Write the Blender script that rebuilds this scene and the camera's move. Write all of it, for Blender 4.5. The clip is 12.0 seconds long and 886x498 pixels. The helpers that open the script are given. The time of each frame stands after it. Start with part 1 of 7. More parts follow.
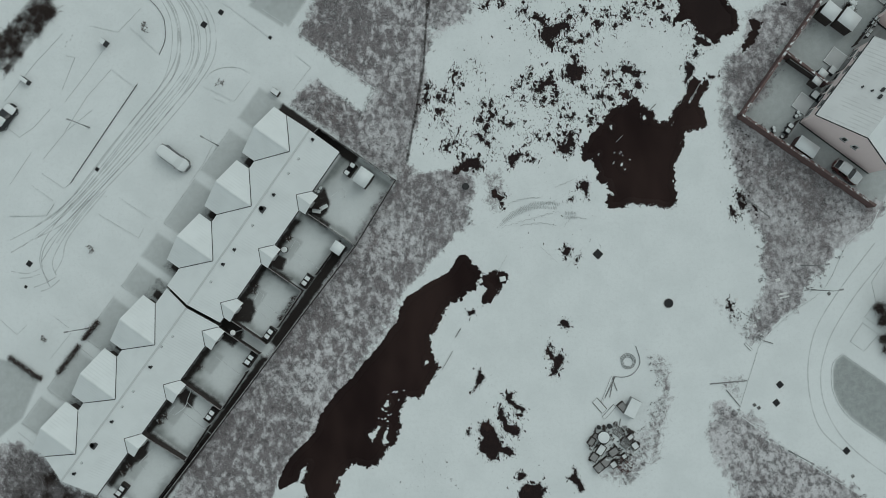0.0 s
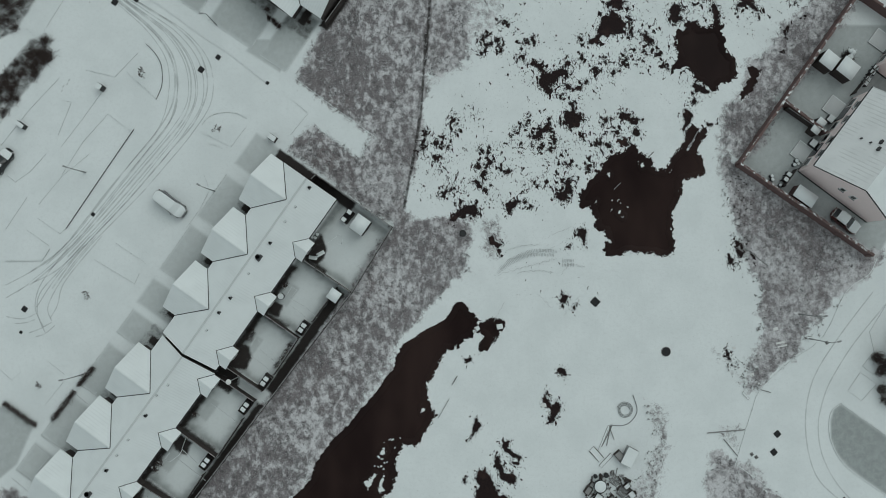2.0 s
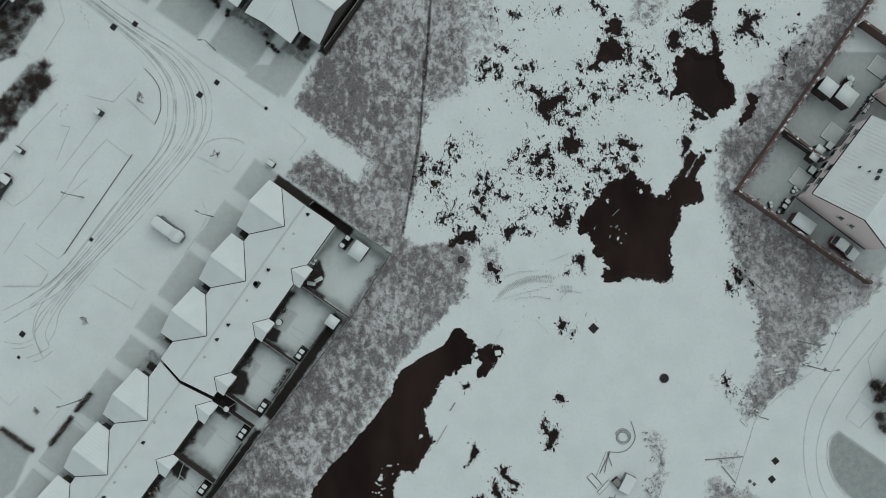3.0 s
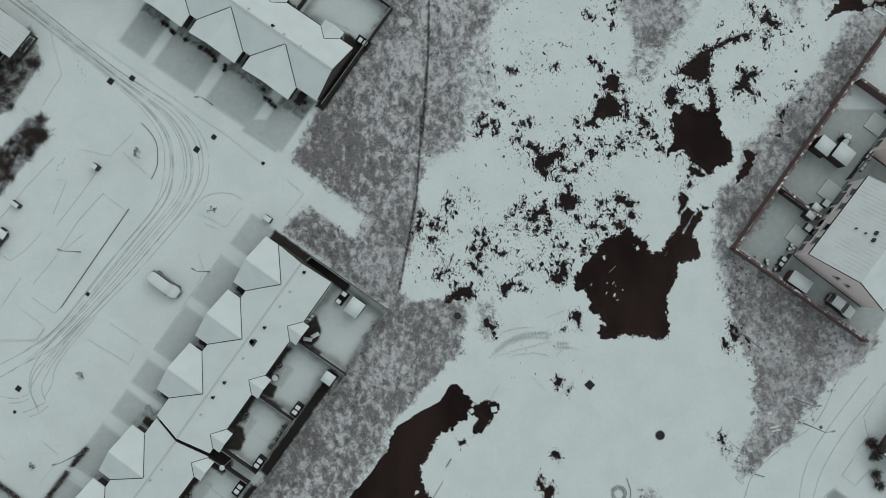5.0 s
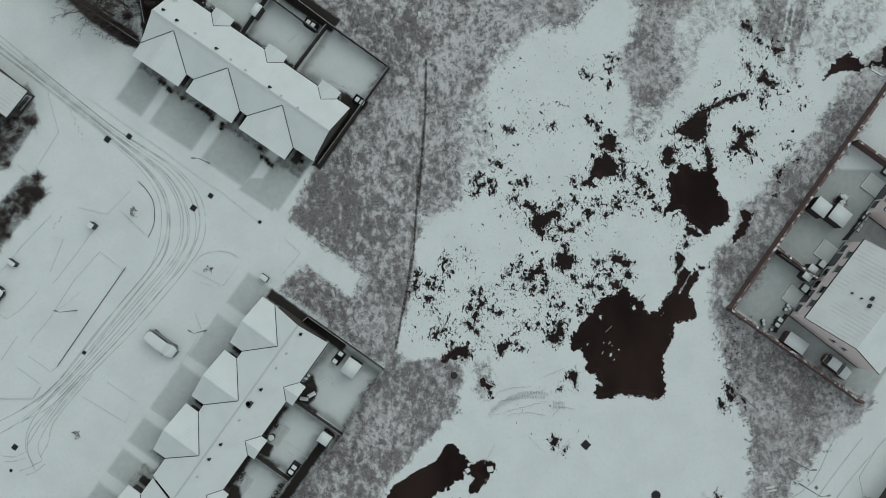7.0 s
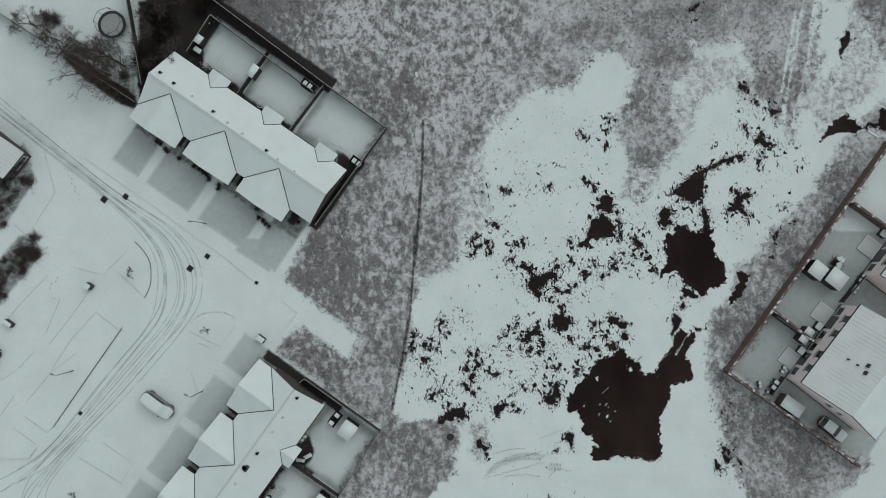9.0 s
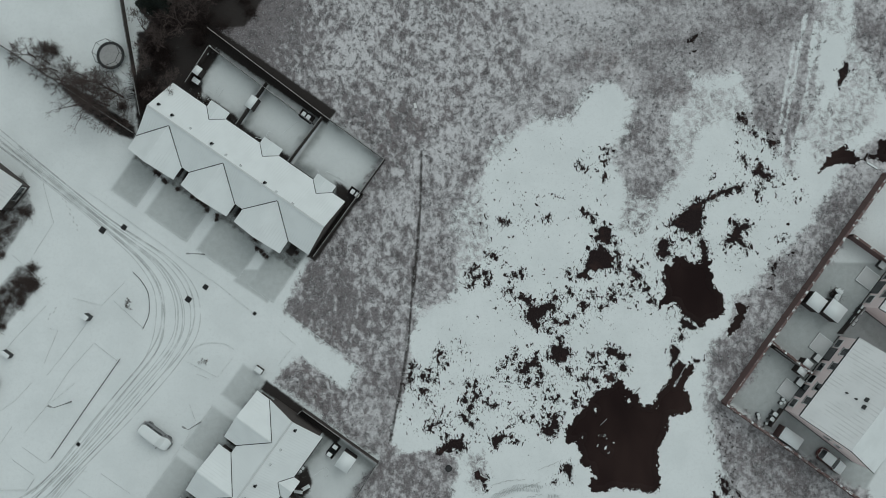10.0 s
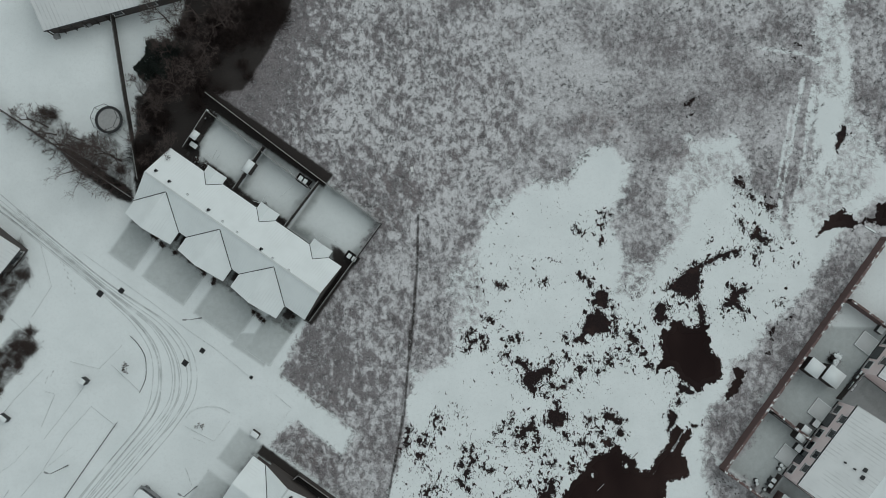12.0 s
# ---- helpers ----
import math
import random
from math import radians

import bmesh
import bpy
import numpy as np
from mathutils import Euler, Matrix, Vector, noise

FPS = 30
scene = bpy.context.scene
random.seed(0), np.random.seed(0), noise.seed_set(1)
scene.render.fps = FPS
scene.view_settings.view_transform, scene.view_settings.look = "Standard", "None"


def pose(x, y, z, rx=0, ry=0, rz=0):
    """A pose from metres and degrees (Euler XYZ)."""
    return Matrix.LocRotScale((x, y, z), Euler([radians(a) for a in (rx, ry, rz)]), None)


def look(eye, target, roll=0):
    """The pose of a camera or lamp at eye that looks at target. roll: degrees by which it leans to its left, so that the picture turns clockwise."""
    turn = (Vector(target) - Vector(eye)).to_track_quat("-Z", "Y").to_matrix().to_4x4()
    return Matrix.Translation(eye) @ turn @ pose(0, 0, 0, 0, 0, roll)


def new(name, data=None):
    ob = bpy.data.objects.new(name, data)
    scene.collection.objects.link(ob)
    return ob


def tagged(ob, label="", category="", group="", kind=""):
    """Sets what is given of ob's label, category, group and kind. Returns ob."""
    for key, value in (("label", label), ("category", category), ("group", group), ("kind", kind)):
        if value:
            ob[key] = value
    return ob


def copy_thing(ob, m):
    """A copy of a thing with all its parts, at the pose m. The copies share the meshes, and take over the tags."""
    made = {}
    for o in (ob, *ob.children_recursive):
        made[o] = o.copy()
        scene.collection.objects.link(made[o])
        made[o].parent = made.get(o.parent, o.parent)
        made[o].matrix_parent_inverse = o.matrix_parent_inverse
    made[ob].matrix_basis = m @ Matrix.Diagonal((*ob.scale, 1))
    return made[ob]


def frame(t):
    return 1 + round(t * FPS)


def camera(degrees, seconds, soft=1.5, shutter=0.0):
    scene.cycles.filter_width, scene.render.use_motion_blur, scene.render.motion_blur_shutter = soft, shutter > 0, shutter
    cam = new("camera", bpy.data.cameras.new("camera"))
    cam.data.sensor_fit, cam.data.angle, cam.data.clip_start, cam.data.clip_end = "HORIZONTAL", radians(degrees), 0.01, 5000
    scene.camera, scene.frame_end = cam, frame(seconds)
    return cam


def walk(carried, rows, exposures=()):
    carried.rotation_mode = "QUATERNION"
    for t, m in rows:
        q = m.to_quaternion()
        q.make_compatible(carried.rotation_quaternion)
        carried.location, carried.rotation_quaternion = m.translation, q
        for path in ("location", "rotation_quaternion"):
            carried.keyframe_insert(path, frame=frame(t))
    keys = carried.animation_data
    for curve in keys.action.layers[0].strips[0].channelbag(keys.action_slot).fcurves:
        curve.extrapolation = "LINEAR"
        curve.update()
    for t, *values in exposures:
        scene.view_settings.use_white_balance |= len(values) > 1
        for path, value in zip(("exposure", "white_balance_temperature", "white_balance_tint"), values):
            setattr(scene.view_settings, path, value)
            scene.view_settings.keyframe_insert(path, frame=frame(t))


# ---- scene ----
# A snowed-in housing estate and building plot, seen from a drone about 104 m up.
cam = camera(57.0, 12.0, 0.55)
PATH = [
    (0.0, 0.665, -1.305, 104.098, 1.3733, 0.4280, -0.8811),
    (0.5, 0.774, 0.066, 104.007, 1.3982, 0.4264, -0.8314),
    (1.0, 0.861, 1.469, 103.945, 1.4367, 0.4107, -0.7723),
    (1.5, 0.937, 2.919, 103.909, 1.4794, 0.3875, -0.7081),
    (2.0, 1.010, 4.428, 103.897, 1.5191, 0.3616, -0.6423),
    (2.5, 1.086, 6.002, 103.904, 1.5508, 0.3363, -0.5775),
    (3.0, 1.168, 7.645, 103.928, 1.5711, 0.3134, -0.5158),
    (5.0, 1.550, 14.851, 104.129, 1.5270, 0.2513, -0.3161),
    (5.5, 1.649, 16.776, 104.191, 1.4922, 0.2391, -0.2784),
    (6.0, 1.744, 18.731, 104.253, 1.4540, 0.2257, -0.2445),
    (6.5, 1.834, 20.705, 104.313, 1.4166, 0.2101, -0.2137),
    (7.0, 1.917, 22.687, 104.368, 1.3842, 0.1919, -0.1852),
    (9.0, 2.216, 30.485, 104.539, 1.3919, 0.1127, -0.0808),
    (9.5, 2.313, 32.366, 104.570, 1.4464, 0.1072, -0.0560),
    (10.0, 2.442, 34.211, 104.599, 1.5269, 0.1192, -0.0327),
    (10.5, 2.620, 36.023, 104.628, 1.6342, 0.1582, -0.0121),
    (11.0, 2.871, 37.808, 104.662, 1.7677, 0.2360, 0.0035),
    (11.5, 3.221, 39.575, 104.704, 1.9255, 0.3666, 0.0114),
    (12.0, 3.703, 41.339, 104.759, 2.1037, 0.5673, 0.0080),
]
walk(cam, [(t, pose(x, y, z, rx, ry, rz)) for t, x, y, z, rx, ry, rz in PATH],
     [(0.0, -0.45, 6260, 1.5), (7.0, -0.43, 6260, 2.0), (12.0, -0.37, 6280, 4.0)])

# ---- light: an overcast winter sky ----
SUN_EL, SUN_AZ = 46.0, 42.0
world = bpy.data.worlds.new("world")
scene.world = world
world.use_nodes = True
wn, wl = world.node_tree.nodes, world.node_tree.links
wn.clear()
sky = wn.new("ShaderNodeTexSky")
sky.sky_type = 'NISHITA'
sky.sun_disc = False
sky.sun_elevation, sky.sun_rotation = radians(SUN_EL), radians(SUN_AZ)
sky.air_density, sky.dust_density = 1.0, 3.0
grey = wn.new("ShaderNodeHueSaturation")
grey.inputs["Saturation"].default_value = 0.22
back = wn.new("ShaderNodeBackground")
back.inputs["Strength"].default_value = 0.12
wout = wn.new("ShaderNodeOutputWorld")
cloud = wn.new("ShaderNodeMix")
cloud.data_type = 'RGBA'
cloud.inputs[0].default_value = 0.72
cloud.inputs[7].default_value = (5.6, 5.9, 6.0, 1)
wl.new(sky.outputs[0], grey.inputs["Color"])
wl.new(grey.outputs[0], cloud.inputs[6])
wl.new(cloud.outputs[2], back.inputs["Color"])
wl.new(back.outputs[0], wout.inputs["Surface"])
sun = new("sun", bpy.data.lights.new("sun", 'SUN'))
sun.data.energy, sun.data.angle, sun.data.color = 0.62, radians(50), (1.0, 0.97, 0.94)
sun.matrix_world = look((0, 0, 0), (-math.sin(radians(SUN_AZ)) * math.cos(radians(SUN_EL)),
                                    -math.cos(radians(SUN_AZ)) * math.cos(radians(SUN_EL)), -math.sin(radians(SUN_EL))))


# ---- materials ----
class Nodes:
    """Short hand for building one node material."""

    def __init__(self, name):
        self.mat = bpy.data.materials.new(name)
        self.mat.use_nodes = True
        self.tree = self.mat.node_tree
        self.tree.nodes.clear()
        self.out = self.add("ShaderNodeOutputMaterial")
        self.bsdf = self.add("ShaderNodeBsdfPrincipled")
        self.join(self.bsdf.outputs[0], self.out.inputs[0])
        self.coord = None

    def add(self, kind):
        return self.tree.nodes.new(kind)

    def join(self, a, b):
        self.tree.links.new(a, b)

    def place(self, socket, value):
        if hasattr(value, "is_output"):
            self.join(value, socket)
        else:
            socket.default_value = value

    def position(self, world_space=True):
        if world_space:
            return self.add("ShaderNodeNewGeometry").outputs["Position"]
        return self.add("ShaderNodeTexCoord").outputs["Object"]

    def attribute(self, name):
        n = self.add("ShaderNodeAttribute")
        n.attribute_name = name
        return n.outputs["Fac"]

    def noise(self, scale, detail=4.0, rough=0.55, world_space=True, distort=0.0, squash=None):
        n = self.add("ShaderNodeTexNoise")
        n.inputs["Scale"].default_value = scale
        n.inputs["Detail"].default_value = detail
        n.inputs["Roughness"].default_value = rough
        n.inputs["Distortion"].default_value = distort
        p = self.position(world_space)
        if squash:
            mp = self.add("ShaderNodeMapping")
            mp.inputs["Scale"].default_value = squash[0]
            mp.inputs["Rotation"].default_value = (0, 0, radians(squash[1]))
            self.join(p, mp.inputs["Vector"])
            p = mp.outputs[0]
        self.join(p, n.inputs["Vector"])
        return n.outputs["Fac"]

    def math(self, op, a, b=0.0, clamp=False):
        n = self.add("ShaderNodeMath")
        n.operation, n.use_clamp = op, clamp
        self.place(n.inputs[0], a)
        self.place(n.inputs[1], b)
        return n.outputs[0]

    def ramp(self, value, lo, hi, a=0.0, b=1.0):
        n = self.add("ShaderNodeMapRange")
        n.interpolation_type = 'SMOOTHSTEP'
        for k, v in zip(("Value", "From Min", "From Max", "To Min", "To Max"), (value, lo, hi, a, b)):
            self.place(n.inputs[k], v)
        return n.outputs[0]

    def mix(self, fac, a, b):
        n = self.add("ShaderNodeMix")
        n.data_type = 'RGBA'
        self.place(n.inputs[0], fac)
        self.place(n.inputs[6], (*a, 1) if isinstance(a, tuple) else a)
        self.place(n.inputs[7], (*b, 1) if isinstance(b, tuple) else b)
        return n.outputs[2]

    def random(self):
        return self.add("ShaderNodeObjectInfo").outputs["Random"]

    def bump(self, height, strength=0.5, distance=0.05):
        n = self.add("ShaderNodeBump")
        n.inputs["Strength"].default_value = strength
        n.inputs["Distance"].default_value = distance
        self.join(height, n.inputs["Height"])
        self.join(n.outputs[0], self.bsdf.inputs["Normal"])

    def done(self, colour, rough=0.8, metal=0.0, spec=0.3):
        self.place(self.bsdf.inputs["Base Color"], (*colour, 1) if isinstance(colour, tuple) else colour)
        self.place(self.bsdf.inputs["Roughness"], rough)
        self.place(self.bsdf.inputs["Metallic"], metal)
        self.place(self.bsdf.inputs["Specular IOR Level"], spec)
        return self.mat


SNOW = (0.76, 0.80, 0.80)


def grained(name, dark, light, scale, rough=0.8, bump=0.3, distance=0.02, metal=0.0, snow=0.0, world_space=True, spec=0.3):
    """A surface with grain at two scales, and snow lying on part of it."""
    n = Nodes(name)
    fine, wide = n.noise(scale, 5, 0.6, world_space), n.noise(scale * 0.13, 3, 0.6, world_space)
    c = n.mix(n.math('ADD', n.math('MULTIPLY', fine, 0.6), n.math('MULTIPLY', wide, 0.4)), dark, light)
    if snow:
        up = n.add("ShaderNodeSeparateXYZ")
        n.join(n.add("ShaderNodeNewGeometry").outputs["Normal"], up.inputs[0])
        lies = n.math('MULTIPLY', n.ramp(up.outputs[2], 0.5, 0.9), n.ramp(n.noise(2.2, 4, 0.6), 0.75 - snow * 0.62, 0.85 - snow * 0.5))
        c = n.mix(lies, c, SNOW)
    n.bump(fine, bump, distance)
    return n.done(c, rough, metal, spec)


def snow_material(name="snow", tint=SNOW, dirt=0.08, ribs=0.0, pitch=0.33):
    n = Nodes(name)
    fine, wide = n.noise(9, 4, 0.6), n.noise(0.45, 3, 0.55)
    c = n.mix(n.ramp(wide, 0.35, 0.75), tint, tuple(v * (1 - dirt) for v in tint))
    c = n.mix(n.ramp(fine, 0.55, 0.8), c, tuple(v * (1 - dirt * 0.8) for v in tint))
    h = n.math('ADD', n.math('MULTIPLY', fine, 0.4), wide)
    if ribs:
        w = n.add("ShaderNodeTexWave")
        w.wave_type, w.bands_direction = 'BANDS', 'X'
        w.inputs["Scale"].default_value = 0.3142 / pitch
        w.inputs["Distortion"].default_value = 0.6
        w.inputs["Detail"].default_value = 2.0
        n.join(n.position(False), w.inputs["Vector"])
        patch = n.ramp(n.noise(0.35, 3, 0.6), 0.42, 0.62)
        line = n.math('MULTIPLY', n.math('MULTIPLY', n.ramp(w.outputs["Fac"], 0.62, 1.0), patch), ribs)
        c = n.mix(line, c, tuple(v * 0.62 for v in tint))
        h = n.math('SUBTRACT', h, n.math('MULTIPLY', line, 0.8))
    n.bump(h, 0.35, 0.06)
    return n.done(c, 0.9, 0.0, 0.2)


def ground_material():
    """Snow over dead grass, bare peat and thin-swept lawns; the vertex values say which cover lies where."""
    n = Nodes("ground_cover")
    grass, mud, fleck, thin, drift, soil_and_shade = (n.attribute(k) for k in ("grass", "mud", "fleck", "thin", "drift", "soil_and_shade"))
    fine, mid, wide = n.noise(7.0, 5, 0.65), n.noise(1.3, 5, 0.65, distort=0.6), n.noise(0.22, 3, 0.55)
    grain = n.noise(6.0, 3, 0.58)
    # open snow
    snow = n.mix(n.ramp(wide, 0.35, 0.7), SNOW, (0.71, 0.75, 0.75))
    snow = n.mix(n.ramp(n.noise(2.3, 5, 0.65), 0.45, 0.75, 0.0, 0.5), snow, (0.66, 0.69, 0.69))
    snow = n.mix(n.ramp(fine, 0.54, 0.85), snow, (0.55, 0.58, 0.58))
    # lawns and paving with a thin, half-melted cover, and painted shade near houses and fences
    pave = n.mix(n.ramp(mid, 0.3, 0.75), (0.285, 0.312, 0.307), (0.225, 0.243, 0.238))
    pave = n.mix(n.ramp(fine, 0.5, 0.8), pave, (0.40, 0.435, 0.43))
    c = n.mix(n.math('MULTIPLY', thin, n.ramp(mid, 0.1, 0.6, 0.88, 1.0)), snow, pave)
    # dead grass: fine grain, tussocks half a metre to a metre and a half wide, and snow caught on them
    lumpy, brown = n.attribute("lumpy"), n.attribute("brown")
    straw = n.mix(n.ramp(grain, 0.32, 0.70), (0.152, 0.142, 0.146), (0.290, 0.271, 0.278))
    straw = n.mix(n.ramp(n.noise(0.34, 4, 0.65), 0.42, 0.66, 0.0, 0.5), straw, n.mix(grain, (0.090, 0.083, 0.084), (0.205, 0.190, 0.193)))
    straw = n.mix(n.math('MULTIPLY', brown, n.ramp(n.noise(0.55, 4, 0.6), 0.35, 0.65)), straw, n.mix(grain, (0.10, 0.078, 0.076), (0.23, 0.19, 0.185)))
    tuft = n.math('ADD', n.math('MULTIPLY', n.noise(1.15, 4, 0.60, distort=0.15, squash=((1.0, 0.7, 1), 35)), 0.85), n.math('MULTIPLY', n.noise(0.45, 2, 0.5), 0.15))
    nap = n.noise(2.2, 4, 0.60, distort=0.15)
    broad = n.noise(0.16, 4, 0.6)
    lies = n.math('ADD', n.math('MULTIPLY', n.math('SUBTRACT', tuft, 0.5), n.ramp(lumpy, 0.0, 1.0, 0.9, 3.7)),
                  n.math('ADD', n.math('MULTIPLY', n.math('SUBTRACT', broad, 0.5), 1.7), n.math('MULTIPLY', n.math('SUBTRACT', nap, 0.5), 1.0)))
    lies = n.math('ADD', lies, n.math('ADD', 0.46, n.math('MULTIPLY', n.math('SUBTRACT', drift, 0.5), 0.36)))
    turf = n.mix(n.ramp(lies, 0.08, 0.92), straw, n.mix(n.ramp(grain, 0.3, 0.7), (0.55, 0.545, 0.555), (0.66, 0.66, 0.672)))
    # dark hollows between the tussocks
    clump = n.ramp(n.math('ADD', n.noise(0.95, 4, 0.60, distort=0.2), n.math('MULTIPLY', n.math('SUBTRACT', nap, 0.5), 0.3)), 0.53, 0.66)
    turf = n.mix(n.math('MULTIPLY', clump, n.ramp(lumpy, 0.1, 0.9, 0.12, 0.7)), turf, n.mix(grain, (0.050, 0.048, 0.049), (0.14, 0.132, 0.134)))
    # fine stipple of stalks and holes
    turf = n.mix(n.ramp(n.noise(4.2, 4, 0.7), 0.58, 0.70, 0.0, 0.3), turf, (0.075, 0.070, 0.071))
    turf = n.mix(n.ramp(n.noise(5.1, 3, 0.7), 0.59, 0.70, 0.0, 0.3), turf, (0.66, 0.665, 0.67))
    edge = n.ramp(n.math('ADD', grass, n.math('MULTIPLY', n.math('SUBTRACT', n.math('ADD', n.math('MULTIPLY', mid, 0.6), n.math('MULTIPLY', fine, 0.4)), 0.5), 1.9)), 0.32, 0.68)
    c = n.mix(edge, c, turf)
    # bare earth, and shade by walls and fences painted in the same dark tone
    earth_and_shade = n.mix(fine, (0.019, 0.017, 0.0165), (0.060, 0.053, 0.050))
    c = n.mix(n.ramp(n.math('ADD', soil_and_shade, n.math('MULTIPLY', n.math('SUBTRACT', n.math('ADD', n.math('MULTIPLY', fine, 0.4), n.math('MULTIPLY', mid, 0.6)), 0.5), 1.3)), 0.12, 0.80), c, earth_and_shade)
    # bare patches of peat with ragged, clear-cut rims
    rag = n.math('ADD', n.math('MULTIPLY', n.math('SUBTRACT', n.noise(1.5, 4, 0.62, distort=0.5), 0.5), 1.9), n.math('MULTIPLY', n.math('SUBTRACT', n.noise(5.0, 3, 0.6, distort=0.5), 0.5), 1.0))
    patch = n.math('ADD', mud, n.math('MULTIPLY', rag, n.ramp(fleck, 0.1, 0.9, 0.5, 1.0)))
    # flecks between them, thicker round the patches
    crowd = n.math('MULTIPLY', fleck, n.ramp(n.noise(0.36, 3, 0.6), 0.36, 0.60, 0.25, 1.0))
    crowd = n.math('MAXIMUM', crowd, n.math('MULTIPLY', n.ramp(mud, -1.5, -0.1), n.ramp(fleck, 0.0, 0.5, 0.5, 0.95)))
    bits = n.noise(2.0, 4, 0.60, distort=0.45, squash=((1.0, 0.68, 1), 38))
    bare = n.math('MAXIMUM', n.ramp(patch, -0.02, 0.06), n.ramp(n.math('SUBTRACT', bits, n.math('ADD', n.ramp(crowd, 0.0, 1.0, 0.70, 0.540), n.ramp(crowd, 0.0, 0.15, 0.12, 0.0))), 0.0, 0.016))
    crumb = n.noise(4.6, 3, 0.62, distort=0.3, squash=((1.0, 0.6, 1), -48))
    crumb = n.ramp(n.math('SUBTRACT', crumb, n.ramp(n.math('MAXIMUM', crowd, n.math('MULTIPLY', fleck, 0.6)), 0.0, 1.0, 0.72, 0.535)), n.ramp(fleck, 0.0, 0.1, 0.2, 0.0), n.ramp(fleck, 0.0, 0.1, 0.24, 0.04))
    half = n.math('MAXIMUM', n.math('MULTIPLY', n.ramp(patch, -0.22, 0.0), 0.4), n.math('MULTIPLY', crumb, 0.7))
    c = n.mix(half, c, (0.115, 0.110, 0.112))
    # shores of the pools
    wet = n.math('ADD', n.attribute("pool"), n.math('MULTIPLY', n.math('SUBTRACT', n.noise(1.9, 5, 0.66, distort=0.5), 0.5), 1.8))
    wet = n.ramp(wet, -0.03, 0.05)
    peat = n.mix(n.ramp(fine, 0.3, 0.75), (0.0110, 0.0076, 0.0078), (0.034, 0.0230, 0.0225))
    peat = n.mix(n.ramp(n.noise(0.5, 3, 0.6), 0.52, 0.70, 0.0, 0.6), peat, (0.045, 0.026, 0.023))
    dark = n.math('MAXIMUM', bare, wet)
    c = n.mix(bare, c, peat)
    silt = n.noise(0.10, 3, 0.6, squash=((1.0, 0.45, 1), 55))
    c = n.mix(wet, c, n.mix(n.ramp(silt, 0.35, 0.68), (0.0165, 0.0100, 0.0096), (0.033, 0.0207, 0.0185)))
    n.bump(n.math('ADD', n.math('MULTIPLY', fine, n.math('ADD', n.math('MULTIPLY', grass, 0.9), 0.12)), n.math('MULTIPLY', mid, 0.5)), 0.6, 0.10)
    return n.done(c, n.ramp(dark, 0.0, 1.0, 0.92, 0.6), 0.0, n.ramp(dark, 0.0, 1.0, 0.10, 0.06))


def water_material():
    n = Nodes("bog_water")
    wide = n.noise(0.10, 3, 0.6, squash=((1.0, 0.45, 1), 55))
    c = n.mix(n.ramp(wide, 0.35, 0.68), (0.0160, 0.0095, 0.0091), (0.033, 0.0206, 0.0184))
    n.bump(n.noise(3.0, 3, 0.5), 0.03, 0.01)
    return n.done(c, 0.12, 0.0, 0.05)


M = {
    "ground": ground_material(),
    "water": water_material(),
    "roof": snow_material("roof_snow", ribs=0.14, pitch=0.34, dirt=0.06),
    "rib_roof": snow_material("ribbed_roof_snow", (0.70, 0.72, 0.72), ribs=0.42, pitch=0.5),
    "snow": snow_material("snow_cap"),
    "brick": grained("red_brick", (0.100, 0.066, 0.063), (0.175, 0.118, 0.112), 14, 0.9, 0.4, snow=0.0),
    "coping": grained("brick_coping", (0.10, 0.066, 0.063), (0.185, 0.125, 0.118), 9, 0.9, 0.4, snow=0.42),
    "render": grained("pink_render", (0.72, 0.615, 0.605), (0.84, 0.735, 0.725), 5, 0.9, 0.15),
    "render_grey": grained("dark_brown_brick", (0.045, 0.040, 0.038), (0.105, 0.092, 0.086), 6, 0.9, 0.15),
    "timber": grained("weathered_timber", (0.022, 0.019, 0.018), (0.075, 0.063, 0.058), 8, 0.85, 0.4, snow=0.25),
    "dark": grained("dark_plastic", (0.018, 0.019, 0.02), (0.045, 0.046, 0.048), 12, 0.5, 0.1),
    "lead": grained("lead_valley", (0.06, 0.06, 0.062), (0.14, 0.14, 0.145), 6, 0.6, 0.2),
    "ridge": grained("ridge_tile", (0.46, 0.485, 0.485), (0.66, 0.69, 0.69), 7, 0.85, 0.3),
    "concrete": grained("concrete", (0.22, 0.22, 0.22), (0.36, 0.36, 0.35), 8, 0.9, 0.3, snow=0.3),
    "kerb": grained("kerb_stone", (0.20, 0.21, 0.21), (0.46, 0.48, 0.48), 2.5, 0.9, 0.3, snow=0.8),
    "iron": grained("cast_iron", (0.012, 0.012, 0.013), (0.03, 0.03, 0.032), 20, 0.6, 0.3),
    "steel": grained("galvanised_steel", (0.20, 0.21, 0.21), (0.34, 0.35, 0.35), 9, 0.5, 0.1, metal=0.3),
    "white": grained("white_plastic", (0.62, 0.63, 0.62), (0.74, 0.75, 0.74), 8, 0.5, 0.1),
    "bark": grained("wet_bark", (0.045, 0.036, 0.033), (0.13, 0.10, 0.092), 10, 0.9, 0.5),
}
glass = Nodes("window_glass")
M["glass"] = glass.done((0.02, 0.023, 0.026), 0.08, 0.0, 0.6)


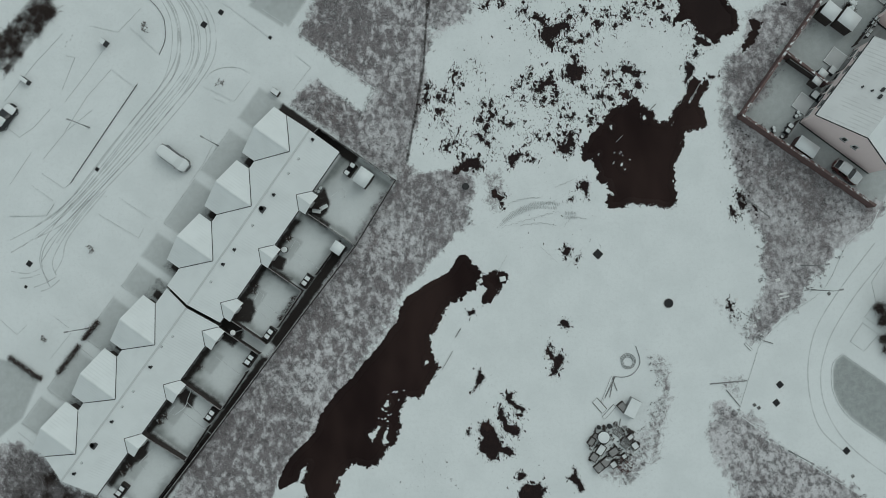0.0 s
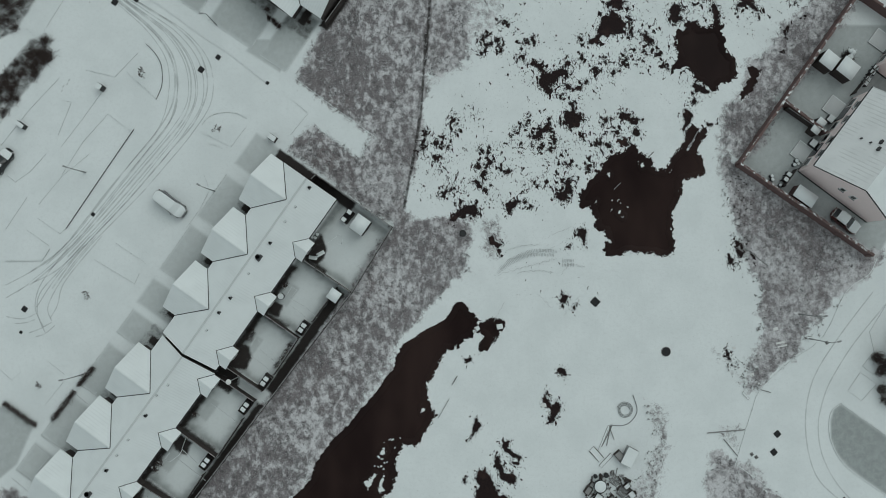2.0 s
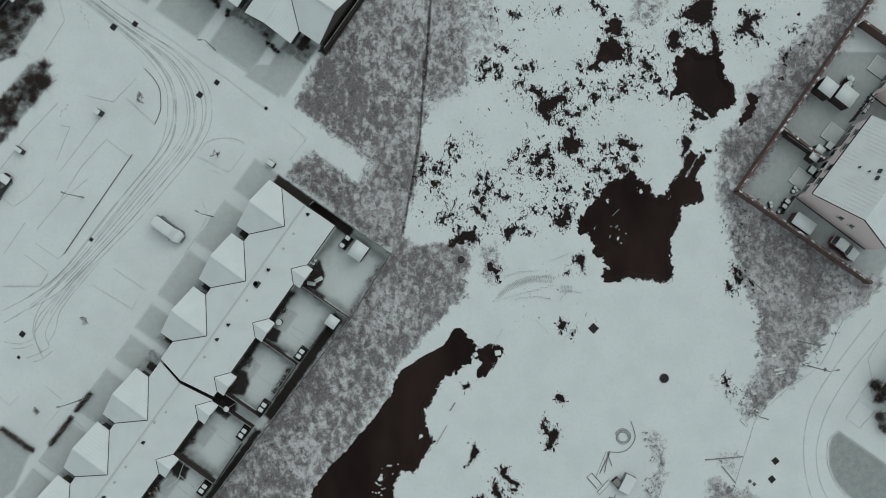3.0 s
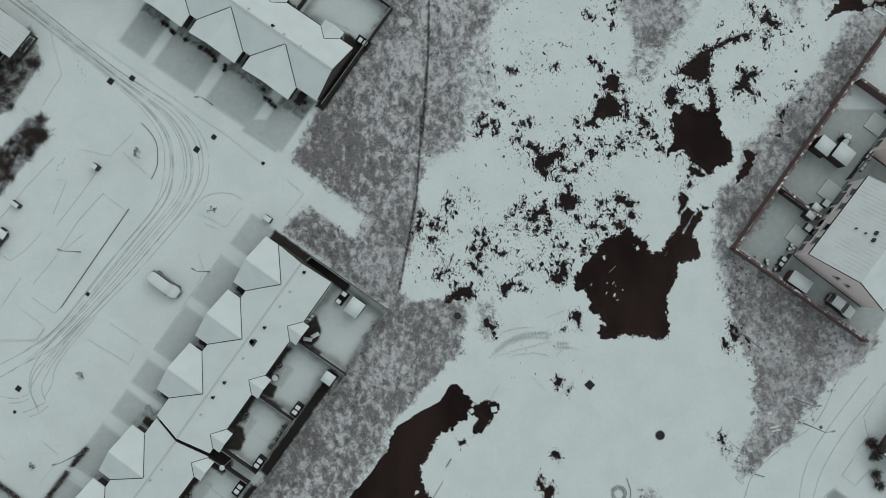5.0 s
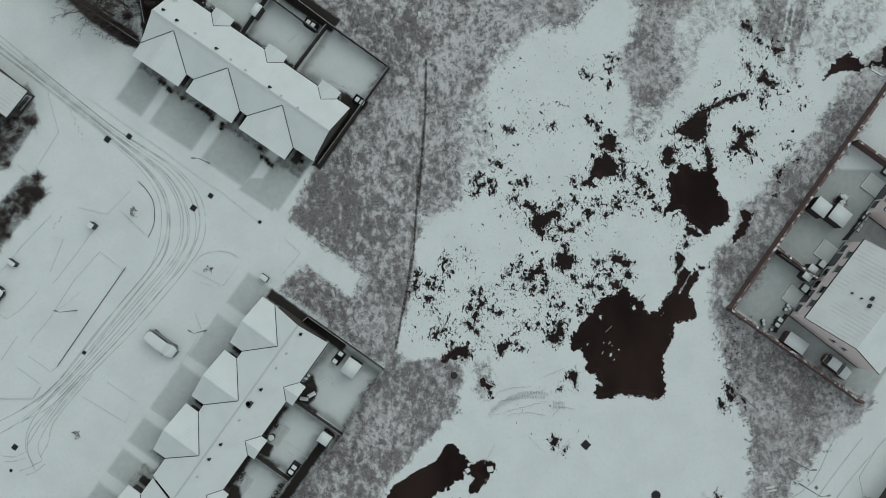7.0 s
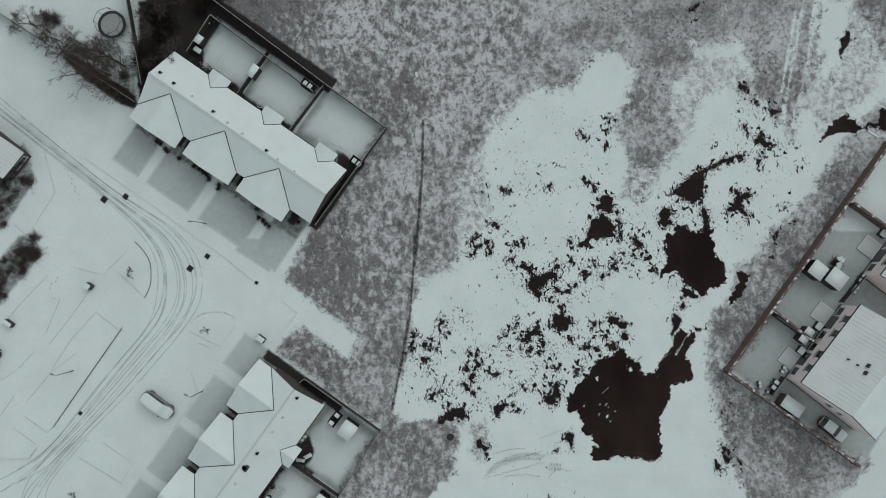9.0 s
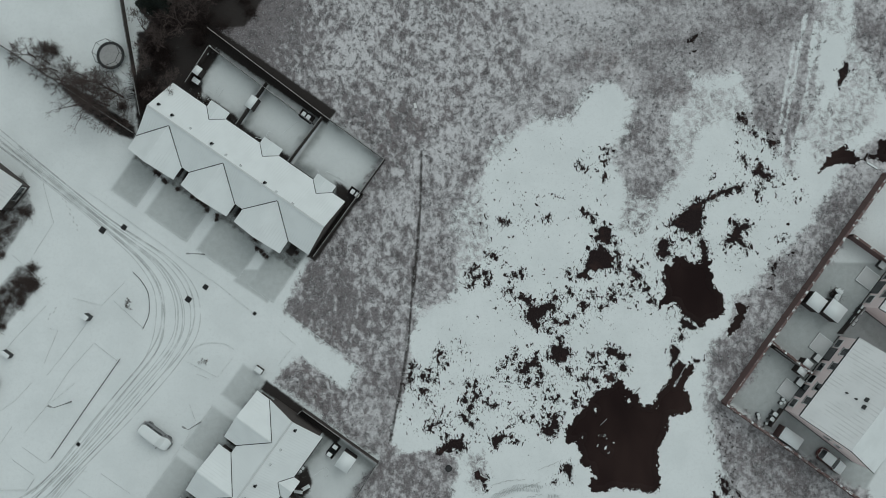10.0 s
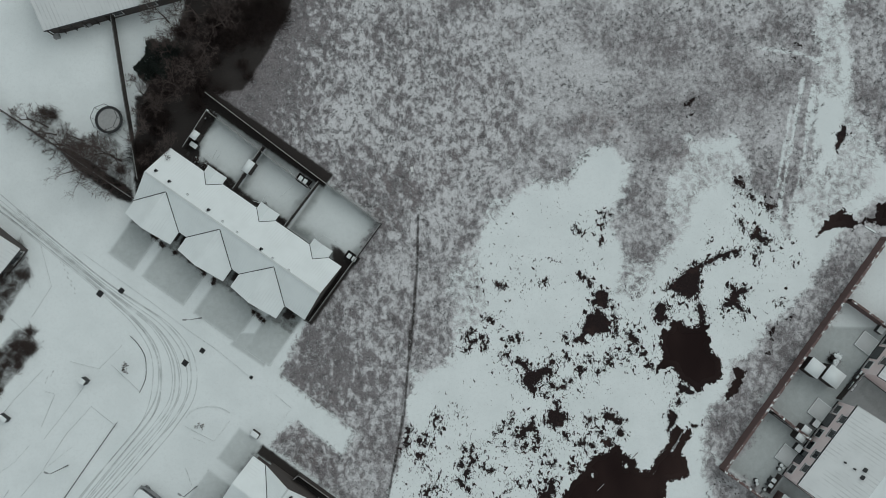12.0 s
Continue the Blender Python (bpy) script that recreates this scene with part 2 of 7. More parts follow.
# ---- mesh helpers ----
def part(name, bm, material, parent=None, label="", smooth=False):
    """Links a bmesh as one mesh object, under a thing or a part."""
    me = bpy.data.meshes.new(name)
    bmesh.ops.recalc_face_normals(bm, faces=bm.faces)
    bm.to_mesh(me)
    bm.free()
    me.materials.append(material)
    if smooth:
        me.shade_smooth()
    ob = new(name, me)
    ob.parent = parent
    if label:
        tagged(ob, label)
    return ob


def thing(name, x, y, z=0.0, turn=0.0, label="", category="", group="", kind=""):
    ob = new(name)
    ob.empty_display_size = 0.3
    ob.matrix_world = pose(x, y, z, 0, 0, turn)
    return tagged(ob, label, category, group, kind)


def box(bm, x, y, z, sx, sy, sz, turn=0.0, bevel=0.0):
    """A box with its centre at x, y and its foot at z."""
    m = pose(x, y, z + sz / 2, 0, 0, turn) @ Matrix.Diagonal((sx, sy, sz, 1))
    made = bmesh.ops.create_cube(bm, size=1.0, matrix=m)
    if bevel:
        edges = {e for v in made["verts"] for e in v.link_edges}
        bmesh.ops.bevel(bm, geom=list(edges), offset=bevel, segments=1, affect='EDGES')
    return bm


def block(*a, **k):
    return box(bmesh.new(), *a, **k)


def slab(points, thick):
    """A plate under a flat outline of 3D points, thick metres deep."""
    bm = bmesh.new()
    top = [bm.verts.new(p) for p in points]
    low = [bm.verts.new((p[0], p[1], p[2] - thick)) for p in points]
    bm.faces.new(top)
    bm.faces.new(low[::-1])
    for i in range(len(points)):
        j = (i + 1) % len(points)
        bm.faces.new((top[i], low[i], low[j], top[j]))
    return bm


def prism(points, push):
    """A solid from a flat outline pushed along a vector."""
    bm = bmesh.new()
    va = [bm.verts.new(q) for q in points]
    vb = [bm.verts.new(Vector(q) + Vector(push)) for q in points]
    bm.faces.new(va)
    bm.faces.new(vb[::-1])
    for i in range(len(points)):
        j = (i + 1) % len(points)
        bm.faces.new((va[i], vb[i], vb[j], va[j]))
    return bm


def bar(bm, a, b, width, height=None):
    """A square bar from a to b."""
    a, b = Vector(a), Vector(b)
    d = b - a
    m = Matrix.Translation((a + b) / 2) @ d.to_track_quat('X', 'Z').to_matrix().to_4x4() @ Matrix.Diagonal((d.length, width, height or width, 1))
    bmesh.ops.create_cube(bm, size=1.0, matrix=m)
    return bm


def rod(bm, a, b, r0, r1=None, sides=8):
    a, b = Vector(a), Vector(b)
    d = b - a
    m = Matrix.Translation((a + b) / 2) @ d.to_track_quat('Z', 'Y').to_matrix().to_4x4()
    bmesh.ops.create_cone(bm, cap_ends=True, segments=sides, radius1=r0, radius2=r0 if r1 is None else r1, depth=d.length, matrix=m)
    return bm


# ---- plan helpers ----
def inside(points, x, y):
    """Signed distance in metres to an outline, positive inside."""
    d, odd = np.full(x.shape, 1e9), np.zeros(x.shape, bool)
    for (ax, ay), (bx, by) in zip(points, points[1:] + points[:1]):
        ex, ey = bx - ax, by - ay
        k = np.clip(((x - ax) * ex + (y - ay) * ey) / (ex * ex + ey * ey + 1e-9), 0, 1)
        d = np.minimum(d, np.hypot(x - ax - k * ex, y - ay - k * ey))
        cross = (ay > y) != (by > y)
        odd ^= cross & (x < ex * (y - ay) / (ey if ey else 1e-9) + ax)
    return np.where(odd, d, -d)


def smoothed(points, steps=5, closed=False):
    """A soft curve through plan points."""
    p = [Vector(q) for q in points]
    n, out = len(p), []
    for i in range(n if closed else n - 1):
        if closed:
            a, b, c, d = p[i - 1], p[i], p[(i + 1) % n], p[(i + 2) % n]
        else:
            a, b, c, d = p[max(i - 1, 0)], p[i], p[i + 1], p[min(i + 2, n - 1)]
        for s in range(steps):
            t = s / steps
            out.append(0.5 * (2 * b + (c - a) * t + (2 * a - 5 * b + 4 * c - d) * t * t + (3 * b - a - 3 * c + d) * t ** 3))
    if not closed:
        out.append(p[-1])
    return [tuple(q) for q in out]


def ribbon(points, width, z0, z1):
    """A strip of that width along a plan line, from z0 to z1."""
    bm = bmesh.new()
    rows = []
    for i, p in enumerate(points):
        a, b = Vector(points[max(i - 1, 0)]), Vector(points[min(i + 1, len(points) - 1)])
        d = (b - a).normalized()
        s = Vector((-d.y, d.x)) * width / 2
        q = Vector(p)
        rows.append([bm.verts.new((*(q + s), z0)), bm.verts.new((*(q + s), z1)), bm.verts.new((*(q - s), z1)), bm.verts.new((*(q - s), z0))])
    for r, t in zip(rows, rows[1:]):
        for k in range(4):
            bm.faces.new((r[k], t[k], t[(k + 1) % 4], r[(k + 1) % 4]))
    bm.faces.new(rows[0])
    bm.faces.new(rows[-1][::-1])
    return bm


# ---- the ground: one sheet to the horizon ----
# the east and west shores of the long pool, and the other standing water
LONG_EAST = [(1.9, 0.4), (2.7, 0.4), (3.4, -0.1), (3.6, -0.7), (4.5, -1.2), (4.8, -2.2), (4.6, -2.9), (4.2, -3.5), (4, -4), (3, -4.5), (2.3, -5.2), (1.5, -5.6), (0.8, -5.6), (0.2, -6.5), (-0.3, -7.4), (-0.5, -8.2), (-1.1, -9.1), (-1.8, -10.1), (-1.8, -11.1), (-1.7, -12), (-1.3, -12.7), (-0.7, -13.8), (-1.1, -14.5), (-1.8, -15.6), (-2.8, -17.1), (-3.4, -17.9), (-4.2, -17.6), (-4.8, -17.5), (-5.3, -18.2), (-5.6, -19.1), (-6, -19.8), (-5.6, -20.9), (-6, -22), (-6.5, -23.2), (-7.1, -23.7), (-7.6, -24.4), (-8.2, -25.1), (-8.7, -26), (-9.7, -26.4), (-10.8, -26.3), (-11.4, -26), (-12.3, -26.2), (-12.8, -26.7), (-13.6, -27.6), (-13.6, -28.6), (-14.1, -29.7), (-14.3, -31.8)]
LONG_WEST = [(-17.7, -31.8), (-18, -29.3), (-18.4, -27.9), (-17.6, -25.9), (-18.6, -26.8), (-18.9, -28), (-20.5, -28.7), (-21.3, -29.1), (-21.5, -28.2), (-20.9, -26.8), (-20.5, -25.8), (-19.3, -24.3), (-18, -23.2), (-16.5, -21.5), (-16.1, -19.7), (-15, -18.3), (-13.6, -16.5), (-12.1, -15.2), (-10.3, -13), (-9.2, -11.9), (-7.7, -10.1), (-6.9, -8.8), (-6.1, -8), (-5.7, -6.2), (-4.8, -4.8), (-3.3, -3.9), (-1.9, -3), (-0.4, -2.3), (0.7, -1.6), (1.4, -0.6)]
BROAD_NORTH = [(17.7, 13.8), (18.2, 14.4), (18.7, 15.1), (19, 15.8), (19.7, 16.1), (20, 16.9), (20.7, 17.1), (20.8, 18), (21.3, 18.3), (21.9, 18.9), (22.9, 19.1), (23.8, 19.7), (24.7, 20.3), (25.3, 20), (25.5, 19.3), (26.4, 19), (27.2, 18.2), (27.3, 17.3), (28.1, 17), (29, 17.1), (29.4, 18.3), (30.2, 19.2), (30.9, 20.1), (31.4, 20.9), (31.8, 22.3), (32.3, 22.7), (33, 22.5), (33.2, 21.8), (33.7, 22.6), (34.2, 22.3), (34.2, 21), (33.4, 20.3), (33.1, 19.5), (33.6, 18.7), (33.9, 17.6), (33.9, 16.4), (32.8, 16), (31.8, 15.8)]
BROAD_SOUTH = [(31.1, 15.7), (30.8, 14.7), (30.7, 13.4), (30.2, 12.6), (29.8, 11.5), (29.7, 10.1), (29.6, 8.8), (29.9, 7.9), (30, 7), (29.6, 6.2), (28.8, 5.9), (27.8, 6.1), (27.3, 6.3), (25.8, 6.4), (24.4, 6.6), (23.5, 6.4), (22.9, 6.1), (21.8, 6), (21, 6.2), (20.7, 6.7), (21, 7.6), (21.2, 8.7), (21.1, 9.2), (20.2, 9.4), (19.6, 10), (19.8, 10.8), (19.3, 11.7), (19, 12.3), (17.7, 12.1)]
PONDS = {"long": LONG_EAST + LONG_WEST, "broad": BROAD_NORTH + BROAD_SOUTH}
PONDS["arm"] = [(4.8, -2.4), (5.7, -1.8), (6.8, -1.6), (7.9, -1.9), (8.1, -2.6), (7.7, -3.5), (7.2, -4.2), (6.4, -4.9), (5.9, -5.7), (4.9, -6), (4.8, -4.9), (5.5, -4), (4.6, -3.4)]
PONDS["upper"] = [(30.7, 35), (31.7, 35.1), (31.4, 35.9), (32.2, 36.2), (33.3, 35.9), (33.6, 35.3), (35.3, 35.3), (35.4, 35.9), (35.9, 35.9), (36.6, 35.4), (36.2, 34.9), (36.6, 34.1), (36.9, 33.5), (36.8, 32.5), (37.5, 31.7), (38.3, 31.2), (38.2, 30.1), (38.2, 28.8), (37.6, 28.3), (36.3, 27.9), (35.4, 27), (34.9, 27.2), (33.8, 27.9), (33, 28.2), (32.5, 29.1), (32, 30.1), (31.1, 30), (29.9, 29.7), (30.2, 30.5), (30.8, 31.6), (30.3, 32.6), (30.4, 33.7)]
PONDS["inlet"] = [(39.8, 29.8), (40.3, 30.1), (41.2, 29.5), (40.9, 28.5), (40.2, 27.3), (39.4, 26.3), (38.7, 25.7), (38.6, 26.6), (39.3, 27.8), (39.9, 28.8)]
PONDS["tail"] = [(50.3, 46.6), (50.7, 47.6), (51.6, 48.5), (53, 50), (54, 50.6), (54.3, 49.7), (55.3, 49.6), (55.2, 48.7), (56.2, 48.8), (57.1, 49.2), (57.7, 49.2), (58.2, 49.9), (58.2, 50.9), (61, 51.8), (60.9, 48.1), (58.2, 48.3), (57.7, 48.7), (55.9, 48.2), (55, 47.6), (54.4, 47.9), (53, 47.8), (51.7, 47.6), (50.8, 46.8)]
# snow spits and ice that stand in the pools
SPITS = [[(-7.85, -18.58), (-7.26, -17.73), (-6.98, -18.38), (-7.57, -18.87)], [(-10.05, -22.12), (-9.33, -21.85), (-8.6, -21), (-8.39, -21.36), (-9.05, -22.71), (-9.49, -23.2)], [(-8.35, -23.36), (-7.9, -22.3), (-7.52, -21.01), (-7.31, -21.23), (-7.69, -22.66), (-7.19, -23.16), (-7.92, -23.65)], [(-2.59, -12.78), (-2.02, -13.08), (-2.6, -13.64)]]
SPITS += [[(25.64, 17.63), (26.07, 17.99), (26.21, 17.41), (25.92, 17.12)], [(21.45, 16.85), (21.88, 16.56), (21.74, 16.13), (21.45, 16.42)], [(22.71, 11.67), (23.07, 11.81), (22.99, 11.38), (22.71, 11.38)], [(22.99, 11.09), (23.57, 11.23), (23.42, 10.8)], [(31.57, 19.41), (32.52, 20.85), (32.66, 20.63), (31.71, 19.19)], [(20.95, 8.37), (21.53, 8.23), (21.81, 7.79), (21.24, 7.8)], [(19.69, 12.83), (20.13, 13.18), (19.98, 12.68)]]
FIELD_WEST = [(-35.3, -31.2), (-32.6, -25.5), (-11.9, 1.5), (-6.2, 10.2), (-15, 17.1), (-19.3, 20), (-18.2, 21.5), (-16, 22.9), (-10.2, 18.8), (-8.4, 21.7), (-18.1, 29.2), (-16.2, 32.1), (-17.9, 29.7), (-14.5, 36.2), (-4.8, 48.5), (-27.7, 65.5), (-25.6, 71), (-22, 82.2), (18.5, 83.5), (50.7, 83.4), (51.3, 75.2), (51.6, 68.6), (50.3, 56.9), (46.9, 47.4), (42.3, 53.2), (40.2, 59.8), (34.4, 59.1), (31.4, 53.2)]
FIELD_NORTH = [(32.1, 48.1), (29.9, 43.1), (26.3, 43.1), (24.5, 48.2), (27.1, 56.2), (23.9, 58.2), (21.3, 57.5), (18.4, 53.6), (8.9, 51.4), (4.2, 40.9), (3.8, 30.1), (-0.9, 29.4), (-2.5, 20), (-4.1, 15.8), (-4.4, 12.2), (-3.3, 10.6), (3.5, 10.5), (4.5, 7.7), (3.9, 4.7), (1.1, 3.4), (-4.8, -4.4), (-7, -9.4), (-10.7, -14.4), (-16.5, -22.2), (-21.6, -28.5), (-23.1, -35.6), (-35.3, -35.5)]
GRASS = [FIELD_WEST + FIELD_NORTH]
GRASS += [[(36.7, 25.1), (39.8, 30.1), (43.6, 34.3), (47.1, 38.4), (50.8, 42.4), (54.8, 47.8), (60.3, 53.2), (61.6, 48.1), (57.6, 44.4), (38.4, 17.4), (37, 19.4), (38.2, 18), (55.5, 5.7), (51.4, 1.1), (46.9, -4.6), (40, -11.2), (38.5, -10.8), (40.5, -5.8), (40.3, 1.4), (38.1, 8.6), (35.7, 17.2)]]
GRASS += [[(34.8, -19.5), (37.2, -20.4), (46.4, -26.6), (57.5, -33.5), (57.4, -39.5), (38.3, -36.4), (35.6, -27.9), (34.2, -22.9)], [(-58.3, -23.7), (-54.7, -22.7), (-51.1, -24.9), (-49.5, -27.9), (-43.9, -30.4), (-44, -36.8), (-61.2, -36.5)], [(55.1, 81.9), (71, 81.8), (70.4, 53.2), (61.1, 55.4), (57.5, 59), (55.5, 64.2), (54.8, 70)]]
# beds, brush and bare strips: dark earth; painted shade by walls and fences is added further down
SOIL_AND_SHADE = [
    (0.54, [(-58.24, 28.05), (-52.37, 34.92), (-49.07, 34.86), (-58.25, 23.29)]),
    (0.42, [(-55.3, -22.7), (-52.6, -23.8), (-50.8, -25.6), (-49, -27.8), (-43.9, -30), (-43.9, -32.5), (-56.9, -32.3), (-56.5, -25.2)]),
    (0.54, [(-57.2, 34.4), (-57.2, 40.6), (-51.8, 47.1), (-50.3, 42.0), (-54.3, 35.8)]),
    (0.54, [(-56.37, 24.91), (-52.10, 34.71), (-49.32, 32.65), (-56.36, 23.82)]),
    (0.40, [(-52.0, 62.5), (-48.3, 63.6), (-43.8, 59.2), (-40.1, 57.7), (-37.5, 55.5), (-37.4, 51.9), (-40.8, 53.3), (-46.7, 58.1)]),
    (0.86, [(-34.5, 71.0), (-32.9, 70.9), (-31.4, 75.5), (-30.5, 81.4), (-15.3, 82.1), (-18.1, 74.7), (-21.9, 69.5), (-26.8, 65.8), (-35.6, 53.3), (-37.1, 52.2), (-37.6, 58.5), (-36.2, 65.1)]),
]
SCRUFF = [[(31.5, 59.1), (40.2, 58.3), (44.5, 54.7), (42.9, 49.6), (36.5, 54.7), (32.9, 53.2), (27.1, 54)],
          [(46.7, 59.1), (52.5, 59.1), (50.2, 51), (45.8, 48.1)],
          [(50.6, 77.4), (55, 77.4), (54.7, 64.2), (50.8, 64.2)],
          [(3.8, 53.3), (14, 52.9), (9.6, 48.2), (6, 46.7)],
          [(24.9, -11.2), (28.8, -12.8), (29.4, -17.8), (28.3, -22.1), (27.5, -26.3), (22.8, -29.7), (18.5, -28.4), (21.8, -24.8), (25.1, -20.6), (26.6, -17.1)]]
SCRUFF += [[(32.2, -5), (35.1, -5.4), (40, -10.1), (38.2, -11.5), (35.8, -8.3)],
           [(34.87, -15.04), (38.45, -15.1), (37.27, -19.36), (34.46, -17.18)],
           [(-1.9, 34.02), (3.94, 35.38), (1.51, 28.84), (-1.64, 26.7)],
           [(3.83, 40.91), (8.18, 42.36), (8.89, 36.57), (4.18, 30.8)],
           [(4.8, 11.3), (7.8, 12), (8.8, 8), (6.9, 5.1), (4.8, 6.2)],
           [(47.3, 53.2), (52.4, 56.9), (54.8, 70), (59.2, 68.6), (58.9, 53.2), (50.1, 46.7)]]
SCRUFF += [[(31.6, 54.3), (36.3, 52.8), (34.4, 47), (31.1, 42.6), (28.1, 37.9), (24.2, 39), (24.9, 44.1)], [(31.2, 57.2), (39.9, 57.2), (38.4, 52.8), (33.3, 50.6)], [(5, 52.9), (8.6, 52.9), (7.9, 39), (4.9, 34), (2, 35.4)]]
FLECKS = [
    (0.62, [(7.9, 51.5), (24.6, 52.1), (24.5, 41.2), (20.1, 33.2), (7.1, 33.2), (4.2, 39.1)]),
    (1.0, [(-3.0, 20.9), (0.7, 25.2), (5.1, 28.8), (12.5, 33.8), (34.2, 35.6), (34.8, 28.2), (30.4, 23.2), (23.1, 19.0), (15.7, 12.9), (4.8, 11.3), (-3.4, 12.9)]),
    (0.85, [(8.2, 46.7), (18.3, 46.7), (22.6, 39.5), (31.3, 42.4), (40.1, 55.4), (47.3, 54.0), (50.1, 43.8), (39.8, 30.8), (31.1, 25.1), (21.9, 33.7), (8.2, 30.8), (3.8, 32.2)]),
    (0.32, [(3.0, -16.7), (8.0, -16.1), (13.6, -21.9), (13.5, -30.6), (7.7, -31.8), (2.1, -24.6)]),
    (0.35, [(4.8, 10.6), (18.6, 11.1), (21.2, 1.7), (16.1, -1.9), (11.1, -0.3), (4.7, 4.8)]),
    (0.3, [(11.73, -7.54), (16.76, -7.62), (16.59, -16.21), (11.59, -15.42)]),
    (0.35, [(31.18, -4.25), (41.23, -3.68), (41.77, -10.86), (36.05, -10.77)]),
    (0.5, [(-7.29, -30.14), (-2.15, -21.66), (4.88, -30.31)]),
    (0.6, [(36.28, 14.42), (39.52, 14.37), (40.62, 0.64), (35.67, 3.60)]),
]
# clean snow between the flecks: place, reach, amount
CLEAR = [(28, 23, 3.2, 0.85), (18.7, 37.9, 4, 0.5), (25.9, 26.6, 2.6, 0.81), (15.1, 39, 4, 0.39), (8.9, 26, 3.5, 0.63), (7.8, 23.1, 2.5, 0.54), (39, 42.6, 3.5, 0.72), (38.2, 33.8, 2.5, 0.72), (21.2, 25.2, 2, 0.72), (12.9, 35.4, 2.5, 0.33)]
# patches of bare wet peat in the snow
MIRES = []
MIRES += [[(-1.83, 22.55), (-1.32, 22.4), (-1.54, 21.32), (-1.83, 20.6), (-1.91, 19.88), (-2.34, 19.8), (-2.27, 20.74), (-1.98, 21.39)], [(-0.75, 20.81), (0.04, 20.95), (0.19, 20.45), (-0.25, 20.01), (-0.68, 20.38)], [(0.55, 20.52), (1.27, 20.44), (1.34, 20.08), (0.69, 20.16)], [(-0.68, 19.01), (0.47, 19.15), (0.47, 18.93), (-0.32, 18.64), (-0.68, 18.79)], [(1.43, 23.84), (1.86, 24.41), (2.15, 23.69), (1.93, 23.18), (1.57, 23.26)], [(2, 22.39), (2.51, 22.32), (2.29, 22.03), (1.93, 22.1)], [(5.17, 20.14), (5.75, 19.71), (5.53, 19.56), (5.17, 19.85)], [(5.82, 19.71), (6.4, 19.85), (6.39, 18.98), (6.03, 19.27)], [(5.96, 18.77), (6.39, 18.84), (6.89, 18.05), (6.31, 17.76), (6.17, 17.4), (5.81, 17.47), (6.17, 18.12)]]
MIRES += [[(4.58, 17.62), (5.02, 18.12), (5.45, 17.69), (5.37, 17.33), (4.73, 17.4)], [(5.23, 16.83), (5.59, 17.4), (6.1, 17.26), (6.24, 16.17), (5.73, 16.32), (5.22, 15.96)], [(4.14, 15.75), (4.72, 16.25), (5.15, 15.75), (5.44, 15.53), (5.29, 15.31), (4.86, 15.31)], [(0.17, 14.32), (0.6, 14.46), (0.82, 15.11), (1.11, 15.18), (1.25, 14.46), (0.82, 13.96), (0.17, 13.96)], [(1.54, 15.25), (2.19, 15.18), (2.05, 14.82), (1.61, 14.96)], [(2.47, 13.38), (2.91, 13.23), (3.05, 12.66), (3.7, 12.87), (4.56, 12.87), (4.92, 12.29), (5.06, 11.65), (4.48, 11.14), (3.55, 11.51), (3.04, 10.93), (2.54, 11.29), (1.96, 10.65), (1.31, 10.79), (1.24, 11.15), (1.96, 11.65), (2.4, 12.16), (2.76, 12.52), (2.33, 12.88)]]
MIRES += [[(5.58, 15.17), (6.01, 14.59), (6.01, 14.3), (5.65, 14.66)], [(7.61, 17.54), (8.26, 17.25), (9.05, 17.17), (8.91, 16.81), (8.4, 16.82), (7.61, 17.18)], [(8.45, 12.79), (9.18, 13.22), (9.97, 13.21), (9.75, 12.57), (9.32, 12.14), (9.1, 11.63), (8.66, 11.49), (8.52, 12.14)], [(9.97, 13.07), (10.98, 13.28), (11.12, 12.92), (10.26, 12.78)], [(11.48, 12.49), (11.98, 12.56), (11.91, 12.2)], [(14.8, 13.7), (15.09, 14.42), (15.96, 14.56), (16.04, 15.14), (16.4, 16), (17.12, 16.21), (16.97, 15.28), (16.97, 14.2), (16.6, 13.98), (16.6, 13.34), (16.16, 12.91), (15.52, 13.13)], [(15.12, 17.8), (15.69, 18.02), (16.7, 18.09), (16.63, 17.58), (15.84, 17.66)]]
MIRES += [[(11.39, 21.49), (12.25, 21.78), (12.69, 22.57), (13.41, 22.43), (13.7, 23.07), (14.07, 23.72), (14.28, 23.07), (14.13, 21.99), (13.55, 21.85), (13.12, 21.2), (12.47, 21.13), (11.53, 21.28)], [(12.46, 20.05), (13.11, 20.33), (13.47, 19.97), (13.11, 19.68)], [(14.13, 21.63), (14.63, 21.48), (15.14, 21.05), (14.84, 20.04), (14.4, 19.54), (14.05, 19.9), (14.63, 20.55), (14.34, 21.12)], [(15.37, 23.21), (16.16, 23.5), (15.95, 24.15), (16.39, 24.73), (16.89, 24.65), (16.9, 25.81), (17.26, 25.74), (17.4, 24.51), (18.33, 24.14), (18.76, 23.35), (17.89, 23.06), (17.38, 22.56), (16.66, 22.49), (16.09, 22.92)], [(9.58, 22.37), (10.02, 22.65), (9.94, 22.08), (9.66, 22.08)]]
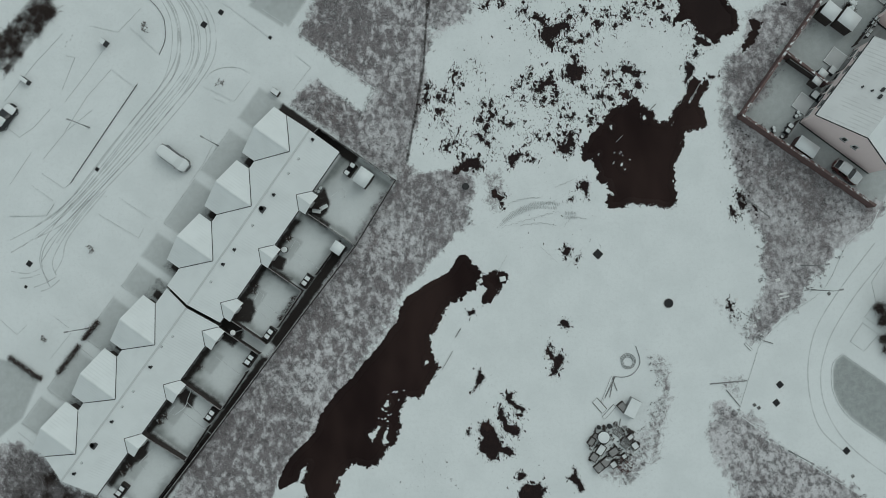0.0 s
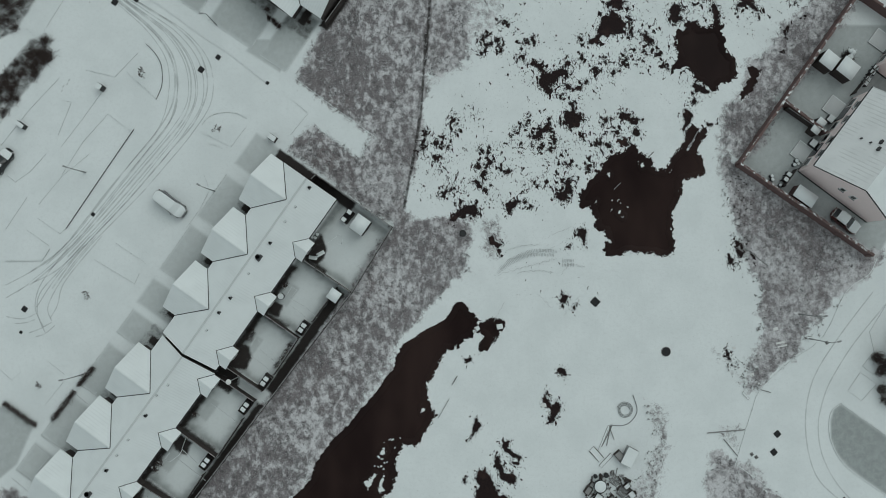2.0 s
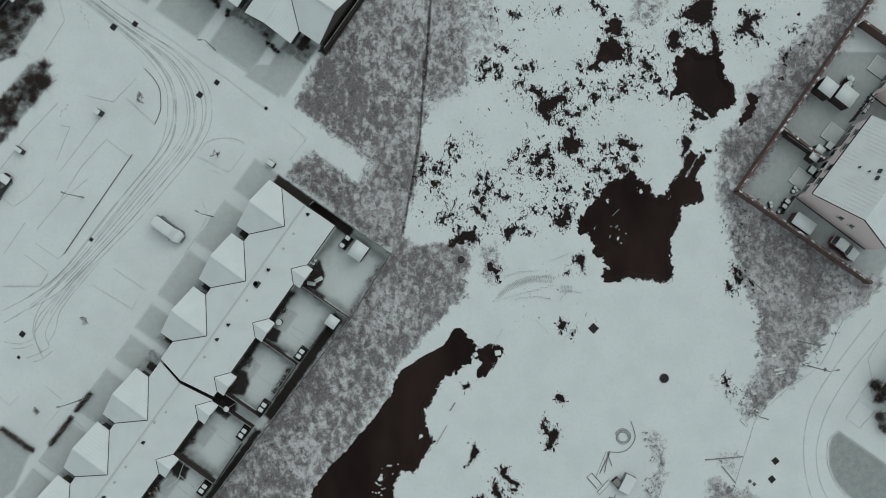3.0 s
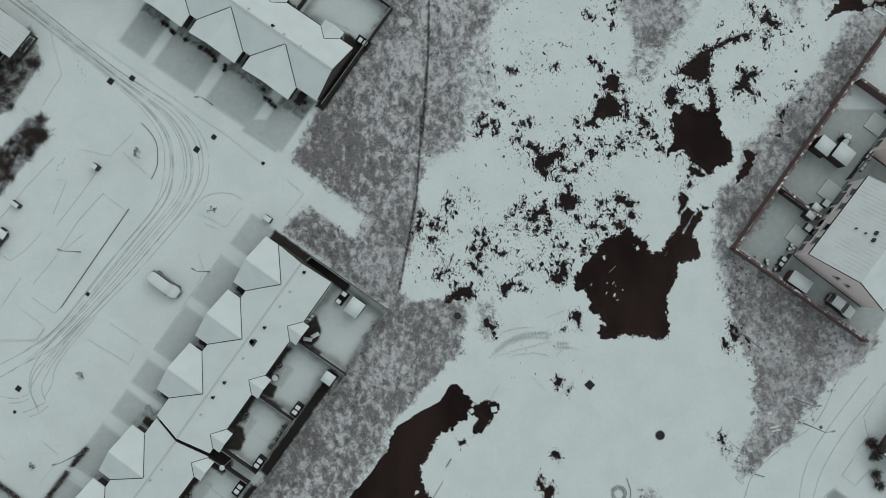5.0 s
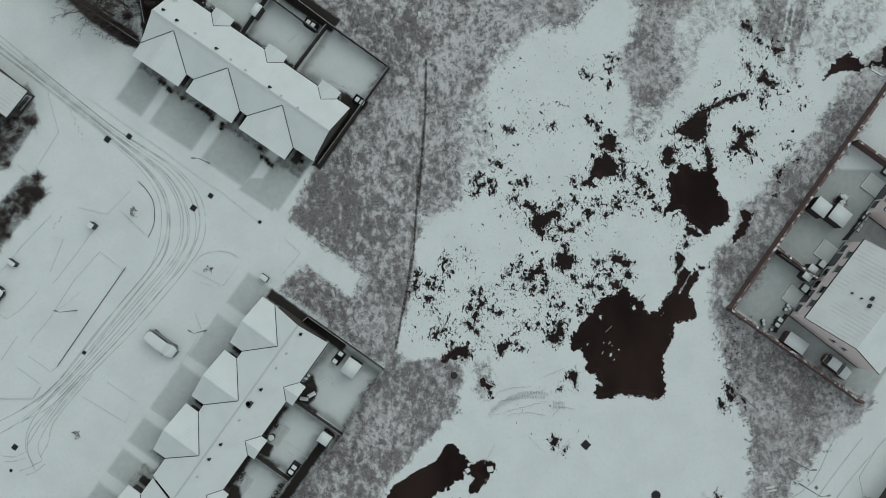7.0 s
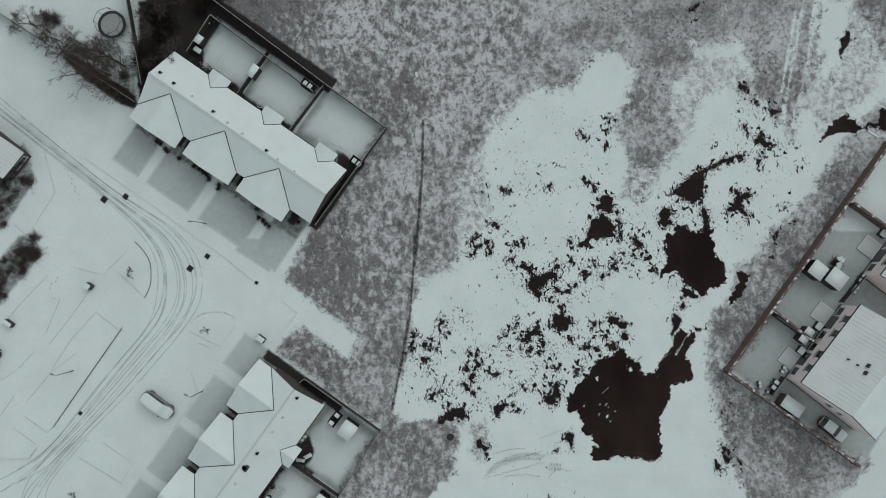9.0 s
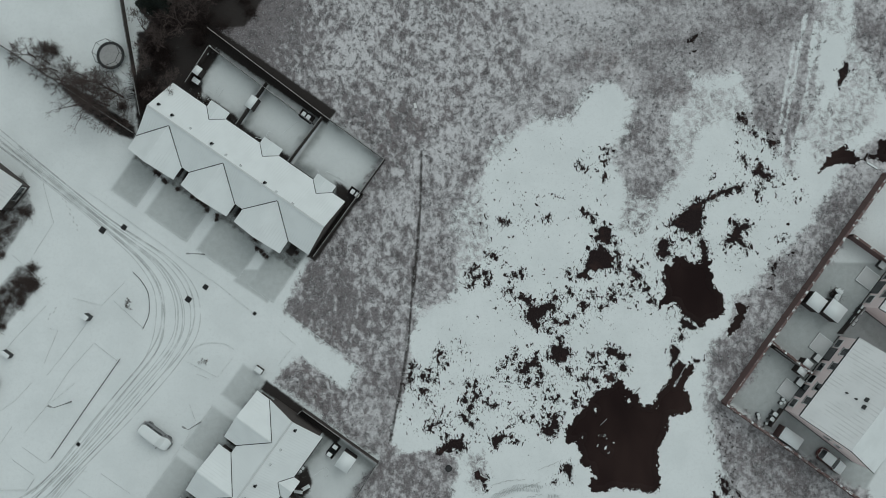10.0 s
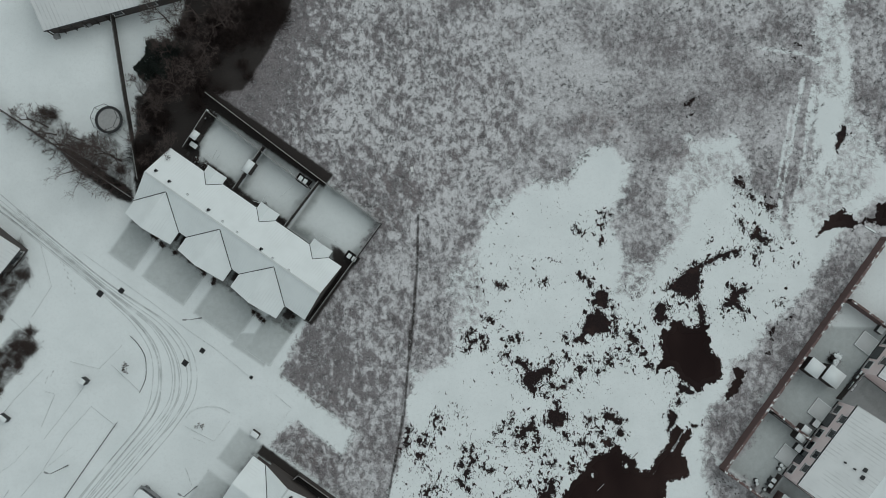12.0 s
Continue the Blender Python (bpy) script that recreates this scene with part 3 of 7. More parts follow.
MIRES += [[(10.74, 22.72), (11.11, 23.08), (11.47, 24.02), (11.61, 23.51), (11.18, 22.72)], [(11.81, 20.7), (12.32, 20.19), (12.03, 19.9)], [(20.79, 23.77), (21.36, 23.77), (22.01, 23.41), (21.43, 23.05), (21.07, 22.62), (20.92, 23.05)], [(22.95, 23.77), (23.24, 24.34), (23.82, 24.49), (24.4, 24.12), (25.11, 23.61), (25.69, 23.32), (25.32, 22.75), (24.75, 23.04), (24.03, 23.47), (23.31, 23.33)], [(24.74, 22.17), (25.39, 22.6), (25.75, 21.88), (25.53, 21.23), (24.81, 21.52)], [(22.07, 22.04), (22.94, 22.03), (23.15, 21.46), (22.5, 21.53)], [(23.07, 20.88), (23.65, 21.17), (24.15, 20.73), (24.36, 20.15), (23.64, 19.87), (23.28, 20.37)], [(19.61, 20.53), (20.33, 20.74), (20.91, 21.32), (20.9, 20.53), (20.4, 19.95), (19.89, 20.1)]]
MIRES += [[(21.34, 20.38), (21.91, 20.31), (21.91, 19.66), (21.48, 19.8)], [(17.95, 21.62), (18.46, 21.76), (18.74, 20.75), (18.17, 20.89)], [(18.86, 17.65), (19.51, 17.72), (19.36, 16.85), (18.93, 17.07)], [(17.36, 9.38), (17.94, 9.74), (18.8, 9.38), (18.65, 8.52), (18.36, 7.45), (18.08, 8.31), (17.5, 8.52)], [(31.11, 24.1), (31.62, 24.68), (32.34, 24.31), (32.48, 23.74), (32.1, 22.58), (31.52, 22.44), (31.23, 21.57), (31.09, 22.15), (31.53, 23.02), (31.32, 23.59)], [(32.21, 25.9), (32.72, 26.05), (33.22, 25.76), (32.71, 25.18), (32.28, 25.33)], [(34.2, 22.94), (35.13, 22.79), (34.91, 22.36), (34.26, 22.43)], [(37.48, 7.89), (38.13, 7.61), (37.9, 6.89), (38.61, 6.1), (38.18, 5.53), (37.54, 6.46)]]
MIRES += [[(36.6, 5.68), (37.31, 5.46), (37.16, 4.89)], [(5.88, 34.54), (6.61, 34.69), (6.53, 34.25), (5.88, 34.18)], [(5.44, 33.75), (6.38, 33.53), (7.91, 34.1), (7.98, 33.67), (6.82, 33.23), (6.16, 32.8), (5.66, 33.17)], [(7.61, 33.38), (8.19, 33.52), (8.33, 32.5), (7.83, 32.21)], [(5.37, 32.66), (5.8, 32.37), (5.72, 31.86), (5.44, 32.22)], [(9.53, 40.64), (10.4, 40.64), (10.62, 40.34), (9.89, 40.06)], [(15.19, 40.98), (15.92, 41.2), (15.84, 40.76), (15.26, 40.69)], [(7.84, 36.35), (8.93, 36.28), (8.86, 35.84), (8.13, 35.92)], [(10.66, 33.58), (11.74, 33.72), (11.88, 33.36), (10.87, 33.22)], [(11.96, 34.16), (12.32, 34.3), (12.46, 33.43), (12.17, 33.36)], [(10.07, 31.7), (11.01, 31.99), (11.15, 31.26), (10.35, 31.34)]]
MIRES += [[(11.73, 30.9), (12.52, 31.18), (13.17, 30.75), (13.75, 30.16), (14.11, 29.58), (14.9, 29.87), (15.63, 30.16), (16.35, 30.01), (16.93, 29.5), (16.85, 28.99), (16.13, 29.14), (15.4, 28.85), (14.82, 28.2), (14.38, 27.77), (14.74, 27.26), (13.94, 26.69), (13.51, 27.27), (12.94, 27.85), (12.73, 28.5), (13.16, 29.22), (13.46, 29.73), (12.74, 30.31), (12.01, 30.46)], [(16.36, 31.17), (17.15, 31.24), (17.08, 30.44), (16.64, 30.08), (16.28, 30.44)], [(15.76, 27.98), (16.48, 28.13), (17.2, 27.55), (18.07, 27.98), (18.8, 28.41), (19.45, 28.62), (18.51, 27.97), (18.21, 27.32), (17.05, 27.26), (16.12, 27.62)], [(15.03, 26.97), (16.04, 26.75), (16.4, 26.61), (15.61, 26.61)], [(18.17, 31.31), (18.61, 31.89), (18.53, 31.16), (18.16, 30.66)]]
MIRES += [[(19.75, 30.14), (20.26, 30.29), (20.83, 29.7), (20.32, 29.34), (19.82, 29.64)], [(21.06, 31.59), (21.57, 31.44), (21.56, 30.57), (21.2, 30.72)], [(22.13, 29.7), (23, 29.91), (23.51, 30.27), (23.29, 29.7), (22.27, 29.34)], [(23.3, 30.86), (23.81, 31.14), (23.96, 32.09), (24.24, 31.58), (23.87, 30.42), (23.44, 30.28)]]
MIRES += [[(21.99, 39.72), (23.08, 39.93), (23.8, 39.49), (23.94, 38.62), (23.64, 37.68), (22.85, 37.39), (23.2, 36.81), (23.78, 36.44), (24.06, 35.5), (23.91, 34.62), (23.04, 34.34), (22.31, 34.48), (21.73, 34.05), (21.3, 34.49), (20.86, 34.05), (20.64, 33.33), (19.77, 33.33), (19.05, 33.19), (19.71, 34.06), (20.43, 34.2), (20.58, 35.22), (20.88, 36.09), (21.1, 36.81), (21.9, 37.1), (22.92, 37.68), (22.34, 38.04), (21.76, 37.68), (21.62, 38.48), (22.2, 38.84)], [(24.08, 38.4), (24.52, 38.11), (24.66, 37.53), (24.22, 37.67)], [(24.21, 36.44), (24.72, 36.8), (24.79, 35.71), (24.99, 34.62), (24.7, 34.19), (24.2, 34.91), (24.5, 35.64)], [(17.97, 34.07), (18.69, 34.14), (18.4, 33.63)]]
MIRES += [[(20.05, 41.69), (20.78, 41.91), (20.92, 41.47), (20.34, 41.25)], [(21.21, 41.32), (21.64, 41.03), (21.64, 40.08), (21.28, 40.59)], [(25.93, 34.62), (26.66, 34.61), (27.52, 33.74), (27.8, 33.09), (27.08, 32.94), (26.22, 33.89)], [(26.35, 32.29), (26.78, 32), (26.49, 31.64)], [(27.5, 32.07), (28.08, 32.29), (28.44, 31.71), (27.79, 31.64)], [(28.57, 30.84), (29.15, 30.54), (29.5, 29.82), (28.78, 29.97)], [(29.43, 37.51), (30.16, 38.09), (31.04, 38.38), (31.46, 37.65), (31.16, 36.63), (31.44, 35.9), (30.43, 35.76), (29.71, 36.2), (30.01, 36.93)], [(35.09, 38.07), (35.52, 38.36), (36.23, 37.12), (36.08, 36.03), (35.5, 36.18), (34.93, 37.34)]]
MIRES += [[(31.05, 40.05), (31.78, 40.77), (32.66, 41.28), (33.24, 42.01), (34.12, 42.58), (34.71, 43.16), (35.87, 43.45), (36.89, 43.88), (38.35, 44.61), (39.8, 45.11), (40.82, 45.25), (40.52, 44.31), (39.65, 44.53), (38.77, 43.95), (38.05, 44.1), (37.17, 43.37), (36.3, 43.09), (35.57, 42.58), (35.56, 41.49), (35.4, 40.4), (35.54, 39.52), (34.22, 38.8), (33.36, 39.09), (32.64, 39.39), (32.14, 39.97)], [(39.38, 40.53), (39.89, 40.67), (40.24, 39.94), (41.19, 40.52), (41.76, 39.79), (40.89, 39.36), (40.3, 38.92), (40.59, 38.19), (41.3, 37.1), (41, 36.74), (40.29, 37.61), (39.42, 37.91), (38.4, 37.33), (38.27, 38.06), (39.14, 38.49), (39.44, 39.36)]]
MIRES += [[(42.07, 47.22), (42.73, 47.65), (43.03, 48.24), (43.16, 47.36), (43.74, 46.92), (44.46, 46.48), (45.18, 46.18), (44.02, 46.12), (43.44, 46.05), (43.21, 45.17), (42.85, 45.32), (43, 46.19), (42.28, 46.56)], [(40.28, 49.2), (41, 48.76), (41.57, 47.8), (41.14, 47.66), (40.57, 48.47)], [(44.22, 50.86), (44.95, 51), (45.23, 50.42), (44.65, 50.2)], [(42.47, 44.45), (42.91, 44.44), (42.68, 43.64)], [(44.16, 34.7), (44.89, 35.42), (45.17, 34.91), (44.58, 33.97)], [(44.29, 33.68), (45.01, 33.97), (44.86, 33.24)], [(43.4, 32.02), (44.56, 32.23), (44.41, 31.8), (43.68, 31.58)], [(45.51, 38.47), (46.23, 38.46), (46.22, 38.03), (45.65, 38.03)], [(46.2, 36.29), (47.22, 36.72), (47.07, 36.14)]]
MIRES += [[(32.66, 27.78), (33.24, 27.92), (34.24, 27.2), (34.96, 26.76), (33.81, 26.69), (32.8, 27.06)], [(23.31, 49.92), (23.67, 49.63), (23.52, 49.05), (23.23, 49.19)], [(22.72, 48.32), (23.3, 48.61), (23, 48.1)], [(22.99, 46.57), (23.21, 46.13), (22.99, 45.69)], [(19.45, 48.11), (19.81, 47.97), (20.46, 47.31), (19.95, 47.23)], [(40.26, 54.11), (40.98, 54.26), (41.26, 53.24), (40.68, 52.95)], [(41.68, 52.51), (42.54, 52.14), (42.25, 51.71)], [(43.68, 50.91), (44.4, 50.76), (44.98, 50.47), (44.25, 50.11)], [(53.07, 59.78), (53.8, 60.37), (53.96, 61.24), (54.39, 60.88), (54.52, 59.78), (53.92, 58.91), (53.48, 58.18), (53.31, 57.23), (53.04, 58.18), (53.35, 59.05)]]
MIRES += [[(33.71, 63.99), (35.02, 64.8), (35.46, 64.8), (34.87, 64.06), (34.57, 63.48), (33.85, 63.63)], [(34.13, 62.52), (35.15, 62.89), (34.85, 62.38)], [(47.91, 71.98), (48.63, 71.61), (49.2, 71.24), (48.33, 71.16)], [(47.59, 70.28), (48.45, 69.77), (47.73, 69.84)], [(52.76, 75.21), (53.34, 75.5), (53.04, 74.69)], [(2.97, -6.76), (3.84, -6.63), (3.97, -7.14), (3.11, -7.27)], [(4.44, -13.89), (4.64, -14.75), (5.13, -15.33), (4.25, -16.18), (3.38, -17.09), (3.83, -16.03), (4.06, -14.96)], [(7.61, -17.3), (8.54, -17.17), (8.31, -18.09), (9.02, -18.82), (10.08, -19.26), (9.93, -19.69), (8.79, -19.24), (7.95, -18.59), (7.45, -17.94)], [(8.64, -19.67), (9.79, -19.83), (9.64, -20.26), (8.92, -20.17)]]
MIRES += [[(6.65, -18.93), (7.22, -19.08), (7.42, -20.01), (7.9, -21.23), (8.97, -21.25), (9.46, -21.97), (9.02, -22.67), (8.24, -22.38), (7.53, -22.15), (7.04, -21.08), (6.7, -20)], [(4.32, -21.04), (5.4, -20.7), (5.75, -21.41), (6.31, -22.14), (6.79, -23.21), (7.13, -24.07), (8.21, -24.09), (8.55, -25.02), (7.69, -25.15), (6.77, -24.64), (6.25, -25.49), (5.53, -25.69), (5.11, -24.97), (4.26, -24.6), (4.13, -23.53), (4.65, -22.83), (4.16, -21.89)], [(2.58, -21.94), (3.01, -21.8), (3, -22.45), (2.58, -22.37)], [(8.87, -27.16), (9.94, -27.39), (9.78, -28.24), (8.99, -28.23)], [(9.04, -29.65), (9.92, -28.67), (10.99, -28.82), (11.7, -28.69), (12.05, -29.41), (12.63, -29.13), (12.18, -30.05), (11.66, -31.11), (9.16, -31.07)]]
MIRES += [[(15.15, -28.03), (16.01, -27.61), (15.96, -26.76), (16.39, -26.9), (16.51, -27.97), (17.07, -28.69), (17.48, -29.62), (16.76, -29.89), (16.34, -29.04), (15.64, -28.32)], [(12.73, -11.86), (13.25, -10.94), (13.52, -12.02), (13.93, -12.88), (14.52, -12.03), (15.01, -12.47), (14.92, -13.47), (14.48, -14.03), (14.1, -15.1), (13.17, -15.09), (13.62, -14.16), (13.64, -13.31), (13.07, -12.94)], [(14.59, -8.45), (15.03, -8.02), (15.67, -8.18), (15.87, -9.04), (15.3, -8.96)], [(6.11, 8.55), (6.83, 8.97), (7.11, 8.02), (8.04, 7.65), (7.38, 7.22), (6.81, 7.52), (6.24, 7.82)], [(7.09, 7.23), (7.67, 6.93), (7.51, 6.14)], [(15.12, 0.68), (15.63, 1.32), (16.2, 1.02), (16.05, 0.3), (15.61, 0.09), (15.18, 0.32)]]
MIRES += [[(19.14, 0.26), (19.65, 0.61), (20.15, 0.24), (19.63, -0.26)], [(15.96, 7.16), (16.48, 7.66), (16.46, 7.01)], [(36.09, -5.76), (36.57, -6.84), (36.91, -7.63), (36.41, -7.41), (36, -6.61)], [(36.43, 5.39), (37.01, 5.6), (37.42, 4.72), (36.85, 4.81)], [(38.06, 7.53), (38.63, 7.16), (38.75, 6.29), (38.18, 6.44)], [(39.33, 6.28), (40.04, 5.98), (39.74, 5.7)], [(16.61, -0.28), (17.19, -0.07), (17.03, -0.72)]]

# the three terraces: origin of the ridge line and its turn
ROW_A, ROW_B, ROW_N = (-31.23, -5.23, 54.3), (-46.67, -26.3, 53.4), (-12.33, 39.55, 145.36)


def on(row, u, v):
    """A plan point from metres along and across a terrace."""
    c, s = math.cos(radians(row[2])), math.sin(radians(row[2]))
    return (row[0] + u * c - v * s, row[1] + u * s + v * c)


def field(row, u0, u1, v0, v1):
    return [on(row, u0, v0), on(row, u1, v0), on(row, u1, v1), on(row, u0, v1)]


# drives in front of the houses, thin snow and painted house shade darkest at the wall, and back gardens with lawns:
# row, along, across
DRIVES = [(ROW_A, u0, u1, 9.7) for u0, u1 in ((22.2, 27.0), (14.0, 20.4), (5.7, 12.6), (0.6, 4.3))]
DRIVES += [(ROW_B, u0, u1, 9.6) for u0, u1 in ((22.0, 25.6), (13.9, 20.3), (5.9, 12.2), (0.4, 4.7))]
DRIVES += [(ROW_N, u0, u1, 11.8) for u0, u1 in ((0.6, 4.6), (6.0, 12.6), (14.2, 20.8), (22.1, 26.1))]
PLOTS = [(ROW_A, 1.0, 8.9, -10.2), (ROW_A, 9.1, 17.2, -10.2), (ROW_A, 17.5, 26.4, -12.0), (ROW_B, 0.8, 9.2, -10.2), (ROW_B, 9.5, 17.3, -10.2), (ROW_B, 17.6, 25.4, -10.2),
         (ROW_N, -0.8, 8.6, -11.8), (ROW_N, 9.0, 17.0, -11.0), (ROW_N, 17.3, 25.0, -11.0)]
THIN = []
THIN += [(0.62, [(38.2, 18.0), (48.7, 35.3), (61.0, 35.1), (60.3, 13.3), (55.5, 5.7)]),
         (0.75, [(55.15, 27.29), (57.34, 29.79), (62.60, 25.16), (62.48, 19.47)]),
         (0.85, [(50.4, -13.0), (49.5, -13.7), (49.1, -15.0), (49.1, -17.3), (49.8, -19.2), (51.1, -20.8), (53.1, -22.4), (55.5, -24.1), (59.2, -26.2), (59.4, -19.4), (55.7, -16.8)]),
         (0.6, [(-59.0, -11.5), (-55.4, -12.3), (-51.8, -14.5), (-54.0, -19.5), (-59.1, -23.7)]), (0.5, [(-23.29, 34.40), (-17.32, 34.29), (-20.28, 30.10), (-24.62, 32.96)])]
for row, u in ((ROW_A, 3.0), (ROW_A, 11.0), (ROW_B, 3.0), (ROW_B, 11.5), (ROW_B, 19.5)):
    THIN += [(0.45, field(row, u, u + 3.0, -6.4, -5.0))]
# shade of the recesses beside the front gables, painted on the ground
SOIL_AND_SHADE += [(1.0, field(ROW_A, u, u + 1.1, 3.4, 5.7)) for u in (1.5, 9.66, 17.81)]
SOIL_AND_SHADE += [(1.0, field(ROW_N, u, u + 1.1, 3.4, 5.7)) for u in (1.95, 10.1, 18.26)]
SOIL_AND_SHADE += [(1.0, field(ROW_B, u, u + 1.1, 3.4, 5.7)) for u in (7.05, 15.2, 23.3)]
# bare strips along walls and fences, with house and fence shadow painted in
SOIL_AND_SHADE += [(0.95, field(ROW_A, 1.0, 16.6, -11.5, -10.2)), (0.95, field(ROW_B, -3.0, 25.4, -11.1, -10.2)), (1.0, field(ROW_A, 25.7, 27.0, -6.0, 6.0)),
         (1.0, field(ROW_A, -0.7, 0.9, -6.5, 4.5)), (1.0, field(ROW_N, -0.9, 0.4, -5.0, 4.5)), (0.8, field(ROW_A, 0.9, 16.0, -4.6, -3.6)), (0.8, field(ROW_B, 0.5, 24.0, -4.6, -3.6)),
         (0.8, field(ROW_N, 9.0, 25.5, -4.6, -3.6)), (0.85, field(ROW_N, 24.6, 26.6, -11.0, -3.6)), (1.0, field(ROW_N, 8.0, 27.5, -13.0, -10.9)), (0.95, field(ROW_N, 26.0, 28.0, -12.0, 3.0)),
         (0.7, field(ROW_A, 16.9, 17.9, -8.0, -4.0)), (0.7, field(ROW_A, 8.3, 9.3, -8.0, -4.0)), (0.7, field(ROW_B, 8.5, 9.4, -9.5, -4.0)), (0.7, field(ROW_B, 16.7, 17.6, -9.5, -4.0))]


# gable shadows painted on the bare ground and paving beside the back doors
SOIL_AND_SHADE += [(0.85, q) for q in ([(-16.7, 7.9), (-15.1, 9.3), (-14.4, 7.4), (-14.7, 6.2), (-15.8, 5.2), (-17.4, 6.4)], [(-21.8, 1.2), (-20, 0.3), (-20.6, -1.3), (-22.5, -0.7)], [(-25.8, -4.1), (-24.4, -4.9), (-24, -6.3), (-24.8, -7.9), (-27.3, -7.7), (-26.8, -6.3)], [(-28.2, -7.7), (-27.6, -7), (-25.5, -8.4), (-25.8, -9.9), (-27.1, -10.9), (-28.7, -9.8), (-29.2, -8.4)], [(-34.5, -16.6), (-33.1, -15.9), (-31.7, -17), (-32.4, -18.7), (-33.8, -18)], [(-38.9, -22.2), (-37.7, -22.7), (-38.2, -24.7), (-40.3, -26), (-41, -27), (-42.1, -27), (-40, -24)])]
SOIL_AND_SHADE += [(0.85, q) for q in ([(-31.4, 58.3), (-30, 59.9), (-28.9, 59), (-28.7, 57.2), (-29.6, 56.4), (-31.1, 57.2)], [(-28.4, 57), (-24.5, 54.2), (-23, 52.4), (-18.7, 49.8), (-17.2, 48.7), (-18.3, 48.8), (-23.8, 52.5), (-27.7, 55.7)], [(-11.7, 45.8), (-10.6, 45.3), (-8.5, 43.2), (-9.6, 42.1), (-11.4, 42.5)])]
# the mud track by the wood and the dark verge of the lane
MUD_TRACK = [(-30.6, 63.6), (-28.3, 65.4), (-23.3, 65.8), (-19.8, 71.3), (-16.8, 78.4), (-30.8, 78.4)]
SOIL_AND_SHADE += [(0.95, MUD_TRACK), (0.95, [(-37.4, 53.9), (-35.5, 54.6), (-27.5, 65.4), (-29.5, 66.6), (-37.1, 56.6)]), (0.45, [(-47.9, 59.6), (-40.1, 60.3), (-37.1, 55.9), (-38.9, 52.9), (-43.7, 55.5)]), (0.8, [(-37.3, 65.1), (-30.7, 66.6), (-30.6, 62.9), (-36, 56.2), (-37.2, 58.5)])]
# wall shade painted along the foot of the front walls, and dark ground under the trees by the lane
SOIL_AND_SHADE += [(0.42, field(ROW_N, u0, u1, 5.0, 7.0)) for u0, u1 in ((0.6, 4.6), (6.0, 12.6), (14.2, 20.8), (22.1, 26.1))]
SOIL_AND_SHADE += [(0.34, field(row, u0, u1, 4.6, 6.6)) for row in (ROW_A, ROW_B) for u0, u1 in ((1.0, 4.4), (5.8, 12.4), (14.0, 20.4), (22.0, 26.0))]
SOIL_AND_SHADE += [(0.85, [(-47.6, 58.3), (-45.5, 58.3), (-37.4, 52.8), (-37.4, 51.1), (-39.2, 51.5), (-44, 54.8)])]


# ruts that keep the grass down
RUTS = [[(52.95, 65.64), (51.89, 58.33), (50.53, 50.32), (49.51, 45.25)], [(43.24, 71.18), (49.05, 70.43), (51.20, 69.32)], [(48.99, 67.12), (46.78, 55.42), (45.22, 47.42)], [(50.43, 66.38), (48.81, 55.41), (47.12, 48.87)], [(51.70, 64.18), (50.25, 55.41), (48.72, 50.32)], [(47.49, 63.45), (45.59, 53.23)],
        ]
DITCH = [[(-1.52, 34.74), (-2.17, 25.25), (-3.28, 18.71), (-4.53, 12.56)], [(-0.54, 49.63), (-0.67, 42.36), (-1.60, 30.80)]]


# the even, frosted bank of the long pool
BANK = [(1.6, 0.4), (-1.5, -2.5), (-5.4, -5.6), (-9.0, -10.6), (-12.7, -15.3), (-16.3, -20.7), (-19.9, -25.7), (-21.5, -29.9)]
TRAIL = [[(-6.1, 2.1), (-10.5, -4.3), (-16.4, -12.2), (-23.0, -21.4), (-28.1, -28.4)], [(-4.5, 4.2), (-9.1, -2.2), (-14.9, -10.7), (-21.2, -19.6), (-26.6, -27.8)]]


# where snow has drifted into the grass (+) or left it bare (-): place, reach, amount
DRIFTS = [(46.0, -28.0, 9, 0.7), (-13.0, 30.0, 6, -0.6), (-14.0, 19.0, 4, -0.6), (38.0, -24.0, 5, 0.3), (-52.0, -31.0, 7, -0.9), (-19.5, 69.0, 6, -1.6), (-24.0, 65.0, 4, -1.0), (-24.0, -31.0, 6, -0.7), (18.0, 67.0, 5, 0.8), (9.0, 58.0, 6, 0.5), (3.0, 52.0, 6, 0.5)]
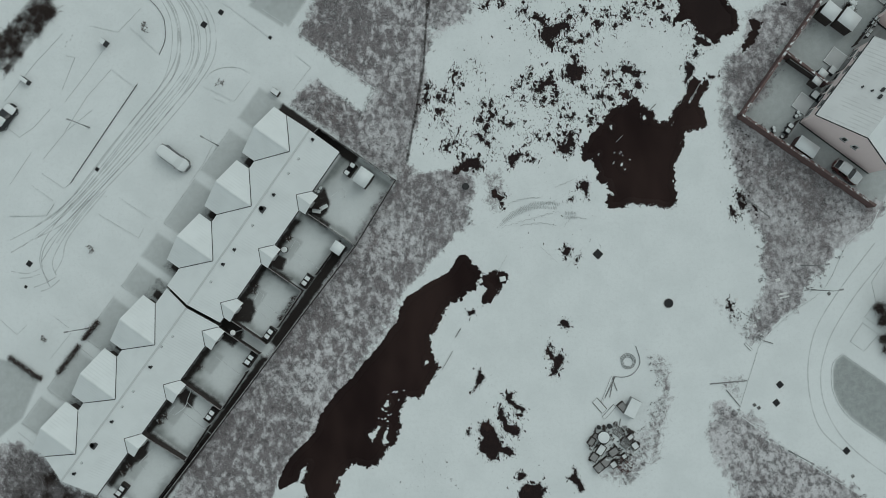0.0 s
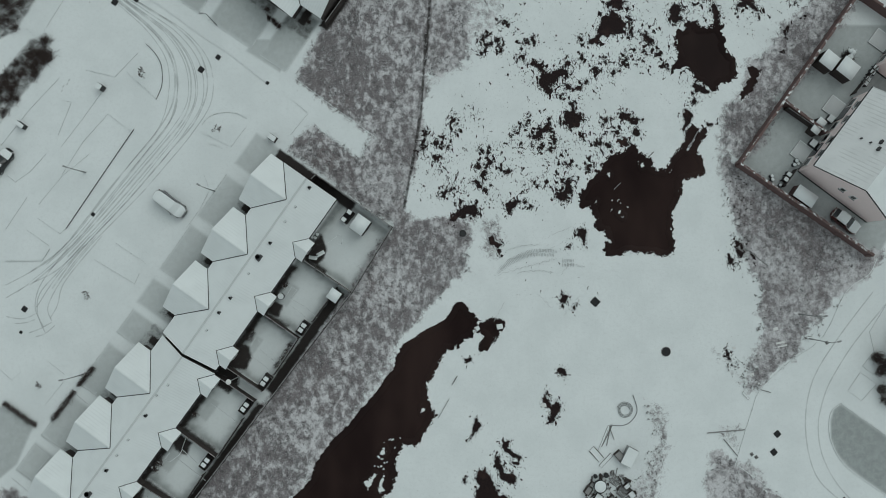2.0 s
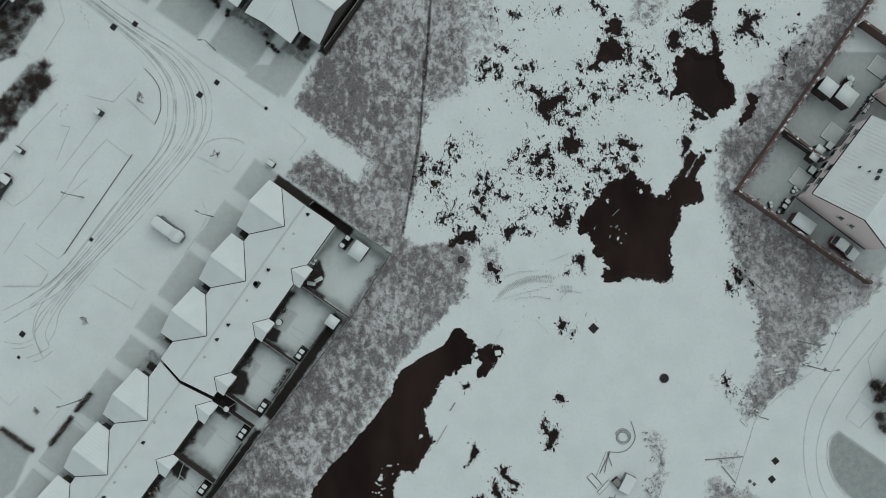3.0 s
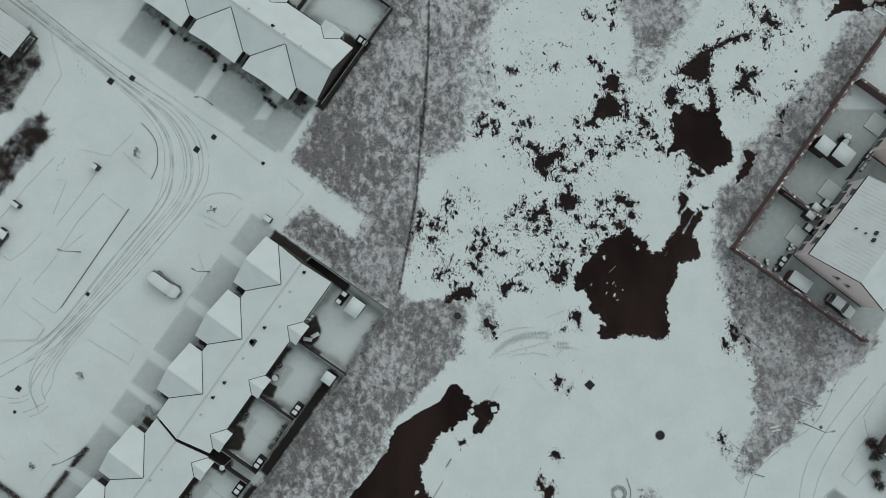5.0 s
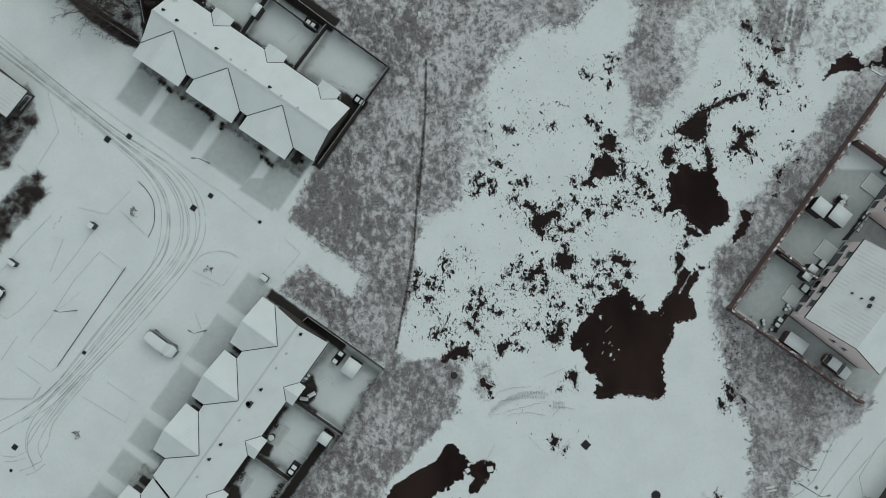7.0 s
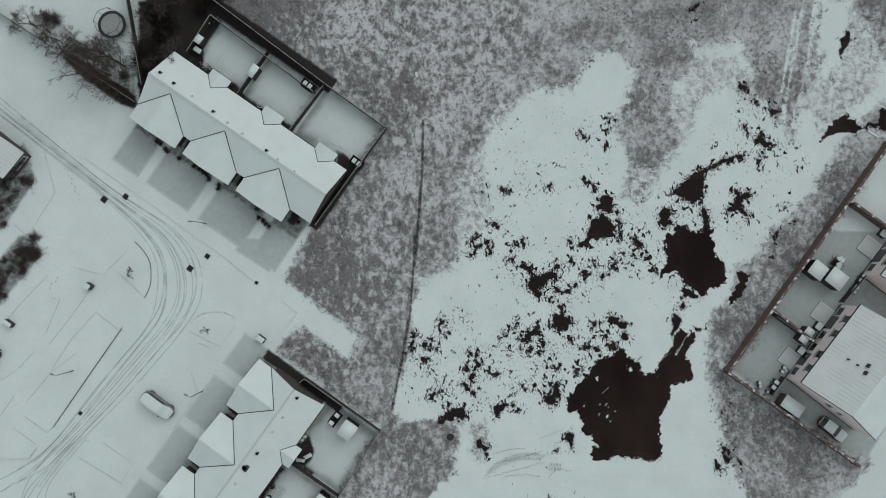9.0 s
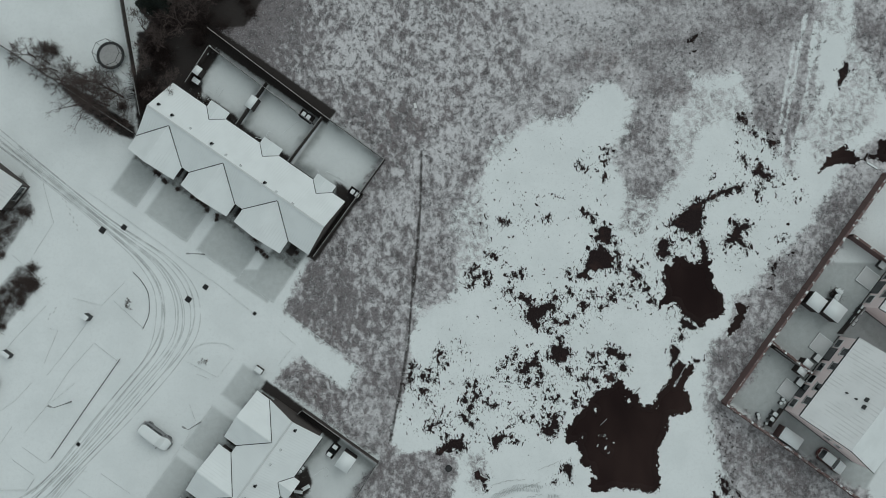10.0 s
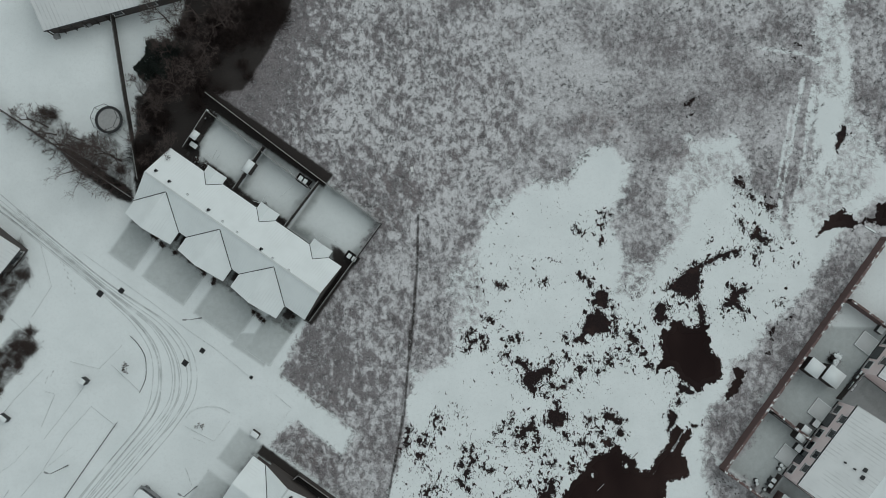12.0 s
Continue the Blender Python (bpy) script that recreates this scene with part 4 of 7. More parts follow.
DRIFTS += [(*p, r, k) for p, (r, k) in zip([(-10.8, 64.3), (2.4, 66.5), (14.1, 69.4), (-7.8, 53.6), (19.1, 62.8), (31.5, 60.2), (27.8, 49.6), (40.2, 63.5), (-13.8, 74.7), (-4.2, 42.4), (-13.5, 30.8), (-21.8, 68.8), (8.2, 55.5), (35.9, 68.6), (14.8, 70.2),
                                           (-13.0, 29.1), (-16.4, -10.0), (-25.2, -24.2), (-0.3, 7.8), (45.7, 2.0), (39.8, 23.8), (40.0, -25.1), (-9.9, -11.5), (-52.6, -28.1), (-19.4, -21.4), (-23.33, 70.62), (-16.64, 60.63), (-25.50, 66.55)],
                                          ((7, 0.9), (6, 0.6), (5.5, 0.9), (5, -0.9), (4, -0.5), (5, -1.0), (4, -0.2), (6, -0.2), (5, -1.0), (5, 0.3), (5, -0.5), (7, -1.5), (5, 0.2), (5, 0.3), (30, 0.55),
                                           (5, -0.7), (8, -0.55), (8, -0.7), (4, -0.6), (6, 0.1), (4, -0.1), (6, 0.0), (3, 0.1), (6, -1.2), (5, -0.6), (7, -1.6), (5, -0.8), (4, -1.0)))]


# where the grass stands in snow-capped tussocks (+) or lies flat and even (-), and where it is rusty: place, reach, amount
LUMPS = [(-8, -2, 6, 0.35), (-14, -11, 6, 0.35), (-20, -20, 6, 0.35), (-26, -28, 6, 0.35), (0, 7, 4, 0.3), (-8, 64, 9, 0.5), (-12, 70, 8, 0.4), (2, 62, 9, 0.45), (8, 66, 6, 0.35), (0, 50, 7, 0.25), (-7, 34, 8, 0.3), (-9, 28, 6, 0.25)]
LUMPS += [(19.5, 67, 7, -0.5), (27, 66, 9, -0.4), (36, 66, 8, -0.35), (44, 62, 8, -0.3), (46, 4, 9, -0.15), (42, 24, 7, 0.1), (50, 40, 9, 0.1), (-4, 15, 4, -0.25), (45, -28, 9, 0.4), (-12, 26, 7, 0.3), (-13, 19, 4, 0.3)]
RUSTY = [(24.5, 60.5, 2.6, 0.9), (22.0, 62.5, 2.5, 0.5), (34.0, 55.5, 3.0, 0.8), (31.5, 50.0, 3.0, 0.5), (-4.0, 52.0, 4, 0.5), (3.0, 56.0, 3, 0.35), (-6.0, 15.0, 4, 0.5), (-14.0, 24.5, 4, 0.45), (-14.0, 19.0, 3, 0.45),
         (-9.0, 3.0, 5, 0.35), (-17.0, -9.0, 5, 0.3), (46.0, 8.0, 8, 0.5), (14.0, 74.0, 4, 0.5), (44.0, 58.0, 4, 0.3), (-25.0, 72.0, 6, 0.5)]


def near(points, x, y):
    d = np.full(x.shape, 1e9)
    for (ax, ay), (bx, by) in zip(points, points[1:]):
        ex, ey = bx - ax, by - ay
        k = np.clip(((x - ax) * ex + (y - ay) * ey) / (ex * ex + ey * ey), 0, 1)
        d = np.minimum(d, np.hypot(x - ax - k * ex, y - ay - k * ey))
    return d


def wobble(x, y, scale, seed):
    """Cheap layered value noise on the plan, about -1 to 1."""
    rng = np.random.RandomState(seed)
    total, amp = np.zeros(x.shape), 1.0
    for _ in range(4):
        table = rng.rand(256, 256) * 2 - 1
        fx, fy = x * scale, y * scale
        ix, iy = np.floor(fx).astype(int), np.floor(fy).astype(int)
        tx, ty = fx - ix, fy - iy
        tx, ty = tx * tx * (3 - 2 * tx), ty * ty * (3 - 2 * ty)
        a, b = table[ix % 256, iy % 256], table[(ix + 1) % 256, iy % 256]
        c, d = table[ix % 256, (iy + 1) % 256], table[(ix + 1) % 256, (iy + 1) % 256]
        total += amp * ((a * (1 - tx) + b * tx) * (1 - ty) + (c * (1 - tx) + d * tx) * ty)
        amp, scale = amp * 0.55, scale * 2.07
    return total / 1.6


def soft(a, lo, hi):
    k = np.clip((a - lo) / (hi - lo), 0, 1)
    return k * k * (3 - 2 * k)


def build_ground():
    far = np.array([90, 120, 170, 260, 420, 700, 1200, 2200.0])
    xs = np.concatenate([-far[::-1], np.arange(-64, -24, 0.25), np.arange(-24, 46, 0.16), np.arange(46, 66.01, 0.25), far])
    ys = np.concatenate([20 - far[::-1], np.arange(-42, -34, 0.25), np.arange(-34, 52, 0.16), np.arange(52, 84.01, 0.25), 20 + far])
    gx, gy = np.meshgrid(xs, ys)
    nx, ny = len(xs), len(ys)
    x, y = gx.ravel(), gy.ravel()
    ragged = wobble(x, y, 0.55, 3)
    pond = np.full(x.shape, -60.0)
    for outline in PONDS.values():
        pond = np.maximum(pond, inside(outline, x, y))
    grass = np.full(x.shape, -60.0)
    for outline in GRASS:
        grass = np.maximum(grass, inside(outline, x, y))
    grass = grass + wobble(x, y, 0.3, 31) * np.where(x > -8, 1.3, 0.2)
    fleck, rough = np.zeros(x.shape), np.full(x.shape, -60.0)
    for strength, outline in FLECKS:
        d = inside(outline, x, y)
        rough, fleck = np.maximum(rough, d), np.maximum(fleck, strength * soft(d, -2.5, 2.5))
    for dx, dy, r, k in CLEAR:
        fleck *= 1 - k * np.exp(-((x - dx) ** 2 + (y - dy) ** 2) / (r * r))
    thin = np.zeros(x.shape)
    for strength, outline in THIN:
        thin = np.maximum(thin, strength * soft(inside(outline, x, y), -0.2, 0.2))
    patchy = wobble(x, y, 0.8, 41)
    for row, u0, u1, v1 in DRIVES:
        d = inside(field(row, u0, u1, 4.0, v1), x, y)
        c, s = math.cos(radians(row[2])), math.sin(radians(row[2]))
        v = (y - row[1]) * c - (x - row[0]) * s
        # darker towards the house: thinner snow, and wall shade painted with it
        thin = np.maximum(thin, (0.40 + 0.30 * (1 - soft(v + patchy, 4.0, 8.5)) + (0.26 * (1 - 0.4 * soft(v, 6.0, 11.0)) if row is ROW_N else 0.04) + 0.05 * patchy) * soft(d, -0.25, 0.3))
    for row, u0, u1, v1 in PLOTS:
        d = inside(field(row, u0, u1, v1, -4.0), x, y)
        c, s = math.cos(radians(row[2])), math.sin(radians(row[2]))
        v = (y - row[1]) * c - (x - row[0]) * s
        # darker rims: sheltered thin snow, with fence and house shade painted in
        rim = 0.12 + 0.62 * (1 - soft(d + 0.5 * patchy, 0.0, 1.3)) + 0.3 * (1 - soft(-v + 0.6 * patchy, 4.4, 6.6))
        thin = np.maximum(thin, np.minimum(rim, 0.9) * soft(d, -0.15, 0.15))
    scruff = np.full(x.shape, -60.0)
    for outline in SCRUFF:
        scruff = np.maximum(scruff, inside(outline, x, y))
    # one mask for bare earth and for the shade painted by walls and fences
    soil_and_shade = np.zeros(x.shape)
    for strength, outline in SOIL_AND_SHADE:
        soil_and_shade = np.maximum(soil_and_shade, strength * soft(inside(outline, x, y), -0.4, 0.4))
    mud = np.full(x.shape, -60.0)
    for outline in MIRES:
        cx, cy = (sum(p[i] for p in outline) / len(outline) for i in (0, 1))
        reach = max(math.dist(p, (cx, cy)) for p in outline) + 4
        k = np.flatnonzero((np.abs(x - cx) < reach) & (np.abs(y - cy) < reach))
        mud[k] = np.maximum(mud[k], inside(outline, x[k], y[k]))
    rut, ditch = np.full(x.shape, 1e9), np.full(x.shape, 1e9)
    for line in RUTS:
        rut = np.minimum(rut, near(line, x, y))
    trail = np.minimum(near(TRAIL[0], x, y), near(TRAIL[1], x, y))
    for line in DITCH:
        ditch = np.minimum(ditch, near(line, x, y))
    bank = soft(-near(BANK, x, y), -2.2, -0.9)
    dig = pond + (ragged * 0.12 + wobble(x, y, 1.7, 13) * 0.14) * (1 - 0.6 * bank)
    for outline in SPITS:
        dig = np.minimum(dig, 0.06 - inside(outline, x, y) * 1.6)
    z = wobble(x, y, 0.12, 5) * 0.05 * soft(np.maximum(rough, grass), -3, 3)
    z += np.where(soft(grass, -0.5, 1.0) > 0, np.abs(wobble(x, y, 1.4, 7)) * 0.10 * soft(grass, -0.5, 1.0), 0)
    z = z * (1 - soft(dig, -0.8, 0.5)) - 0.45 * soft(dig - 0.75, -0.35, 0.9)
    drift = 0.5 + 0.35 * wobble(x, y, 0.09, 11)
    lumpy, brown = np.full(x.shape, 0.5), np.zeros(x.shape)
    for dx, dy, r, k in LUMPS:
        lumpy += k * np.exp(-((x - dx) ** 2 + (y - dy) ** 2) / (r * r))
    drift += 0.4 * np.exp(-(trail / 0.28) ** 2)
    for dx, dy, r, k in RUSTY:
        brown += k * np.exp(-((x - dx) ** 2 + (y - dy) ** 2) / (r * r))
    for dx, dy, r, k in DRIFTS:
        drift += 0.5 * k * np.exp(-((x - dx) ** 2 + (y - dy) ** 2) / (r * r))
    me = bpy.data.meshes.new("ground")
    i = np.arange(nx * ny).reshape(ny, nx)
    faces = np.stack([i[:-1, :-1], i[:-1, 1:], i[1:, 1:], i[1:, :-1]], -1).reshape(-1, 4)
    me.vertices.add(len(x))
    me.vertices.foreach_set("co", np.stack([x, y, z], -1).ravel())
    me.loops.add(faces.size)
    me.loops.foreach_set("vertex_index", faces.ravel())
    me.polygons.add(len(faces))
    me.polygons.foreach_set("loop_start", np.arange(0, faces.size, 4))
    me.polygons.foreach_set("loop_total", np.full(len(faces), 4))
    me.update(calc_edges=True)
    me.shade_smooth()
    values = {"grass": np.maximum(soft(grass, np.where((y > 18) & (x > -3), -2.6, -1.7), np.where((y > 18) & (x > -3), 2.6, 1.4)) * (1 - 0.62 * soft(-rut + 0.25 * ragged, -0.65, -0.05)) * (1 - 0.35 * soft(-near(BANK, x, y) + ragged * 0.9, -1.6, -0.2)) , 0.5 * soft(scruff, -1.2, 1.5)), "soil_and_shade": np.maximum(soil_and_shade, 0.66 * soft(-ditch + 0.12 * ragged, -0.38, -0.05)), "mud": mud, "pool": dig * (1 + 1.0 * bank), "fleck": fleck * (0.85 + 0.3 * wobble(x, y, 0.13, 9)),
              "thin": thin, "drift": drift, "lumpy": lumpy, "brown": brown}
    for key, v in values.items():
        me.attributes.new(key, 'FLOAT', 'POINT').data.foreach_set("value", np.clip(v, -60, 60).astype(np.float32))
    me.materials.append(M["ground"])
    return tagged(new("ground", me), "snow over rough grass, bare peat and gardens", "ground", kind="structure")


build_ground()


def build_water():
    for level, outline in enumerate(PONDS.values()):
        cx, cy = sum(p[0] for p in outline) / len(outline), sum(p[1] for p in outline) / len(outline)
        bm = bmesh.new()
        pts = [Vector(p) + (Vector(p) - Vector((cx, cy))).normalized() * 1.2 for p in outline]
        bm.faces.new([bm.verts.new((p.x, p.y, -0.13 - 0.004 * level)) for p in pts])
        bmesh.ops.triangulate(bm, faces=bm.faces)
        tagged(part("water", bm, M["water"]), "dark brown peaty water standing in the snow", "water", kind="structure")


build_water()


# ---- terraced bungalows ----
EAVE, RIDGE, HALF, FRONT = 2.55, 5.1, 4.05, 5.95
PITCH = (RIDGE - EAVE) / HALF


def bungalow(extra, flip, rear):
    """One house of a terrace. Along u from 0 to its width, ridge at v = 0, front towards +v."""
    W = 8.15 + extra
    c = extra + 4.62
    g = RIDGE - 0.57 * PITCH
    k = -1.0 if flip else 1.0

    def p(u, v, z):
        return (k * u, v, z)

    home = thing("terraced_bungalow", 0, 0, 0, 0, "single-storey terraced house with a snow-covered tiled roof and a front gable", "house", "terraced houses")
    a = 3.5
    roof = part("roof", slab([p(0, 0, RIDGE), p(W, 0, RIDGE), p(W, HALF, EAVE), p(c + a, HALF, EAVE - 0.001), p(c, 0.57, g), p(c - a, HALF, EAVE), p(0, HALF, EAVE)], 0.14), M["roof"], home)
    part("rear_slope", slab([p(0, 0, RIDGE), p(0, -HALF, EAVE), p(W, -HALF, EAVE), p(W, 0, RIDGE)], 0.14), M["roof"], roof)
    part("gable_slope", slab([p(c, 0.57, g), p(c, FRONT, g), p(c - a, FRONT, EAVE), p(c - a, HALF, EAVE)], 0.14), M["roof"], roof)
    part("gable_slope", slab([p(c, 0.57, g), p(c + a, HALF, EAVE), p(c + a, FRONT, EAVE), p(c, FRONT, g)], 0.14), M["roof"], roof)
    for s in (-1, 1):
        part("valley", bar(bmesh.new(), p(c + s * 0.03, 0.6, g + 0.01), p(c + s * a, HALF, EAVE + 0.01), 0.10, 0.05), M["lead"], roof, "dark lead valley")
    bm = bmesh.new()
    bar(bm, p(0, 0, RIDGE + 0.02), p(W, 0, RIDGE + 0.02), 0.22, 0.10)
    part("ridge_tiles", bm, M["ridge"], roof)
    part("gable_ridge", bar(bmesh.new(), p(c, 0.7, g + 0.01), p(c, FRONT, g + 0.01), 0.18, 0.06), M["snow"], roof)
    # small gable over the back door
    h, w = 3.32, 1.42
    v0 = -(RIDGE - h) / PITCH
    e = EAVE + 0.02
    ve = -(RIDGE - e) / PITCH
    part("rear_gable_slope", slab([p(rear, v0, h), p(rear - w, ve, e), p(rear - w, -5.0, e), p(rear, -5.0, h)], 0.10), M["roof"], roof)
    part("rear_gable_slope", slab([p(rear, v0, h), p(rear, -5.0, h), p(rear + w, -5.0, e), p(rear + w, ve, e)], 0.10), M["roof"], roof)
    for s in (-1, 1):
        part("valley", bar(bmesh.new(), p(rear, v0, h + 0.01), p(rear + s * w, ve, e + 0.01), 0.08, 0.05), M["lead"], roof, "dark lead valley")
    # walls
    bm = bmesh.new()
    box(bm, k * W / 2, 0, 0, W - 0.02, 7.3, 2.62)
    wall = part("wall", bm, M["render_grey"], home)
    for u in (0.02, W - 0.22):
        part("gable_wall", prism([p(u, -3.65, 2.6), p(u, 3.65, 2.6), p(u, 0, 2.6 + 3.65 * PITCH - 0.1)], (k * 0.2, 0, 0)), M["render_grey"], wall)
    part("front_bay", prism([p(c - 3.1, 5.55, 0), p(c + 3.1, 5.55, 0), p(c + 3.1, 5.55, 2.6), p(c, 5.55, 2.6 + 3.1 * (g - EAVE) / a - 0.1), p(c - 3.1, 5.55, 2.6)],
                            (0, -1.88, 0)), M["render_grey"], wall)
    part("back_porch", block(k * rear, -4.15, 0, 2.2, 1.0, 2.5), M["render_grey"], wall)
    # openings
    def opening(name, u, v, z, w, h, out):
        f = part(name, block(k * u, v, z, w + 0.16, 0.08, h + 0.16), M["white"], home)
        part("pane", block(k * u, v + out * 0.045, z + 0.08, w, 0.02, h), M["glass"], f)
        return f
    opening("window", c, 5.58, 0.9, 2.2, 1.2, 1)
    opening("window", c + 1.9, -3.68, 0.9, 1.4, 1.1, -1)
    opening("window", c - 1.0, -3.68, 0.9, 1.2, 1.1, -1)
    part("front_door", block(k * (c - 4.0 if c - 4.0 > 0.5 else 0.6), 3.68, 0.02, 0.9, 0.08, 2.05), M["dark"], home)
    part("back_door", block(k * rear, -4.69, 0.02, 0.9, 0.08, 2.05), M["white"], home)
    part("gutter", bar(bmesh.new(), p(0, -HALF - 0.05, EAVE - 0.06), p(W, -HALF - 0.05, EAVE - 0.06), 0.11, 0.09), M["dark"], home)
    return home


# roof vents on the back slopes: along, across, and 0 for a small hooded tile, 1 for a pipe, 2 for a wide cowl
VENTS = {"A": [(16.95, -0.82, 1), (14.72, -0.65, 2), (8.72, -0.73, 1), (6.48, -0.65, 1), (20.12, -0.79, 0), (12.40, -0.82, 0), (3.88, -0.64, 0), (25.22, -0.83, 1), (22.30, -0.77, 0)],
         "B": [(21.92, -0.56, 0), (20.18, -0.22, 0), (17.36, -0.57, 1), (13.75, -0.58, 0), (11.46, -0.57, 0), (9.24, -0.64, 1), (5.64, -0.52, 2), (3.07, -0.60, 0), (1.50, -0.64, 1)],
         "N": [(25.46, -0.82, 1), (23.28, -0.68, 1), (20.51, -0.62, 0), (17.25, -0.57, 1), (14.98, -0.41, 0), (12.73, -0.35, 0), (9.08, -0.33, 1), (7.28, -0.20, 0), (4.79, -0.14, 0)]}


def roof_vent(roof, place, kind):
    """A vent standing through the tiles at a point of the slope."""
    x, y, z = place
    if kind == 0:
        v = part("roof_vent", block(x, y, z - 0.02, 0.34, 0.26, 0.10, 0, 0.02), M["ridge"], roof, "small hooded vent tile dusted with snow")
        part("vent_slot", block(x, y - 0.145, z - 0.03, 0.26, 0.03, 0.08), M["dark"], v)
        return
    r, tall = ((0, 0), (0.13, 0.32), (0.27, 0.30))[kind]
    v = part("vent_pipe", rod(bmesh.new(), (x, y, z - 0.1), (x, y, z + tall), r, r * 0.85, 12), M["dark"], roof, "dark roof vent")
    part("cowl", rod(bmesh.new(), (x, y, z + tall - 0.06), (x, y, z + tall), r * 1.25, r * 1.1, 12), M["dark"], v)
    part("flashing", block(x, y, z - 0.03, r * 3.2, r * 3.2, 0.04), M["lead"], v)


def terrace(key, x, y, turn, flip, rear, length):
    base = pose(x, y, 0, 0, 0, turn)
    first = bungalow(length - 24.45, flip, rear + length - 24.45)
    second = bungalow(0.0, flip, rear)
    k = -1 if flip else 1
    w0 = 8.15 + length - 24.45
    start = length if flip else 0.0
    first.matrix_world = base @ pose(start, 0, 0)
    second.matrix_world = base @ pose(start + k * w0, 0, 0)
    third = copy_thing(second, base @ pose(start + k * (w0 + 8.15), 0, 0))
    for u, v, kind in VENTS[key]:
        i = min(max(int(((start - u) if flip else u) - w0 + 8.15) // 8.15, 0), 2)
        home, at = ((first, start), (second, start + k * w0), (third, start + k * (w0 + 8.15)))[int(i)]
        roof = next(c for c in home.children if c.name.startswith("roof"))
        roof_vent(roof, (u - at, v, RIDGE - abs(v) * PITCH), kind)


terrace("A", *ROW_A, False, 0.7, 25.95)
terrace("B", *ROW_B, True, 0.25, 25.75)
terrace("N", *ROW_N, False, 1.5, 26.4)


# ---- two-storey houses behind the brick wall ----
def glazed(home, name, x, y, z, w, h, turn, out):
    """A window frame with its pane; out: the outward direction."""
    f = part(name, block(x, y, z, w + 0.14, 0.1, h + 0.14, turn), M["white"], home)
    part("pane", block(x + out[0] * 0.045, y + out[1] * 0.045, z + 0.07, w, 0.03, h, turn), M["glass"], f)
    part("sill", block(x + out[0] * 0.08, y + out[1] * 0.08, z - 0.07, w + 0.3, 0.2, 0.07, turn), M["concrete"], f)


def villa(x, y, turn, length, depth, detailed=True):
    """Origin at the near eaves corner, u along the eaves, v negative towards the ridge and beyond."""
    home = thing("two_storey_house", x, y, 0, turn, "two-storey rendered house with a ribbed snow-dusted roof", "house", "two-storey houses")
    e, r, h = 5.4, 8.9, depth / 2
    roof = part("roof", slab([(-0.15, 0.2, e), (length + 0.15, 0.2, e), (length + 0.15, -h, r), (-0.15, -h, r)], 0.16), M["rib_roof"], home)
    part("far_slope", slab([(-0.15, -h, r), (length + 0.15, -h, r), (length + 0.15, -depth - 0.2, e), (-0.15, -depth - 0.2, e)], 0.16), M["snow"], roof)
    wall = part("wall", prism([(0, 0, 0), (0, 0, e - 0.12), (0, -h, r - 0.25), (0, -depth, e - 0.12), (0, -depth, 0)], (length, 0, 0)), M["render"], home)
    part("verge", bar(bmesh.new(), (-0.17, 0.2, e - 0.06), (-0.17, -h, r - 0.06), 0.05, 0.2), M["dark"], roof, "dark verge board")
    part("verge", bar(bmesh.new(), (-0.17, -depth - 0.2, e - 0.06), (-0.17, -h, r - 0.06), 0.05, 0.2), M["dark"], roof, "dark verge board")
    part("gutter", bar(bmesh.new(), (-0.15, 0.26, e - 0.1), (length + 0.15, 0.26, e - 0.1), 0.12, 0.1), M["dark"], home)
    part("plinth", block(length / 2, -h, 0, length + 0.06, depth + 0.06, 0.35), M["dark"], home)
    if detailed:
        for u in (2.1, 4.2, 7.4, 9.6):
            glazed(home, "window", u, 0.03, 3.5, 0.95, 1.15, 0, (0, 1))
        for u in (1.2, 5.0, 6.9, 10.6):
            glazed(home, "window", u, 0.03, 0.8, 1.1, 1.2, 0, (0, 1))
        for u in (3.1, 8.9):
            part("patio_door", block(u, 0.03, 0.05, 1.9, 0.1, 2.1), M["glass"], home, "dark glazed patio door")
        for v in (-4.6, -6.2):
            glazed(home, "window", -0.03, v, 4.0, 0.55, 0.8, 90, (-1, 0))
        for u, v in ((5.3, -1.9), (5.3, -2.9)):
            z = e + (-v + 0.2) * (r - e) / (h + 0.2) - 0.1
            part("vent_pipe", rod(bmesh.new(), (u, v, z), (u, v, z + 0.45), 0.11, 0.11, 8), M["dark"], roof, "dark roof vent")
        for u, v in ((5.9, -3.7), (5.0, -3.9)):
            z = e + (-v + 0.2) * (r - e) / (h + 0.2) - 0.12
            part("flue", block(u, v, z, 0.5, 0.3, 0.5, 0, 0.04), M["dark"], roof, "dark twin flue")
    return home


villa(45.6, 16.6, 52.2, 11.7, 10.8)
villa(55.4, 29.6, 52.2, 11.7, 10.8, True)


def raised_patio(x, y, turn, w, d):
    """A low paved platform by the patio door: slabs in a rim of kerb stones, snow lying on it."""
    ob = thing("raised_patio", x, y, 0, turn, "low paved patio under even snow, by the back door", "patio", "raised patios")
    part("base", block(0, 0, 0, w, d, 0.14), M["concrete"], ob)
    for sx, sy, a, b in ((0, -d / 2 + 0.06, w, 0.12), (0, d / 2 - 0.06, w, 0.12), (-w / 2 + 0.06, 0, 0.12, d - 0.24), (w / 2 - 0.06, 0, 0.12, d - 0.24)):
        part("kerb_stone", block(sx, sy, 0.14, a, b, 0.05, 0, 0.01), M["kerb"], ob)
    part("snow_cover", block(0, 0, 0.14, w - 0.2, d - 0.2, 0.075, 0, 0.02), M["patio_snow"], ob, "thin grey-white snow")
    return ob


M["patio_snow"] = snow_material("patio_snow", (0.60, 0.62, 0.62), 0.12)
